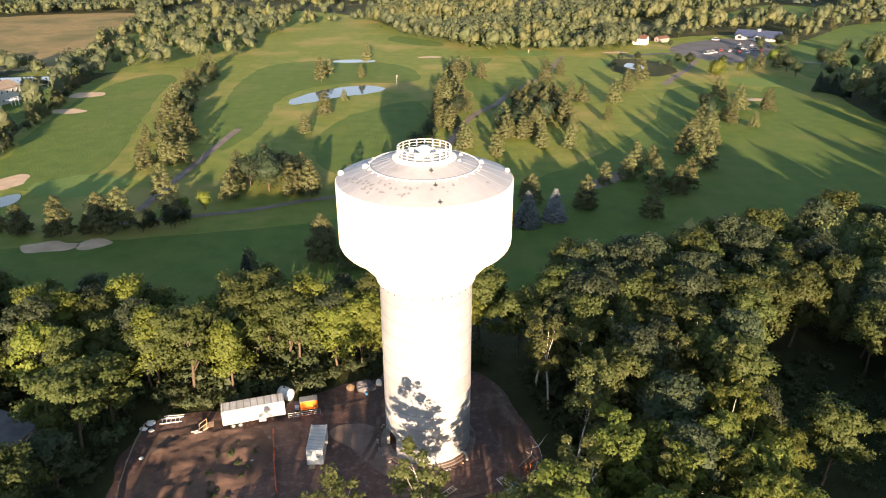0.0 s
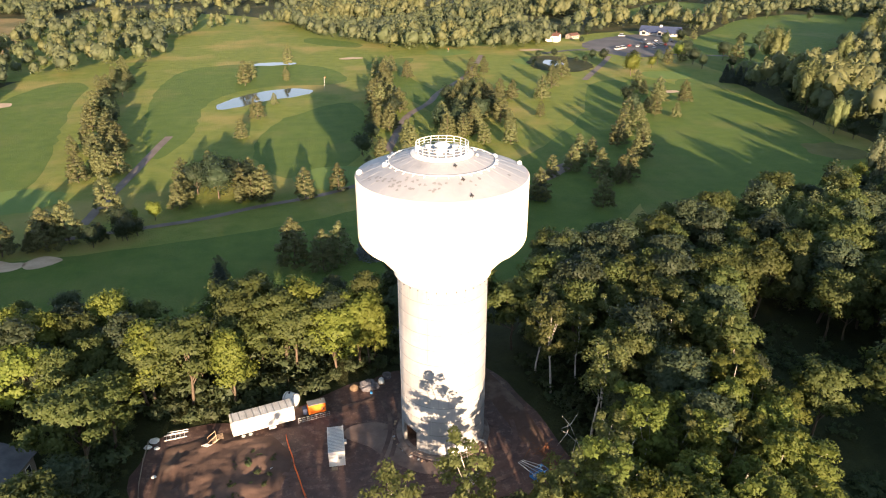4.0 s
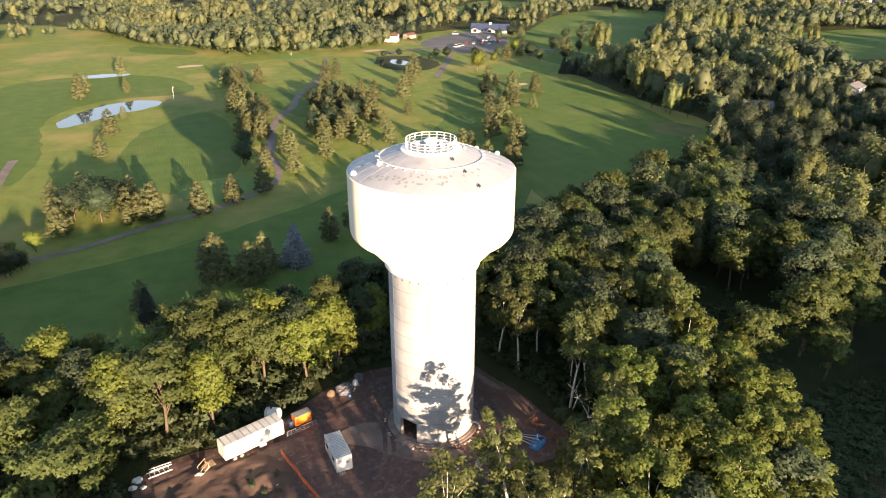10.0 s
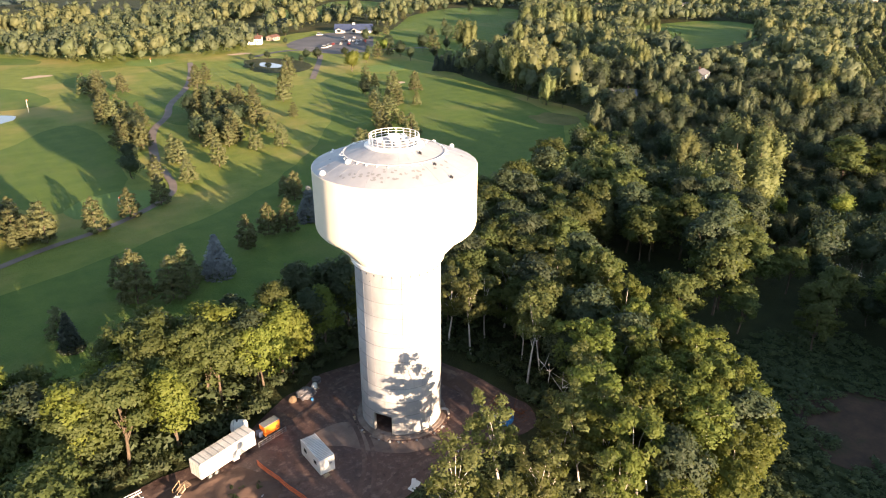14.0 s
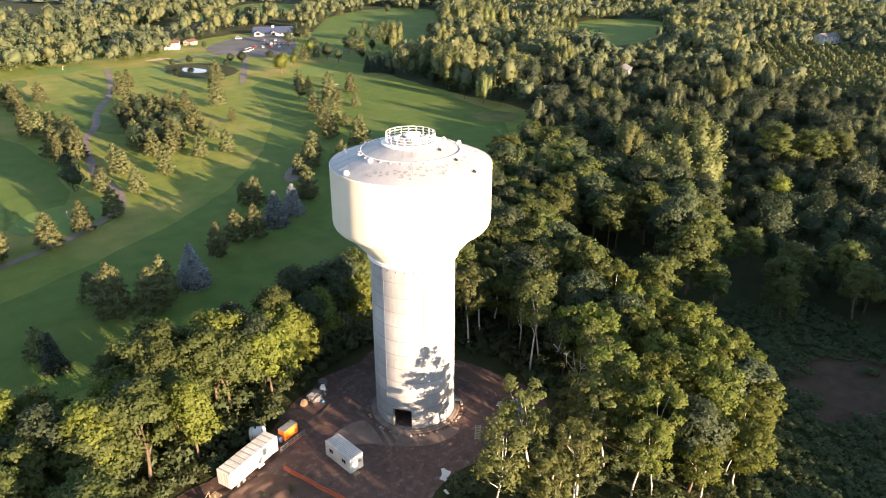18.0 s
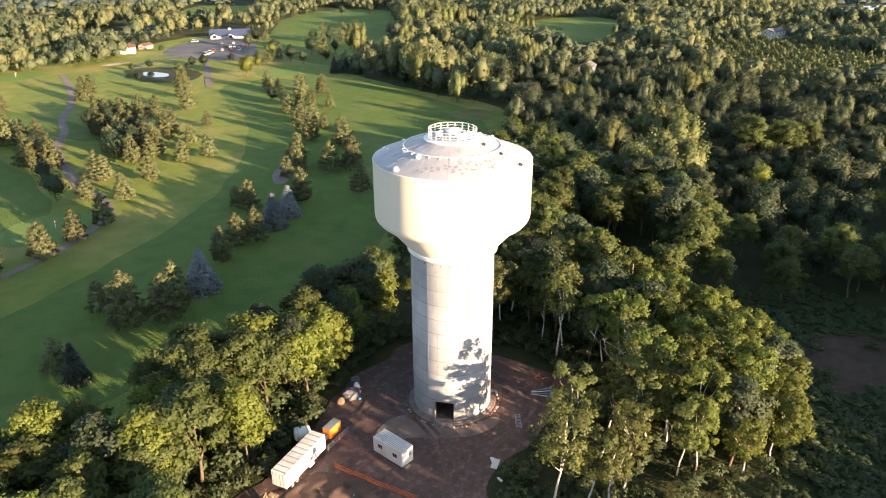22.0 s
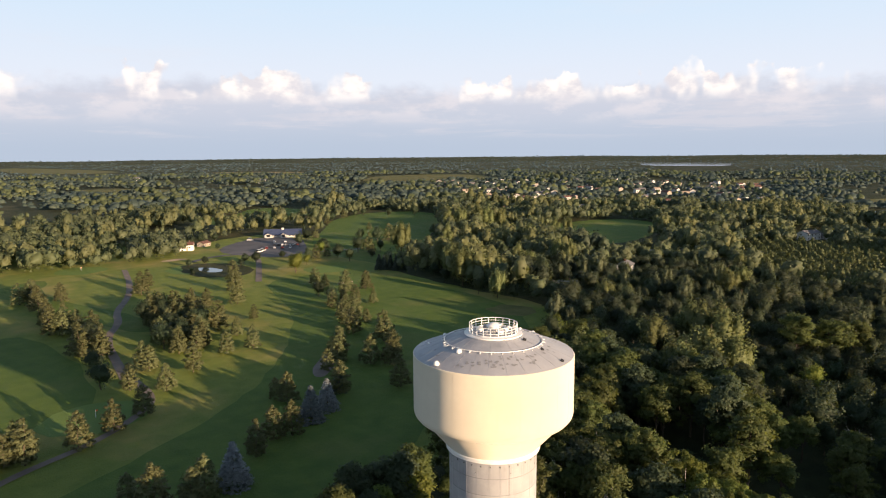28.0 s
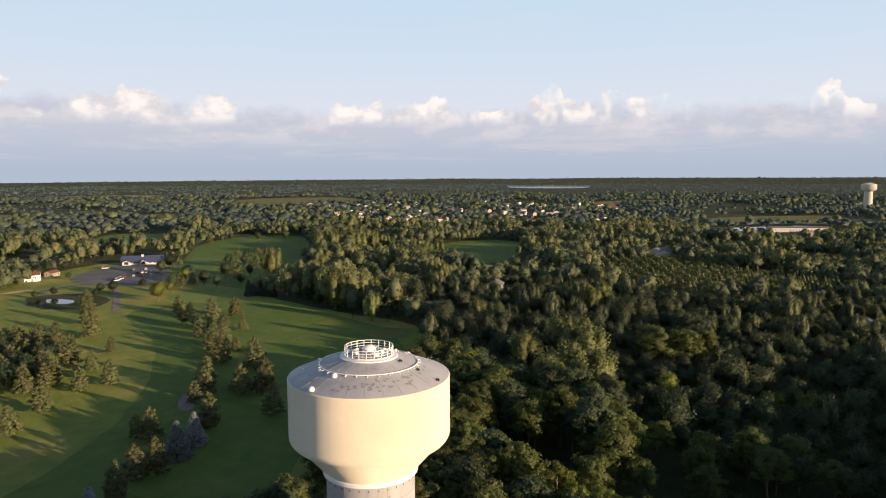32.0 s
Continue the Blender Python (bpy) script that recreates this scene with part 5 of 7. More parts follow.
for poly, gap, keep, lo, hi, grp in (([(-92, 222), (-108, 262), (-122, 320), (-135, 380), (-144, 428), (-130, 424), (-120, 350), (-106, 290), (-88, 232)], 7.5, 0.55, 6, 10.5, "trees between the fairways"),
                                     ([(-4, 268), (6, 268), (15, 410), (4, 412)], 6.5, 0.28, 7, 11, "row of pines in mid course"),
                                     ([(58, 216), (66, 212), (106, 260), (142, 338), (131, 346), (96, 268)], 6.5, 0.2, 6, 10, "row of pines along the east fairway"),
                                     ([(-156, 236), (-166, 236), (-204, 400), (-196, 408), (-172, 300)], 7, 0.7, 4, 7, "hedgerow at the course's edge"),
                                     ([(-118, 176), (-88, 182), (-66, 184), (-66, 178), (-96, 168), (-120, 168)], 6, 0.5, 5, 9, "trees along the near path")):
    for x, y, rng in scatter(poly, gap, 61, keep):
        tree(pick(rng, (("pine", 0.5), ("mid_pine", 0.2), ("mid_oak", 0.3))), x, y, rng.uniform(lo, hi), 1.3, grp)
# shrubs at the wood's edge by the site
for x, y, rng in scatter([(-48, 96), (-30, 99), (-16, 106), (0, 109), (8, 110), (6, 114), (-16, 111), (-34, 103), (-52, 101)], 2.6, 7, 0.8):
    tree("shrub", x, y, rng.uniform(1.6, 4.2), 1.1, "undergrowth beside the site")
for x, y, rng in scatter([(-54, 62), (-49, 76), (-50, 96), (-56, 98), (-58, 70)], 3.0, 8, 0.8):
    tree("shrub", x, y, rng.uniform(1.5, 4.0), 1.1, "undergrowth beside the site")
for x, y, rng in scatter([(14, 108), (18, 84), (17, 70), (4, 66), (-12, 63), (-16, 57), (10, 57), (22, 70), (22, 100)], 3.0, 9, 0.75):
    tree("shrub", x, y, rng.uniform(1.2, 3.6), 1.1, "undergrowth beneath the birches")
for x, y, rng in scatter([(-40, 74), (-28, 74), (-27, 88), (-33, 89), (-38, 80)], 2.0, 19, 0.45):
    tree("shrub", x, y, rng.uniform(0.4, 1.0), 1.2, "weeds on the soil", "green weeds sprouting from bare soil")
brush = []
for x, y, rng in scatter(WOOD_WEST, 3.4, 71, 0.85):
    brush.append(("brush", x, y, rng.uniform(1.5, 5.0), 1.2))
for x, y, rng in scatter([(-22, 46), (-15, 68), (-9, 71.5), (8, 71), (15, 70), (19, 84), (16, 104), (17, 124), (50, 122), (48, 84), (42, 58), (30, 42), (0, 38)], 3.0, 72, 0.8):
    brush.append(("brush", x, y, rng.uniform(0.9, 3.2), 1.2))
joined_wood("undergrowth", "dark tangled undergrowth of shrubs and saplings beneath the trees", brush, LEAF_SHRUB)
weeds = []
for x, y, rng in scatter(CLEARING, 1.75, 15, 0.92):
    bare_here = 1.0 - math.hypot((x - 57) / 16, (y - 41) / 12) + 0.8 * noise.noise((x / 6, y / 6, 8.0))
    if rng.random() > bare_here * 1.8:
        weeds.append(("brush", x, y, rng.uniform(0.5, 1.3) + 0.8 * max(0, noise.noise((x / 9, y / 9, 3.0))), 2.0))
for x, y, rng in scatter(GLADE, 3.2, 16, 0.8):
    weeds.append(("brush", x, y, rng.uniform(0.8, 2.4), 1.3))
joined_wood("clearing_weeds", "tall dark green weeds and brambles in the clearing", weeds, LEAF_SHRUB)
for x, y, h in ((15.5, 66, 14.5), (92, 66, 10)):
    tree("snag", x, y, h, 1.0, "bare trees")


# ---- far woods, joined ----
def crowns(name, label, rng, x, y, h, w, lobes, each, size, leaf):
    """Many crowns in one mesh: each a lobed body, those nearer by with leaf sheets all over it."""
    m = len(x)
    z0 = np.array([ridge(a, b) for a, b in zip(x, y)]) if m and np.hypot(x, y).max() > 4000 else np.zeros(m)
    mid, rad = np.stack([x, y, z0 + h * 0.52], 1), np.stack([w, w, h * 0.48], 1)
    ld = unit(rng.normal(size=(m, lobes, 3)) + (0, 0, 0.3))
    amp, sharp = rng.uniform(0.70, 1.12, (m, lobes)), lobes / 2.4
    bd, bf = ball(8, 4, -0.5) if each else ball(6, 3, -0.3) if lobes > 4 else ball(6, 2, -0.2)
    bd, n = np.repeat(bd[None], m, 0), len(bd)
    br, bl = lobe_radius(bd, ld, amp, sharp)
    br = br * (rng.uniform(0.80, 0.92, br.shape) if each else rng.uniform(0.86, 1.12, br.shape))
    v = (mid[:, None] + bd * br[..., None] * rad[:, None]).reshape(-1, 3)
    nn = unit(0.55 * bd + 0.7 * unit(bd * br[..., None] - 0.5 * bl)).reshape(-1, 3)
    if not each:
        nn = unit(nn + (0, 0, 0.45))
    f = (bf[None] + n * np.arange(m)[:, None, None]).reshape(-1, 3)
    if each:
        d = unit(rng.normal(size=(m, each, 3)) + (0, 0, 0.3))
        q, near = lobe_radius(d, ld, amp, sharp)
        out = unit(0.5 * d + 0.75 * unit(d * q[..., None] - 0.5 * near)).reshape(-1, 3)
        p = (mid[:, None] + d * (q * rng.uniform(0.78, 1.16, q.shape))[..., None] * rad[:, None]).reshape(-1, 3)
        nrm = unit(out * 0.6 + rng.normal(size=out.shape) * 0.62)
        s = size * np.repeat(np.sqrt(rad[:, :1] * rad[:, 2:]), each, 0) * rng.uniform(0.6, 1.3, (m * each, 1))
        v2, f2, n2 = leaf_tris(rng, p, out, nrm, s)
        n2 = unit(n2 + 0.55 * np.repeat(nrm, 3, 0))
        v, f, nn = np.concatenate([v, v2]), np.concatenate([f, f2 + len(v)]), np.concatenate([nn, n2])
    tagged(new(name, mesh_of(name, v, f, leaf, normals=nn)), label, "woods", kind="stuff")


def far_wood(name, label, r0, r1, area, lobes, each, size, tall, seed, limit, kinds):
    """Woods over a fan of land, in stands of oak, mixed trees and tall poplars."""
    rng = np.random.default_rng(seed)
    n = int((r1 * r1 - r0 * r0) * radians(132) / 2 / area)
    r = np.sqrt(rng.uniform(r0 * r0, r1 * r1, n))
    a = rng.uniform(radians(-4), radians(128), n)
    x, y = -30 + r * np.cos(a), 20 + r * np.sin(a)
    rows = []
    for px, py, pr in zip(x.tolist(), y.tolist(), r.tolist()):
        if cleared(px, py) or inside(EAST, px, py) or inside(WOOD_EDGE, px, py) or (pr < 260 and px > 90):
            continue
        if any(inside(s, px, py) for s in SPARSE) and rng.random() < (0.66 if pr < 800 else 0.30):
            continue
        if noise.noise((px / 240, py / 240, 4.0)) + 0.4 * noise.noise((px / 70, py / 70, 9.0)) > 0.17 and pr > 560 and rng.random() < 0.93:
            continue
        q = noise.noise((px / 90, py / 90, 5.0)) + 0.5 * noise.noise((px / 30, py / 30, 15.0)) + rng.normal(0, 0.22)
        kind = 0 if q < -0.05 else 1 if q < 0.34 else 2
        h = tall * rng.uniform(0.55, 1.15) * (1 + 0.6 * noise.noise((px / 60, py / 60, 7.0))) * (0.95, 0.9, 1.2)[kind]
        rows.append((kind, px, py, h, h * rng.uniform(*((0.36, 0.48), (0.30, 0.42), (0.25, 0.36))[kind]) * (1.0 if pr < 900 else 1.9 if pr < 2300 else 3.0)))
        if len(rows) >= limit:
            break
    rows = np.array(rows)
    for i, (word, text, leaf) in enumerate(kinds):
        g = rows[rows[:, 0] == i]
        crowns(name.replace("woods", word + "_woods"), text + " " + label, rng, g[:, 1], g[:, 2], g[:, 3], g[:, 4], lobes, each, size, leaf)


MIXED = (("oak", "dark green oaks of the", LEAF_FAR_OAK), ("mixed", "mid-green trees of the", LEAF_FAR), ("poplar", "pale green poplars of the", LEAF_FAR_POPLAR))
far_wood("middle_woods", "woods round the golf course", 170, 900, 50, 9, 64, 0.140, 14.0, 21, 9000, MIXED)
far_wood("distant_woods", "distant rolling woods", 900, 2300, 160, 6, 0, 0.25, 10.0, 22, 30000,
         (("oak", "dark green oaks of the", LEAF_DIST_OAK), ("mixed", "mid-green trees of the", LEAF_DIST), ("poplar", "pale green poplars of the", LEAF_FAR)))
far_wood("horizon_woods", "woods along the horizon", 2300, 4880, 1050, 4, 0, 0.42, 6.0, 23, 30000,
         (("oak", "dark haze-tinted trees of the", LEAF_HORIZON), ("mixed", "haze-tinted trees of the", LEAF_HORIZON), ("poplar", "pale trees of the", LEAF_DIST)))


def plantation():
    rng = np.random.default_rng(5)
    xs, ys = [], []
    d, e = Vector((0.86, 0.51)), Vector((-0.51, 0.86))
    for i in range(-10, 60):
        for j in range(-40, 40):
            p = Vector((296, 136)) + d * (i * 5.2) + e * (j * 8.0)
            if inside(PLANTATION, p.x, p.y) and rng.random() < 0.93:
                xs.append(p.x + rng.normal(0, 0.4))
                ys.append(p.y + rng.normal(0, 0.4))
    m, per = len(xs), 60
    h = rng.uniform(6.5, 9.0, m)
    z = rng.uniform(0.12, 1.0, (m, per)) ** 0.8
    a = rng.uniform(0, math.tau, (m, per))
    q = (1 - z) ** 0.8 * h[:, None] * 0.34 + 0.15
    p = np.stack([np.array(xs)[:, None] + q * np.cos(a), np.array(ys)[:, None] + q * np.sin(a), z * h[:, None]], -1).reshape(-1, 3)
    out = np.stack([np.cos(a), np.sin(a), np.full_like(a, 0.55)], -1).reshape(-1, 3)
    n = unit(out + rng.normal(0, 0.35, p.shape))
    s = rng.uniform(0.5, 1.0, (len(p), 1))
    verts, f, nn = leaf_tris(rng, p, unit(out), n, s)
    ob = new("conifer_plantation", mesh_of("conifer_plantation", verts, f, LEAF_PLANT, normals=nn))
    tagged(ob, "young green conifers planted in even rows", "plantation", kind="stuff")


plantation()

# ---- the water tower ----
AX, AY = -2.42, 89.03
tower = thing("water_tower", "tall water tower, white steel tank on a grey concrete column", "water tower", AX, AY)
COL_R, COL_IN = 6.52, 6.15
DOOR_A, DOOR_B = 196.3, 225.0


def concrete_build(nt, out):
    co = place(nt, world_space=False)
    a, b = cloudy(nt, co, 0.22, 6.0, 0.62), cloudy(nt, co, 2.2, 4.0, 0.6)
    streak = cloudy(nt, place(nt, 1.6, 1.6, 0.12, world_space=False), 1.0, 5.0, 0.6)
    obj = nt.nodes.new("ShaderNodeObjectInfo").outputs["Random"]
    col = mixc(nt, ranged(nt, a, 0.35, 0.65), (0.305, 0.311, 0.324), (0.420, 0.427, 0.440))
    col = mixc(nt, ranged(nt, b, 0.3, 0.7, 0.0, 0.4), col, (0.340, 0.346, 0.358))
    col = mixc(nt, ranged(nt, streak, 0.55, 0.75, 0.0, 0.45), col, (0.22, 0.222, 0.23))
    col = node(nt, "ShaderNodeHueSaturation", Color=col, Value=ranged(nt, obj, 0, 1, 0.84, 1.08)).outputs[0]
    p = node(nt, "ShaderNodeBsdfPrincipled", Base_Color=col, Roughness=0.82)
    bp = node(nt, "ShaderNodeBump", Strength=0.15, Distance=0.03, Height=b)
    nt.links.new(bp.outputs[0], p.inputs["Normal"])
    nt.links.new(p.outputs[0], out.inputs[0])


LIFT_CONCRETE = material("column_concrete", concrete_build)


def turned(name, profile, mat, parent, sides=96, a0=0.0, a1=360.0, close=False, smooth=True, label=""):
    bm = lathe(profile, sides, a0, a1, close)
    bmesh.ops.recalc_face_normals(bm, faces=bm.faces[:])
    ob = part(name, bm, mat, parent, label, smooth)
    if smooth:
        for poly in ob.data.polygons:
            poly.use_smooth = True
        ob.data.set_sharp_from_angle(angle=radians(28))
    return ob


levels = [0.45, 2.25, 4.05] + [4.05 + 2.475 * i for i in range(1, 11)]
for i, (z0, z1) in enumerate(zip(levels, levels[1:])):
    prof = [(COL_IN, z0), (COL_R - 0.05, z0), (COL_R - 0.05, z0 + 0.03), (COL_R, z0 + 0.06), (COL_R, z1 - 0.05), (COL_R - 0.05, z1 - 0.02), (COL_R - 0.05, z1), (COL_IN, z1)]
    if i < 2:
        turned("concrete_lift", prof, LIFT_CONCRETE, tower, 110, DOOR_B, DOOR_A + 360, True)
    else:
        turned("concrete_lift", prof, LIFT_CONCRETE, tower, 120, 0, 360, True)
for z in levels[1:-1]:
    turned("lift_joint", [(COL_R - 0.02, z - 0.06), (COL_R + 0.006, z - 0.05), (COL_R + 0.006, z + 0.05), (COL_R - 0.02, z + 0.06)], JOINT, tower, 110, DOOR_B if z < 4 else 0, DOOR_A + 360 if z < 4 else 360)
# vertical form joints
for i in range(24):
    a = radians(7 + i * 15)
    x, y = (COL_R + 0.004) * math.cos(a), (COL_R + 0.004) * math.sin(a)
    part("form_joint", box(x, y, 16.45, 0.02, 0.05, 24.6, rz=math.degrees(a)), LIFT_CONCRETE, tower)
turned("foundation_ring", [(6.1, 0), (7.45, 0), (7.45, 0.22), (7.38, 0.28), (6.9, 0.30), (6.9, 0.45), (6.1, 0.45)], DIRTY_CONCRETE, tower, 96, 0, 360, True, label="concrete foundation ring with a dirty rim")
turned("foundation_rim", [(7.45, 0), (7.75, 0), (7.75, 0.16), (7.45, 0.2)], MUD, tower, 96, 0, 360, True, label="muddy edging round the foundation")
turned("floor_slab", [(0.01, 0.44), (6.1, 0.44)], MUD, tower, 64)
for i in range(30):
    a = radians(150 + i * 5.6 + random.uniform(-1.5, 1.5))
    part("edging_block", box(7.95 * math.cos(a), 7.95 * math.sin(a), 0.2, random.uniform(0.2, 0.5), random.uniform(0.2, 0.4), random.uniform(0.12, 0.22), rz=math.degrees(a) + random.uniform(-20, 20), bevel=0.04), random.choice((MUD, TIMBER, LIFT_CONCRETE, MUD)), tower)


def on_column(angle, r, z):
    a = radians(angle)
    return r * math.cos(a), r * math.sin(a), z


# vehicle opening: steel surround and half-raised roller curtain
for a in (DOOR_A, DOOR_B):
    x, y, z = on_column(a, 6.36, 2.25)
    part("door_jamb", box(x, y, z, 0.46, 0.14, 3.6, rz=a), GREY_STEEL, tower)
mid_door = (DOOR_A + DOOR_B) / 2
x, y, z = on_column(mid_door, 6.2, 3.9)
part("door_lintel", box(x, y, z, 0.3, 3.1, 0.3, rz=mid_door), GREY_STEEL, tower)
x, y, z = on_column(mid_door, 7.2, 0.33)
part("door_ramp", box(x, y, z, 1.6, 3.0, 0.12, ry=6, rz=mid_door, bevel=0.02), DIRTY_CONCRETE, tower)
x, y, z = on_column(279, COL_R + 0.02, 1.55)
man_door = part("entrance_door", box(x, y, z, 0.08, 0.95, 2.1, rz=279, bevel=0.01), WHITE_STEEL, tower, "white steel entrance door")
for da in (-4.7, 4.7):
    x, y, z = on_column(279 + da, COL_R + 0.03, 1.6)
    part("door_post", box(x, y, z, 0.12, 0.09, 2.2, rz=279), GREY_STEEL, tower)
x, y, z = on_column(279, COL_R + 0.03, 2.68)
part("door_head", box(x, y, z, 0.12, 1.15, 0.09, rz=279), GREY_STEEL, tower)
x, y, z = on_column(282.2, COL_R + 0.1, 1.5)
part("door_knob", rod((x, y, z - 0.06), (x, y, z + 0.06), 0.03), DARK_STEEL, man_door)
part("conduit", rod(on_column(243, COL_R + 0.05, 0.5), on_column(243, COL_R + 0.05, 28.4), 0.02), GREY_STEEL, tower)
bm = bmesh.new()
for p, q in zip([on_column(320, r, z) for r, z in ((6.4, 1.1), (7.4, 1.1), (7.7, 0.9), (7.8, 0.3))], [on_column(320, r, z) for r, z in ((7.4, 1.1), (7.7, 0.9), (7.8, 0.3), (7.8, 0.05))]):
    add_rod(bm, p, q, 0.2, 12)
part("overflow_pipe", bm, GREY_STEEL, tower, smooth=True)
for i in range(30):
    x, y, z = on_column(i * 12 + 3, COL_R + 0.01, 28.15)
    part("anchor_pocket", box(x, y, z, 0.08, 0.14, 0.2, rz=i * 12 + 3), DARK_STEEL, tower)
for i in range(8):
    x, y, z = on_column(i * 45 + 20, COL_R + 0.01, 27.1)
    part("form_tie_hole", box(x, y, z, 0.06, 0.1, 0.1, rz=i * 45 + 20), DARK_STEEL, tower)

turned("collar", [(6.4, 28.8), (7.02, 28.8), (7.02, 29.25), (6.8, 29.4), (6.4, 29.4)], WHITE_STEEL, tower, 96, 0, 360, True)
turned("tank_cone", [(6.85, 29.35), (7.0, 29.5), (10.22, 33.16)], TANK_PAINT, tower, 128)
turned("tank_wall", [(10.22, 33.17), (10.85, 33.45), (11.32, 33.78), (11.62, 34.15), (11.75, 34.5), (11.78, 34.8), (11.78, 35.0), (11.78, 43.12), (11.72, 43.22), (11.6, 43.24)], TANK_PAINT, tower, 160)
for i in range(24):
    x, y, z = on_column(i * 15, 11.782, 39.0)
    part("weld_seam", box(x, y, z, 0.010, 0.02, 8.0, rz=i * 15), TANK_PAINT, tower)
ROOF_SLOPE = 0.352


def roof_z(r):
    return 43.23 + (11.7 - r) * ROOF_SLOPE


for i in range(28):
    a0 = i * 360 / 28
    bm = lathe([(r, roof_z(r) + 0.10 * math.sin((11.7 - r) / 7.6 * math.pi)) for r in (11.7, 10.2, 8.6, 7.2, 5.6, 4.1)], 6, a0, a0 + 360 / 28)
    bmesh.ops.recalc_face_normals(bm, faces=bm.faces[:])
    if sum(f.normal.z for f in bm.faces) < 0:
        bmesh.ops.reverse_faces(bm, faces=bm.faces[:])
    part("roof_plate", bm, ROOF_PAINT, tower)
    bm = bmesh.new()
    rs = (11.6, 10.2, 8.6, 7.2, 5.6, 4.2)
    for r, q in zip(rs, rs[1:]):
        zz = [roof_z(k) + 0.10 * math.sin((11.7 - k) / 7.6 * math.pi) + 0.012 for k in (r, q)]
        add_rod(bm, on_column(a0, r, zz[0]), on_column(a0, q, zz[1]), 0.012, 5)
    part("roof_seam", bm, ROOF_PAINT, tower)
turned("roof_flange", [(4.25, 45.9), (4.25, 46.06), (3.3, 46.16), (3.3, 45.9)], WHITE_STEEL, tower, 64, 0, 360, True)
turned("roof_crown", [(3.32, 46.1), (2.2, 46.3), (0.01, 46.4)], ROOF_PAINT, tower, 48)
# guard rail
RAIL_R, RAIL_Z = 3.52, 46.12
for k, (dz, w) in enumerate(((0.10, 0.10), (0.48, 0.06), (0.88, 0.06), (1.28, 0.08))):
    turned("rail", [(RAIL_R - w / 2, RAIL_Z + dz - w / 2), (RAIL_R + w / 2, RAIL_Z + dz - w / 2), (RAIL_R + w / 2, RAIL_Z + dz + w / 2), (RAIL_R - w / 2, RAIL_Z + dz + w / 2)], WHITE_STEEL, tower, 72, 0, 360, True)
for i in range(20):
    x, y, z = on_column(i * 18, RAIL_R, RAIL_Z + 0.65)
    part("rail_post", box(x, y, z, 0.09, 0.09, 1.30, rz=i * 18), WHITE_STEEL, tower)
# vent and hatches inside the rail
turned("roof_vent", [(0.75, 46.3), (0.75, 47.0), (1.05, 47.0), (1.05, 47.12), (0.5, 47.45), (0.01, 47.5)], WHITE_STEEL, tower, 32)
for hx, hy, hr in ((1.9, 0.6, 0.42), (-1.7, 1.1, 0.38), (-0.6, -1.9, 0.45), (1.0, -1.7, 0.3)):
    bm = lathe([(hr, 46.15), (hr, 46.75), (hr + 0.08, 46.77), (hr + 0.08, 46.86), (0.01, 46.95)], 20)
    bmesh.ops.translate(bm, verts=bm.verts[:], vec=(hx, hy, 0))
    part("hatch", bm, WHITE_STEEL, tower)
for hx, hy in ((0.2, 1.9), (-2.1, -0.6), (2.3, -0.9), (-1.2, -1.2)):
    part("bracket", box(hx, hy, 46.55, 0.5, 0.3, 0.5, rz=hx * 70, bevel=0.03), GREY_STEEL, tower)
# lifeline ring with short posts
turned("lifeline_ring", [(7.14, roof_z(7.2) + 0.20), (7.26, roof_z(7.2) + 0.20), (7.26, roof_z(7.2) + 0.30), (7.14, roof_z(7.2) + 0.30)], WHITE_STEEL, tower, 90, 0, 360, True)
for i in range(30):
    a = i * 12 + 4
    x, y, z = on_column(a, 7.34, roof_z(7.34) + 0.16)
    part("lifeline_post", box(x, y, z, 0.42, 0.07, 0.16, ry=19, rz=a), WHITE_STEEL, tower)
for r, a, s in ((11.15, 178, 0.42), (7.75, 184, 0.42), (7.6, 157, 0.25), (8.4, 104, 0.25), (7.6, 9, 0.35), (11.2, 8, 0.36), (9.6, 130, 0.2), (10.6, 118, 0.2), (5.2, 22, 0.25), (6.3, 60, 0.2), (9.9, 62, 0.2), (4.7, 345, 0.22)):
    bm = lathe([(s, 0.0), (s, s * 0.5), (s * 0.86, s * 0.95), (s * 0.5, s * 1.28), (0.01, s * 1.4)], 18)
    bmesh.ops.translate(bm, verts=bm.verts[:], vec=on_column(a, r, roof_z(r) + 0.02))
    part("roof_dome", bm, WHITE_STEEL, tower, smooth=True)
for r in (5.2, 8.0, 11.1):
    x, y, z = on_column(281, r, roof_z(r) + 0.22)
    bm = box(x, y, z, 0.5, 0.09, 0.34, ry=19, rz=281)
    add_box(bm, x, y, z - 0.05, 0.12, 0.5, 0.14, ry=19, rz=281)
    part("lifting_lug", bm, DARK_STEEL, tower)
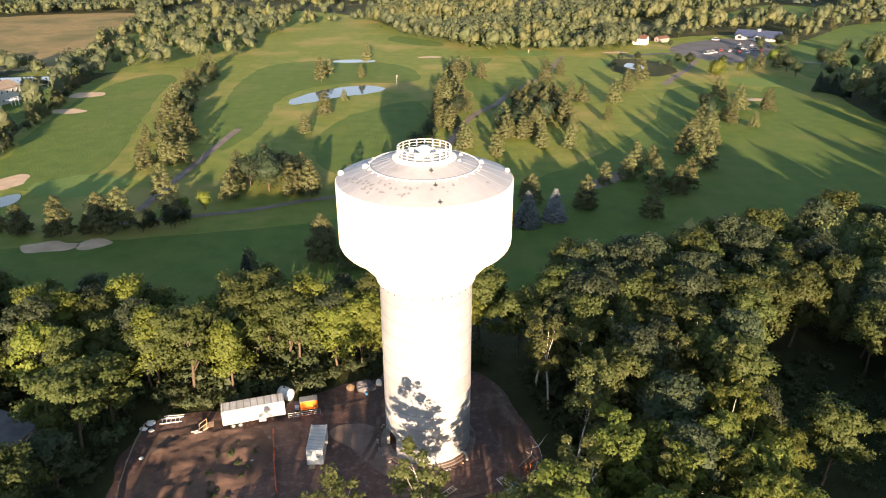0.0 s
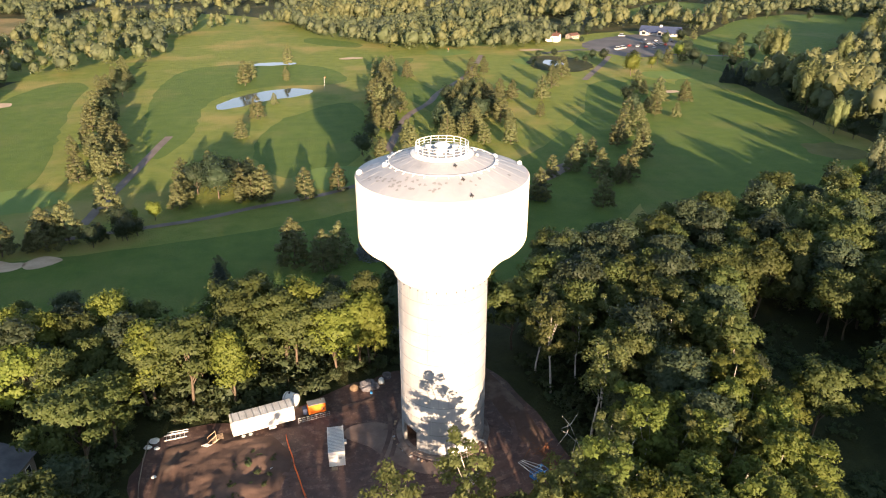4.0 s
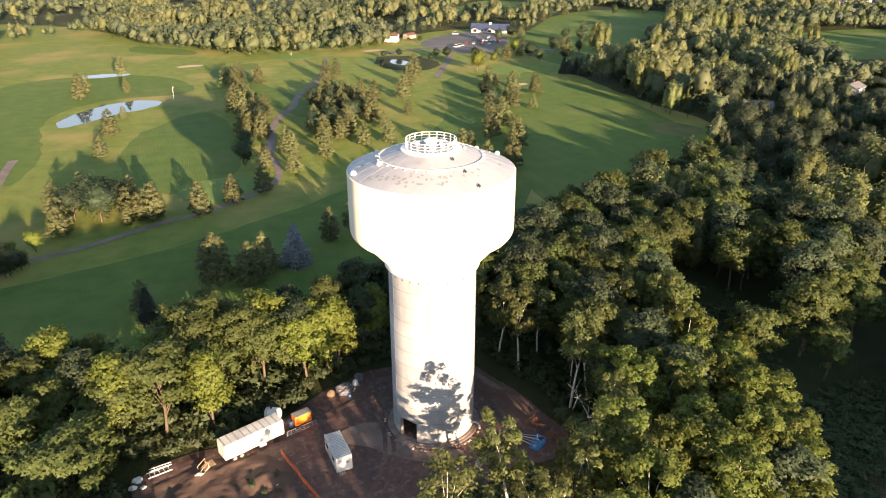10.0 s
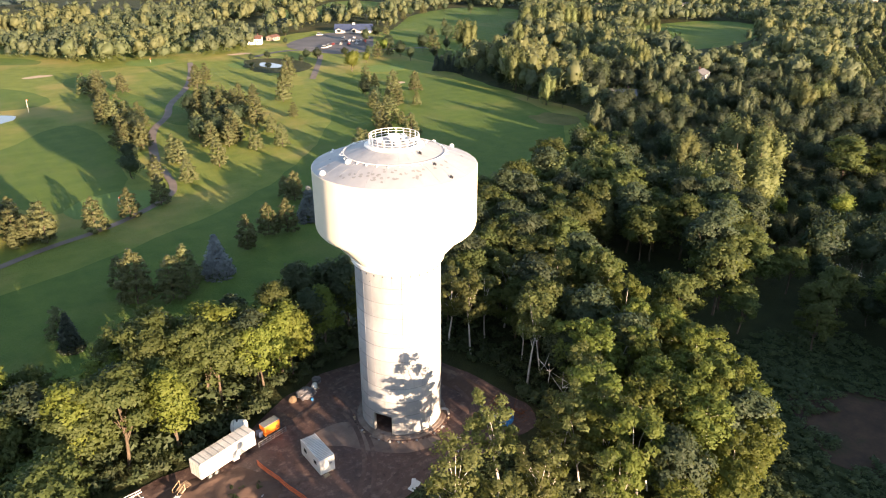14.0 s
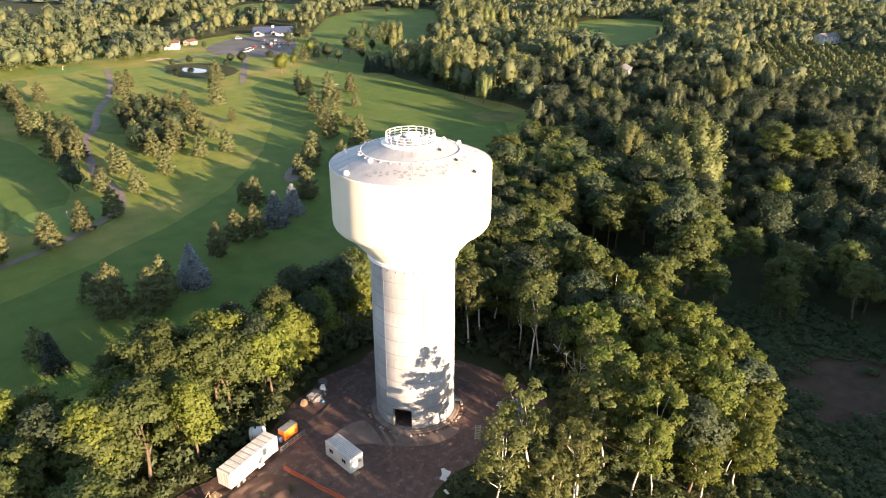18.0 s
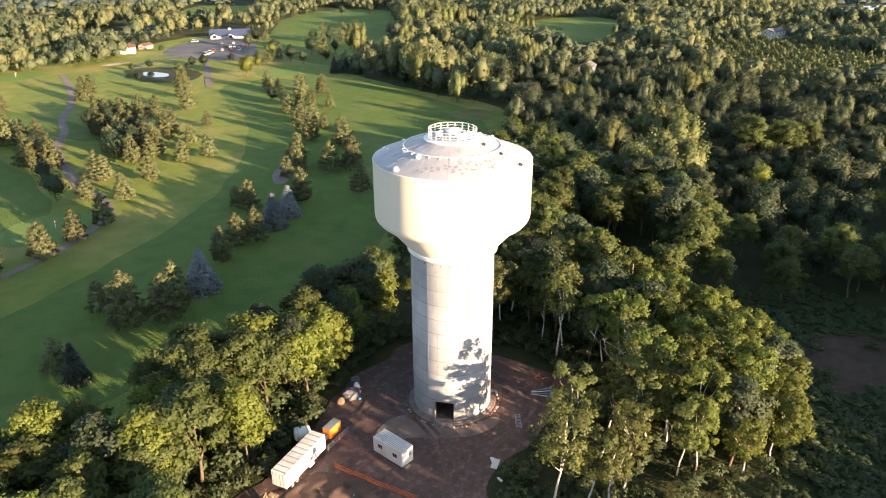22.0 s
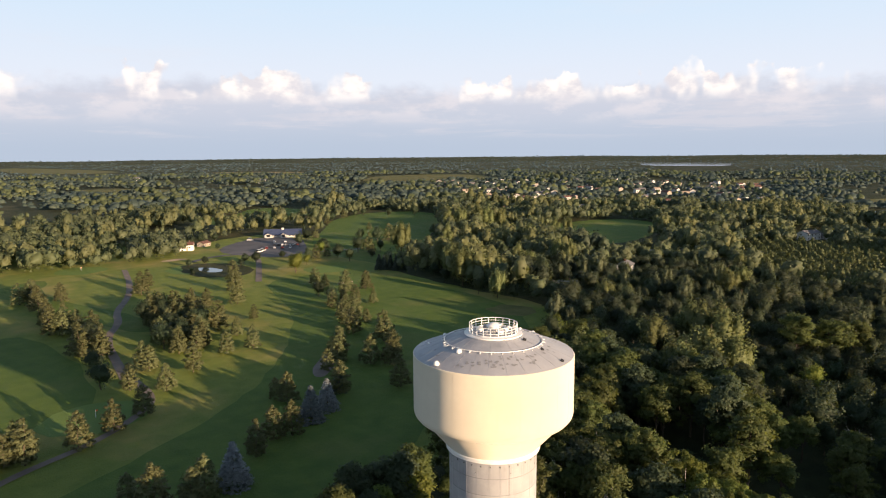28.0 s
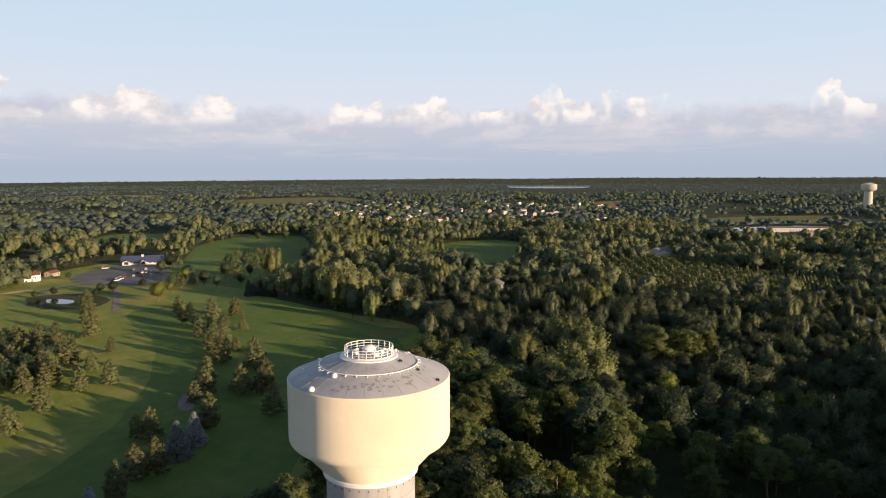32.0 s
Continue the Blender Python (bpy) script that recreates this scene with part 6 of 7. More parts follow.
# grey scuffs left on the roof paint
scuff_rng = random.Random(4)
for i in range(46):
    a = scuff_rng.choice((scuff_rng.uniform(195, 300), scuff_rng.uniform(150, 330), scuff_rng.uniform(200, 260)))
    r = scuff_rng.choice((9.4, 9.7, 10.0, 8.4)) + scuff_rng.uniform(-0.5, 0.5)
    lift = 0.10 * math.sin((11.7 - r) / 7.6 * math.pi) + 0.035
    x, y, z = on_column(a, r, roof_z(r) + lift)
    bm = bmesh.new()
    k = scuff_rng.randint(5, 8)
    vs = [bm.verts.new((scuff_rng.uniform(0.5, 1.0) * scuff_rng.uniform(0.12, 0.5) * math.cos(t / k * math.tau), scuff_rng.uniform(0.5, 1.0) * 0.3 * math.sin(t / k * math.tau), 0)) for t in range(k)]
    bm.faces.new(vs)
    bmesh.ops.transform(bm, matrix=pose(x, y, z, 0, math.degrees(math.atan(ROOF_SLOPE)), a), verts=bm.verts[:])
    part("paint_scuff", bm, STAIN, tower)


# ---- the building site ----
def wheel(parent, x, y, r, w, turn=0.0):
    bm = lathe([(r * 0.62, -w / 2), (r * 0.95, -w / 2), (r, -w * 0.35), (r, w * 0.35), (r * 0.95, w / 2), (r * 0.62, w / 2)], 20, close=True)
    bmesh.ops.transform(bm, matrix=pose(x, y, r, 90, 0, turn), verts=bm.verts[:])
    t = part("wheel", bm, RUBBER, parent)
    bm = lathe([(0.01, -w * 0.3), (r * 0.6, -w * 0.36), (r * 0.62, w * 0.36), (0.01, w * 0.3)], 16)
    bmesh.ops.transform(bm, matrix=pose(x, y, r, 90, 0, turn), verts=bm.verts[:])
    part("rim", bm, GREY_STEEL, t)


def site_trailer():
    e = thing("box_trailer", "long white box trailer with a ribbed roof standing on bare soil", "trailer", -30.9, 93.7, 0, 17.4)
    L, W, z0, z1 = 9.8, 2.5, 0.95, 3.55
    part("box_body", box(0, 0, (z0 + z1) / 2, L, W, z1 - z0, bevel=0.04), WHITE_BOX, e)
    for i in range(27):
        part("roof_rib", box(-L / 2 + 0.25 + i * (L - 0.5) / 26, 0, z1 + 0.03, 0.16, W - 0.1, 0.06, bevel=0.01), WHITE_BOX if i % 3 else GREY_STEEL, e)
    for i in range(20):
        for s in (-1, 1):
            part("side_rib", box(-L / 2 + 0.3 + i * (L - 0.6) / 19, s * (W / 2 + 0.012), (z0 + z1) / 2, 0.05, 0.03, z1 - z0 - 0.2), WHITE_BOX, e)
    for s in (-1, 1):
        part("chassis_rail", box(0, s * 0.5, 0.82, L - 0.4, 0.14, 0.22), DARK_STEEL, e)
        part("corner_post", box(-L / 2 + 0.05, s * (W / 2 - 0.04), (z0 + z1) / 2, 0.14, 0.12, z1 - z0 + 0.06), GREY_STEEL, e)
        part("landing_leg", box(2.9, s * 0.8, 0.42, 0.12, 0.12, 0.84), DARK_STEEL, e)
        part("rear_door", box(-L / 2 - 0.03, s * 0.6, (z0 + z1) / 2, 0.05, 1.15, z1 - z0 - 0.2, bevel=0.01), WHITE_BOX, e)
        for k in (-0.25, 0.25):
            part("lock_rod", rod((-L / 2 - 0.07, s * 0.6 + k, z0 + 0.1), (-L / 2 - 0.07, s * 0.6 + k, z1 - 0.1), 0.02), GREY_STEEL, e)
        for x in (-3.4, -2.3):
            wheel(e, x, s * 1.02, 0.48, 0.3)
    part("tool_box", box(1.2, -1.1, 0.65, 1.1, 0.4, 0.42, bevel=0.02), WHITE_BOX, e)
    part("fender", box(-2.85, -1.1, 1.0, 2.4, 0.36, 0.06, bevel=0.01), WHITE_BOX, e)


def wooden_steps():
    e = thing("wooden_steps", "rough timber steps and rails leaning at the trailer's end", "steps", -37.4, 91.3, 0, 17.4)
    for i in range(5):
        part("tread", box(-0.5 - 0.26 * i, 0.1, 0.9 - 0.18 * i, 0.3, 1.1, 0.05), TIMBER, e)
    for s in (-1, 1):
        part("stringer", box(-1.0, 0.1 + s * 0.58, 0.5, 1.6, 0.06, 0.22, ry=-34), TIMBER, e)
        for k in (0.0, 1.2):
            part("rail_post", box(-0.5 - k, 0.1 + s * 0.62, 1.3 - k * 0.7, 0.08, 0.08, 1.1), TIMBER, e)
        part("hand_rail", box(-1.1, 0.1 + s * 0.62, 1.35, 1.6, 0.08, 0.08, ry=-34), TIMBER, e)
    for i in range(5):
        part("pallet_board", box(0.15, 0.1 + (i - 2) * 0.3, 0.98, 0.9, 0.2, 0.05), TIMBER, e)
    e = thing("metal_gangway", "white metal ladder-like gangway on the soil", "gangway", -38.9, 90.2, 0.1, 62)
    for s in (-1, 1):
        part("side_rail", box(0, s * 0.4, 0.5, 2.4, 0.07, 0.1, ry=24), WHITE_STEEL, e)
    for i in range(7):
        part("rung", box((i - 3) * 0.33, 0, 0.5 - (i - 3) * 0.147, 0.07, 0.8, 0.05), WHITE_STEEL, e)


def generator():
    e = thing("generator", "orange-and-grey site generator on a steel skid", "generator", -22.6, 96.6, 0, 14)
    part("skid", box(0, 0, 0.25, 3.6, 1.6, 0.2), DARK_STEEL, e)
    for x in (-1.5, -0.5, 0.5, 1.5):
        part("skid_foot", box(x, 0, 0.09, 0.2, 1.6, 0.18), DARK_STEEL, e)
    part("housing", box(0.1, 0, 1.25, 2.9, 1.4, 1.7, bevel=0.05), ORANGE, e, "orange painted housing")
    part("top_cover", box(0.1, 0, 2.14, 2.95, 1.45, 0.08, bevel=0.02), GREY_STEEL, e)
    part("exhaust", rod((0.9, 0.3, 2.15), (0.9, 0.3, 2.6), 0.07), DARK_STEEL, e)
    for i in range(3):
        part("side_panel", box(-0.8 + i * 0.92, -0.71, 1.25, 0.84, 0.03, 1.4, bevel=0.008), ORANGE, e)
    for i in range(6):
        part("louvre", box(0.95, -0.735, 0.8 + i * 0.12, 0.5, 0.03, 0.05), DARK_STEEL, e)
    part("control_box", box(-1.85, 0.1, 0.9, 0.7, 0.9, 1.1, bevel=0.03), BLUE_DARK, e, "dark blue control cabinet")
    e = thing("steel_railing", "galvanised guard railing standing before the generator", "railing", -22.9, 94.7, 0, 14)
    for z in (0.25, 0.6, 1.0):
        part("bar", rod((-2.6, 0, z), (2.6, 0, z), 0.035), GREY_STEEL, e)
    for i in range(8):
        part("post", rod((-2.6 + i * 0.743, 0, 0), (-2.6 + i * 0.743, 0, 1.02), 0.035), GREY_STEEL, e)
    e = thing("white_tank", "white cylindrical fuel tank on a cradle", "tank", -26.7, 98.7, 0, 60, scale=1.2)
    bm = lathe([(0.01, -1.1), (0.6, -1.05), (0.86, -0.9), (0.9, -0.75), (0.9, 0.75), (0.86, 0.9), (0.6, 1.05), (0.01, 1.1)], 28)
    bmesh.ops.transform(bm, matrix=pose(0, 0, 1.45, 90, 0, 0), verts=bm.verts[:])
    part("shell", bm, WHITE_STEEL, e, smooth=True)
    for y in (-0.6, 0.6):
        part("saddle", box(0, y, 0.32, 1.3, 0.16, 0.64), DARK_STEEL, e)
        bm = lathe([(0.91, -0.04), (0.93, -0.04), (0.93, 0.04), (0.91, 0.04)], 28, close=True)
        bmesh.ops.transform(bm, matrix=pose(0, y, 1.45, 90, 0, 0), verts=bm.verts[:])
        part("strap", bm, GREY_STEEL, e)
    part("filler_cap", rod((0, 0.2, 2.3), (0, 0.2, 2.5), 0.14, 12), DARK_STEEL, e)


def office():
    e = thing("site_office", "white portable site office with a ribbed metal roof on the mud", "site office", -19.3, 85.9, 0, 92)
    L, W, H = 6.1, 2.44, 2.6
    part("wall", box(0, 0, 0.2 + H / 2, L, W, H, bevel=0.03), WHITE_BOX, e)
    for i in range(18):
        part("roof_rib", box(-L / 2 + 0.2 + i * (L - 0.4) / 17, 0, 0.22 + H, 0.12, W - 0.06, 0.05), GREY_STEEL, e)
    for s in (-1, 1):
        part("roof_edge", box(0, s * (W / 2 - 0.03), 0.21 + H, L, 0.1, 0.1), WHITE_BOX, e)
        part("bearer", box(0, s * 0.8, 0.1, L, 0.16, 0.2), TIMBER, e)
    for x in (-1.6, 1.5):
        w = part("window", box(x, 1.235, 1.75, 1.0, 0.05, 0.85, bevel=0.01), WHITE_STEEL, e)
        part("pane", box(x - 0.23, 1.27, 1.75, 0.4, 0.02, 0.68), PANE, w)
        part("pane", box(x + 0.23, 1.27, 1.75, 0.4, 0.02, 0.68), PANE, w)
    d = part("door", box(-L / 2 - 0.02, 0.45, 1.25, 0.06, 0.9, 2.0, bevel=0.01), WHITE_STEEL, e)
    part("handle", box(-L / 2 - 0.07, 0.12, 1.25, 0.05, 0.12, 0.04), DARK_STEEL, d)
    part("notice", box(-L / 2 - 0.02, -0.5, 1.7, 0.03, 0.5, 0.35), GREY_STEEL, e)
    part("cooler", box(0.2, -1.4, 1.9, 0.7, 0.4, 0.45, bevel=0.03), GREY_STEEL, e)
    part("step", box(-L / 2 - 0.45, 0.45, 0.12, 0.6, 0.9, 0.24), TIMBER, e)


def barrier_fence():
    e = thing("barrier_fence", "sagging orange plastic barrier fence on thin posts", "fence", 0, 0)
    a, b = Vector((-27.2, 90.4, 0)), Vector((-23.6, 76.5, 0))
    n = 8
    pts = [a.lerp(b, i / n) + Vector((random.uniform(-0.15, 0.15), 0, 0)) for i in range(n + 1)]
    for p in pts:
        part("post", rod(p, p + Vector((random.uniform(-0.08, 0.08), 0, 1.1)), 0.03, 6), DARK_STEEL, e)
    for p, q in zip(pts, pts[1:]):
        for z in (0.3, 0.62, 0.98):
            bm = bmesh.new()
            m = (p + q) / 2 + Vector((0, 0, z - 0.07))
            add_rod(bm, p + Vector((0, 0, z)), m, 0.055, 5)
            add_rod(bm, m, q + Vector((0, 0, z)), 0.055, 5)
            part("strip", bm, ORANGE_NET, e)


def lattice(name, label, cat, x, y, turn, length, width, rungs, mat=None, z=0.12):
    e = thing(name, label, cat, x, y, z, turn)
    for s in (-1, 1):
        part("side_rail", box(0, s * width / 2, 0, length, 0.09, 0.12), mat or GREY_STEEL, e)
    for i in range(rungs):
        part("rung", box(-length / 2 + (i + 0.5) * length / rungs, 0, 0.02, 0.09, width, 0.08), mat or GREY_STEEL, e)


def blob(rng, sx, sy, sz, rough=0.16, sub=3, flat=True):
    bm = bmesh.new()
    bmesh.ops.create_icosphere(bm, subdivisions=sub, radius=1.0)
    off = rng.uniform(0, 50)
    for v in bm.verts:
        k = 1 + rough * noise.noise(v.co * 1.7 + Vector((off, 0, 0))) + rough * 0.5 * noise.noise(v.co * 4.2 + Vector((0, off, 0)))
        v.co = Vector((v.co.x * sx * k, v.co.y * sy * k, max(v.co.z, -0.6) * sz * k + 0.55 * sz))
    return bm


def site_clutter():
    rng = random.Random(8)
    e = thing("boulder", "pale tan boulder at the wood's edge", "boulder", -16.2, 102.2)
    part("rock", blob(rng, 0.75, 0.65, 0.75), BOULDER, e)
    e = thing("covered_pile", "heap of materials under a crumpled grey tarpaulin", "pile", -13.6, 102.4)
    part("tarpaulin", blob(rng, 1.7, 1.3, 0.9, 0.3, 4), TARP, e)
    part("blue_bucket", rod((0.3, -1.75, 0), (0.3, -1.75, 0.4), 0.2, 14, 0.24), BLUE, e)
    e = thing("white_bag", "white bulk bag standing on a pallet", "bag", -11.4, 103.6)
    part("sack", blob(rng, 0.55, 0.5, 0.75, 0.12), WHITE_STEEL, e)
    for i in range(5):
        part("pallet_board", box(0, (i - 2) * 0.28, 0.1, 1.3, 0.18, 0.05), TIMBER, e)
    e = thing("cable_drum", "grey cable drum on its side", "drum", -10.3, 105.2)
    bm = lathe([(0.01, 0), (0.8, 0), (0.8, 0.08), (0.4, 0.1), (0.4, 0.6), (0.8, 0.62), (0.8, 0.7), (0.01, 0.7)], 20)
    part("drum_body", bm, TARP, e)
    lattice("ladder", "aluminium ladder lying on the mud", "ladder", 0.3, 76.9, 43, 3.6, 0.8, 9)
    lattice("metal_rack", "white metal rack lying on the soil", "rack", -28.8, 84.6, 118, 3.8, 1.3, 7, WHITE_STEEL)
    lattice("metal_rack", "bent grey metal rack stacked by the silt fence", "rack", -44.6, 93.6, 12, 3.4, 1.2, 5, WHITE_STEEL)
    lattice("metal_rack", "bent grey metal rack stacked by the silt fence", "rack", -44.4, 94.4, 8, 3.2, 0.5, 2, WHITE_STEEL, 0.3)
    for i, (x, y, s) in enumerate(((-47.6, 92.8, 0.6), (-48.3, 91.4, 0.45), (-46.9, 91.0, 0.35), (-45.9, 84.5, 0.3))):
        e = thing("plastic_bag", "crumpled white plastic sack on the ground", "sack", x, y)
        part("sack", blob(rng, s * 1.3, s, s * 0.6, 0.3), WHITE_STEEL, e)
    e = thing("plywood_sheets", "pale plywood sheets dropped on the mud", "plywood", -10.2, 73.2, 0.06, 24)
    part("board", box(0, 0, 0.05, 2.2, 1.0, 0.04, rx=4), WHITE_BOX, e)
    part("board", box(0.5, 0.5, 0.12, 1.6, 0.6, 0.04, rz=30, ry=5), WHITE_BOX, e)
    e = thing("plywood_sheets", "pale plywood sheets dropped on the mud", "plywood", -12.4, 70.6, 0.06, 80)
    part("board", box(0, 0, 0.05, 1.0, 0.4, 0.04, rx=4), WHITE_BOX, e)
    # blue work platform with pipes behind it
    e = thing("work_platform", "blue steel suspended work platform resting on the ground", "platform", 10.0, 76.6, 0.06, 30)
    part("deck", box(0, 0, 0.12, 2.4, 1.5, 0.12), BLUE, e)
    for sx in (-1, 1):
        for sy in (-1, 1):
            part("post", box(sx * 1.15, sy * 0.7, 0.65, 0.08, 0.08, 1.1), BLUE, e)
        part("end_rail", box(sx * 1.15, 0, 1.15, 0.07, 1.45, 0.07), BLUE, e)
    for sy in (-1, 1):
        for z in (0.65, 1.15):
            part("side_rail", box(0, sy * 0.7, z, 2.35, 0.06, 0.06), BLUE, e)
    part("winch", box(-0.7, 0.1, 0.4, 0.5, 0.4, 0.45, bevel=0.03), GREY_STEEL, e)
    for i in range(4):
        e = thing("steel_pipe", "pale steel pipe lying behind the platform", "pipe", 8.6 + i * 0.45, 78.2 + i * 0.3, 0.1 + 0.05 * i, 120 + i * 9, group="pipes on the ground")
        part("pipe", rod((-1.8, 0, 0.05), (1.8, 0, 0.05), 0.06, 8), GREY_STEEL if i % 2 else WHITE_STEEL, e)
    twig_rng = np.random.default_rng(12)
    for bx, by, bs in ((13.0, 77.5, 1.0), (12.2, 81.5, 0.7)):
        e = thing("brush_pile", "heap of cut rust-brown branches at the site's edge", "brush pile", bx, by)
        for i in range(40):
            p = twig_rng.normal(0, (0.9 * bs, 1.1 * bs, 0.25), 3)
            p[2] = abs(p[2]) + 0.1
            q = p + twig_rng.normal(0, (0.9, 0.9, 0.3), 3)
            q[2] = max(q[2], 0.05)
            tv, tf = tube([p, (p + q) / 2 + (0, 0, 0.1), q], [0.05, 0.035, 0.015], 4)
            part("branch", mesh_of("branch", tv, tf, RUST), None, e)
    e = thing("silt_fence", "low pale silt fence along the site's edge", "fence", 0, 0)
    pts = [Vector(p) for p in ((-45.2, 73.5, 0), (-46.6, 78, 0), (-47.6, 83, 0), (-48.2, 88, 0), (-48.4, 92.5, 0))]
    for p, q in zip(pts, pts[1:]):
        m = (p + q) / 2
        d = q - p
        part("fabric", box(m.x, m.y, 0.34, d.length, 0.04, 0.62, rz=math.degrees(math.atan2(d.y, d.x)), rx=6), SIDING_TAN, e)
        part("stake", rod(p, p + Vector((0, 0, 0.9)), 0.035, 6), TIMBER, e)


site_trailer()
wooden_steps()
generator()
office()
barrier_fence()
site_clutter()


# ---- buildings ----
def house(x, y, w, d, h, turn, wall, roof, label, rise=0.45, floors=1, group="", chimney=True, name="house"):
    """A gabled house: w along the ridge, d across it."""
    e = thing(name, label, "house", x, y, 0, turn, group)
    bm = bmesh.new()
    r = d / 2 * rise
    pts = [(-d / 2, 0), (d / 2, 0), (d / 2, h), (0, h + r), (-d / 2, h)]
    a = [bm.verts.new((-w / 2, p, z)) for p, z in pts]
    b = [bm.verts.new((w / 2, p, z)) for p, z in pts]
    bm.faces.new(a[::-1])
    bm.faces.new(b)
    for i in range(5):
        bm.faces.new((a[i], a[(i + 1) % 5], b[(i + 1) % 5], b[i]))
    part("wall", bm, wall, e)
    slope = math.degrees(math.atan(rise))
    run = (d / 2 + 0.45) / math.cos(math.radians(slope))
    for s in (-1, 1):
        part("roof", box(0, s * (d / 4 + 0.225), h + r / 2 + 0.02 - 0.1 * rise, w + 0.9, run, 0.18, rx=-s * slope), roof, e)
    for f in range(floors):
        z = h / floors * (f + 0.55)
        n = max(2, int(w / 3.4))
        for s in (-1, 1):
            for i in range(n):
                px = -w / 2 + (i + 0.5) * w / n
                wi = part("window", box(px, s * (d / 2 + 0.02), z, 1.2, 0.08, 1.25), WHITE_STEEL, e)
                part("pane", box(px, s * (d / 2 + 0.05), z, 1.0, 0.06, 1.05), PANE, wi)
            wi = part("window", box(s * (w / 2 + 0.02), 0.8, z, 0.08, 1.2, 1.25), WHITE_STEEL, e)
            part("pane", box(s * (w / 2 + 0.05), 0.8, z, 0.06, 1.0, 1.05), PANE, wi)
    part("door", box(0.6, -d / 2 - 0.03, 1.05, 1.0, 0.08, 2.1), TIMBER, e)
    if chimney:
        part("chimney", box(w * 0.22, d * 0.12, h + r + 0.3, 0.7, 0.7, 1.6), SHINGLE_RED, e)
    return e


def plain_house(x, y, w, d, h, turn, wall, roof, label, group):
    """A far house of few parts."""
    e = thing("house", label, "house", x, y, 0, turn, group)
    bm = bmesh.new()
    r = d * 0.24
    pts = [(-d / 2, 0), (d / 2, 0), (d / 2, h), (0, h + r), (-d / 2, h)]
    a = [bm.verts.new((-w / 2, p, z)) for p, z in pts]
    b = [bm.verts.new((w / 2, p, z)) for p, z in pts]
    bm.faces.new(a[::-1])
    bm.faces.new(b)
    for i in range(5):
        bm.faces.new((a[i], a[(i + 1) % 5], b[(i + 1) % 5], b[i]))
    part("wall", bm, wall, e)
    run = math.hypot(d / 2, r) + 0.5
    for s in (-1, 1):
        part("roof", box(0, s * (d / 4 + 0.2), h + r / 2, w + 0.8, run, 0.2, rx=-s * math.degrees(math.atan2(r, d / 2))), roof, e)
    for s in (-1, 1):
        part("window", box(s * w * 0.25, -d / 2 - 0.02, h * 0.55, 1.6, 0.08, 1.4), PANE, e)


def clubhouse():
    e = thing("clubhouse", "long white clubhouse with a dark blue gabled roof", "clubhouse", 239, 550, 0, -35)
    L, D, H = 30, 13, 2.6
    part("wall", box(0, 0, H / 2, L, D, H), SIDING, e)
    for s in (-1, 1):
        part("roof", box(0, s * (D / 4 + 0.4), H + 1.75, L + 2, D / 2 + 2.4, 0.25, rx=-s * 30), BLUE_DARK, e)
    for gx, gw in ((-11.5, 6), (1, 5)):
        bm = bmesh.new()
        pts = [(gx - gw / 2, 0), (gx + gw / 2, 0), (gx + gw / 2, H), (gx, H + 1.5), (gx - gw / 2, H)]
        a = [bm.verts.new((p, -D / 2 - 2.4, z)) for p, z in pts]
        b = [bm.verts.new((p, 0, z)) for p, z in pts]
        bm.faces.new(a)
        for i in range(5):
            bm.faces.new((a[i], a[(i + 1) % 5], b[(i + 1) % 5], b[i]))
        bmesh.ops.recalc_face_normals(bm, faces=bm.faces[:])
        g = part("gable", bm, SIDING, e)
        for s in (-1, 1):
            part("gable_roof", box(gx + s * gw / 4, -D / 4 - 1.4, H + 0.85, gw / 2 * 1.22, D / 2 + 3.2, 0.22, ry=s * 26), BLUE_DARK, e)
        part("pane", box(gx, -D / 2 - 2.43, 1.9, gw * 0.5, 0.06, 2.2), PANE, g)
    for i in range(9):
        if abs(-12 + i * 3) > 3:
            part("window", box(-12 + i * 3, -D / 2 - 0.03, 2.1, 1.5, 0.08, 1.6), PANE, e)
    part("cupola", box(0, 0, H + 4.2, 2.0, 2.0, 1.8, bevel=0.05), SIDING, e)


clubhouse()
house(144, 528, 10, 8, 4.4, -30, WHITE_BOX, SHINGLE_RED, "white house with a red-brown shingle roof beside the car park")
house(163, 540, 9, 6, 2.8, 30, SIDING_TAN, SHINGLE_RED, "low tan outbuilding with a red-brown roof", chimney=False)
house(216, 236, 12, 9, 3.4, -40, SIDING_TAN, SHINGLE_GREY, "tan house with a dark grey roof among trees")
house(283, 242, 12, 8, 5.5, 20, SIDING, SHINGLE_GREY, "pale grey house with two storeys in the wood", floors=2)
house(522, 222, 16, 9, 5.5, -20, WHITE_BOX, SHINGLE_GREY, "white house with a porch at the plantation's edge", floors=2)
house(534, 212, 9, 7, 3.0, 70, SIDING, SHINGLE_GREY, "white garage beside the white house", chimney=False)
house(362, 76, 16, 9, 3.2, 10, SIDING_TAN, SHINGLE_TAN, "tan bungalow with a tan shingle roof in the wood")
house(295, 49, 9, 7, 3.0, 0, SIDING, SHINGLE_GREY, "small white shed in the wood", chimney=False)
house(-212, 338, 14, 11, 7.0, 80, SIDING, SHINGLE_TAN, "large white two-storey house with a tan roof above the lake", floors=2)
house(-208, 312, 14, 11, 6.5, 85, SIDING, SHINGLE_TAN, "large white two-storey house beside the fairway", floors=2)
house(-72, 81, 17, 15, 3.6, -100, SIDING_TAN, SHINGLE_GREY, "dark grey shingle roof of a house beside the site", rise=0.3, chimney=False)
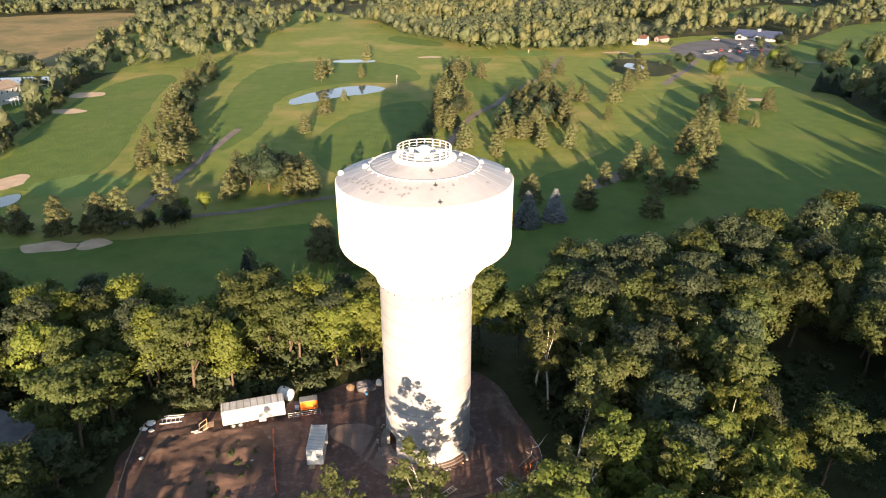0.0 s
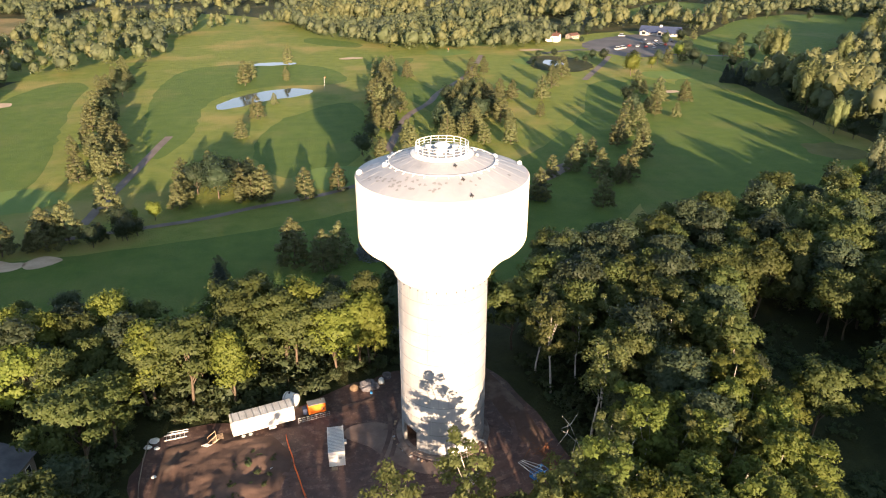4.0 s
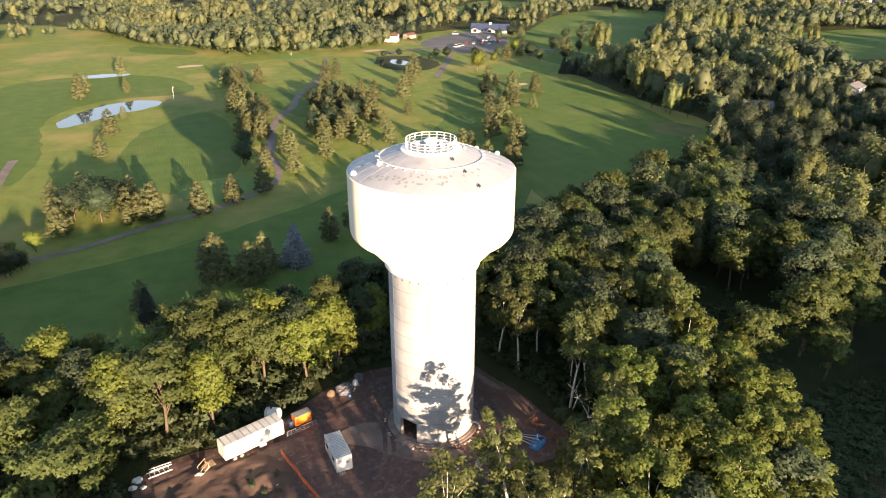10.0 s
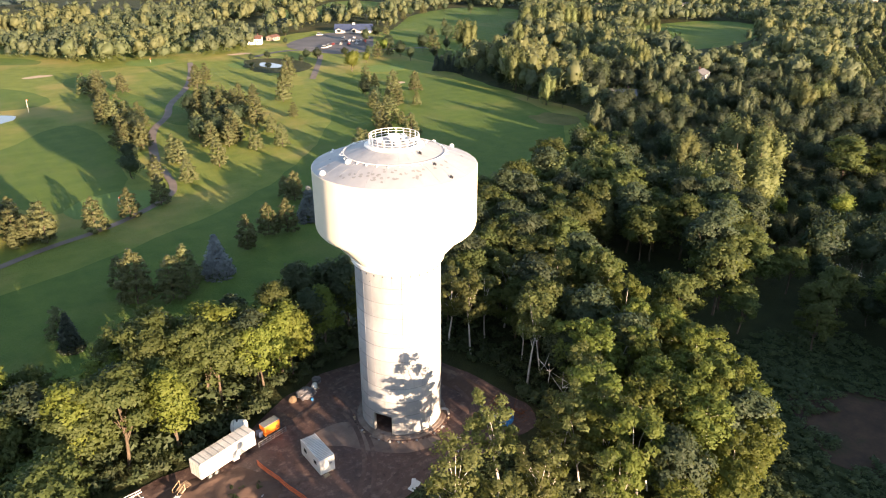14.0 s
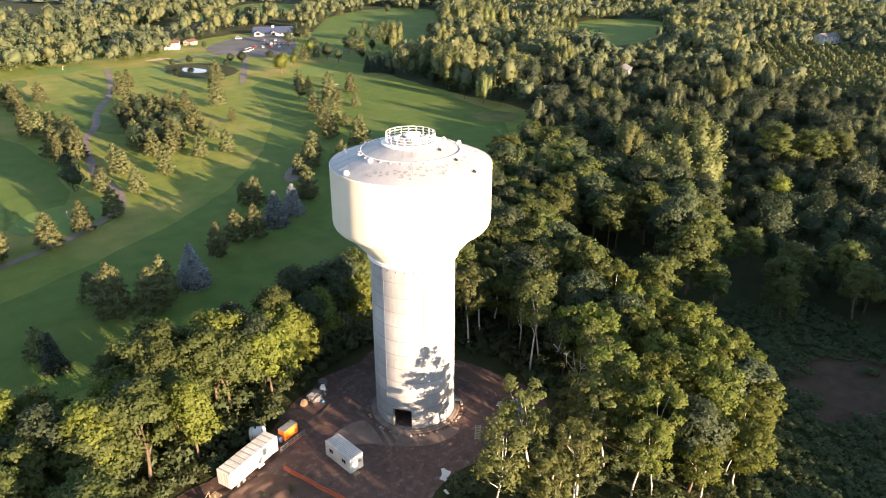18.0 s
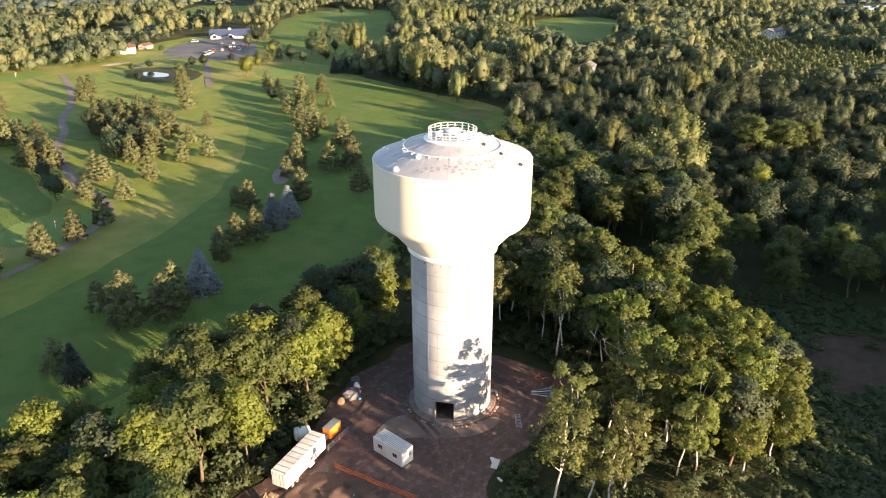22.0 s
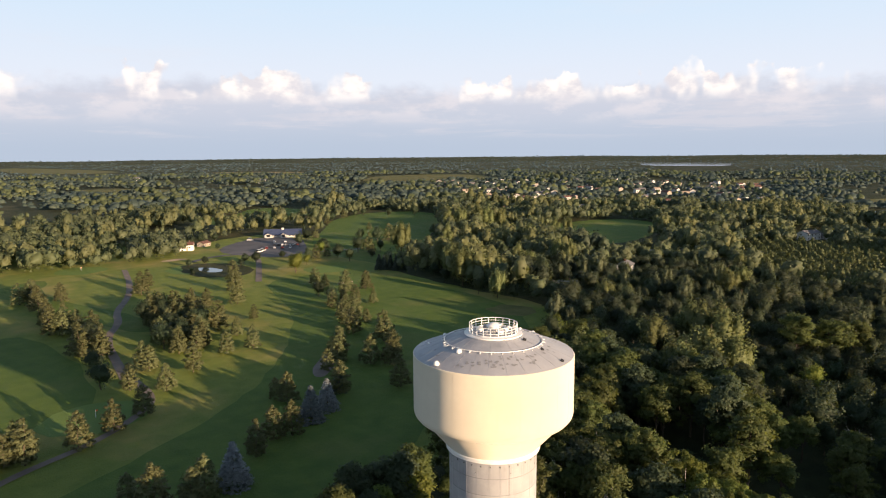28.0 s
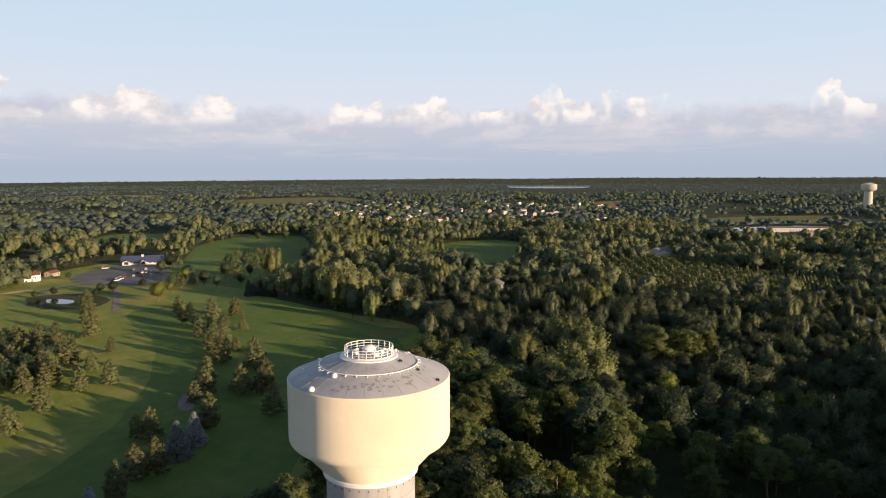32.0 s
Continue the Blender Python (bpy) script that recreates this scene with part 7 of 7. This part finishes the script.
house(860, 168, 70, 16, 5.0, -58, SIDING, SHINGLE_GREY, "long low shed with a grey roof by the lake", rise=0.18, chimney=False, name="long_shed")
house(812, 140, 34, 14, 4.5, -58, SIDING_TAN, SHINGLE_TAN, "low tan shed near the lake", rise=0.18, chimney=False, name="long_shed")

deck = thing("deck", "white raised deck with railings behind the lakeside house", "deck", -202.5, 330, 0, 80)
part("floor", box(0, 0, 2.9, 5, 3.5, 0.2), WHITE_STEEL, deck)
for sx in (-2.3, 0, 2.3):
    part("post", box(sx, -1.6, 1.45, 0.2, 0.2, 2.9), WHITE_STEEL, deck)
    part("rail_post", box(sx, -1.7, 3.5, 0.12, 0.12, 1.1), WHITE_STEEL, deck)
part("rail", box(0, -1.7, 4.0, 5, 0.12, 0.12), WHITE_STEEL, deck)

village_rng = random.Random(17)
walls_of = (SIDING, SIDING, SIDING_TAN)
roofs_of = (SHINGLE_GREY, SHINGLE_TAN, SHINGLE_GREY, SHINGLE_RED)
for x, y in PLOTS:
    rng = village_rng
    plain_house(x, y, rng.uniform(9, 15), rng.uniform(7, 10), rng.uniform(3.2, 5.4), rng.choice((-20, 70, -30, 40)) + rng.uniform(-8, 8), rng.choice(walls_of), rng.choice(roofs_of),
                rng.choice(("pale village house with a grey roof among trees", "village house with a shingle roof behind the green field")), "village houses")
for x, y in ((1180, 1010), (1240, 960), (1120, 1080), (1300, 900), (760, 1500), (1500, 1300), (2100, 900), (1700, 1050), (620, 1900)):
    plain_house(x, y, 20, 12, 6, village_rng.uniform(0, 90), SIDING, SHINGLE_GREY, "distant white house in the woods", "distant houses")


def far_tower():
    e = thing("far_water_tower", "distant white water tower with a fluted column", "water tower", 1480, 147)
    turned("tank", [(6.6, 33), (12.8, 37.5), (13.4, 39), (13.4, 46), (12.6, 47.5), (4, 50), (0.01, 50.6)], TANK_PAINT, e, 48)
    turned("column", [(7.4, 0), (7.4, 33.2), (6.6, 34)], TANK_PAINT, e, 32)


far_tower()


def car(x, y, turn, paint, van=False):
    e = thing("car", "parked %s in the clubhouse car park" % ("van" if van else "car"), "car", x, y, 0.2, turn, "parked cars")
    L, W = (5.4, 2.0) if van else (4.6, 1.85)
    bm = box(0, 0, 0.62, L, W, 0.62, bevel=0.12)
    part("body", bm, paint, e)
    bm = bmesh.new()
    top, z1 = (0.86, 2.1) if van else (0.52, 1.45)
    lo = [bm.verts.new((-L * 0.42 + (0 if van else 0.2) + i * L * 0.74, j * W * 0.46, 0.92)) for i, j in ((0, -1), (1, -1), (1, 1), (0, 1))]
    hi = [bm.verts.new((-L * 0.38 + (0.0 if van else 0.5) + i * L * 0.74 * top, j * W * 0.40, z1)) for i, j in ((0, -1), (1, -1), (1, 1), (0, 1))]
    bm.faces.new(hi)
    for i in range(4):
        bm.faces.new((lo[i], lo[(i + 1) % 4], hi[(i + 1) % 4], hi[i]))
    part("cabin", bm, PANE, e)
    part("roof", box(-L * 0.38 + (0 if van else 0.5) + L * 0.37 * top, 0, z1 + 0.02, L * 0.74 * top * 0.96, W * 0.76, 0.06, bevel=0.02), paint, e)
    for sx in (-1, 1):
        for sy in (-1, 1):
            wheel(e, sx * L * 0.31, sy * W * 0.44, 0.33, 0.22)


CAR_PAINTS = [surface("car_paint_white", (0.6, 0.6, 0.6), (0.75, 0.75, 0.74), 1, 5, 0.3), surface("car_paint_dark", (0.02, 0.022, 0.03), (0.05, 0.05, 0.06), 1, 5, 0.3),
              surface("car_paint_red", (0.25, 0.03, 0.03), (0.32, 0.05, 0.04), 1, 5, 0.3), surface("car_paint_silver", (0.38, 0.39, 0.40), (0.5, 0.5, 0.51), 1, 5, 0.3)]
car_rng = random.Random(3)
for i in range(9):
    for j, (ox, oy) in enumerate(((196, 492), (207, 505), (219, 520))):
        if car_rng.random() < 0.62:
            car(ox + i * 2.9 * 0.82 - 6, oy - i * 2.9 * 0.57, 55 + car_rng.uniform(-3, 3), car_rng.choice(CAR_PAINTS))
car(176, 478, 20, CAR_PAINTS[0], True)
car(181, 482, 25, CAR_PAINTS[0], True)
car(205, 545, -30, CAR_PAINTS[0], True)


def flag(x, y, h, label):
    e = thing("golf_flag", label, "flag", x, y)
    part("pole", rod((0, 0, 0), (0, 0, h), 0.07, 6), WHITE_STEEL, e)
    part("cloth", box(0.3, 0, h - 0.3, 0.6, 0.03, 0.45), ORANGE_NET, e)


flag(-24, 372, 6.0, "tall white marker pole beside the pond")
flag(-18, 222, 2.4, "flag stick on a putting green")
flag(58, 486, 2.4, "flag stick on a far putting green")
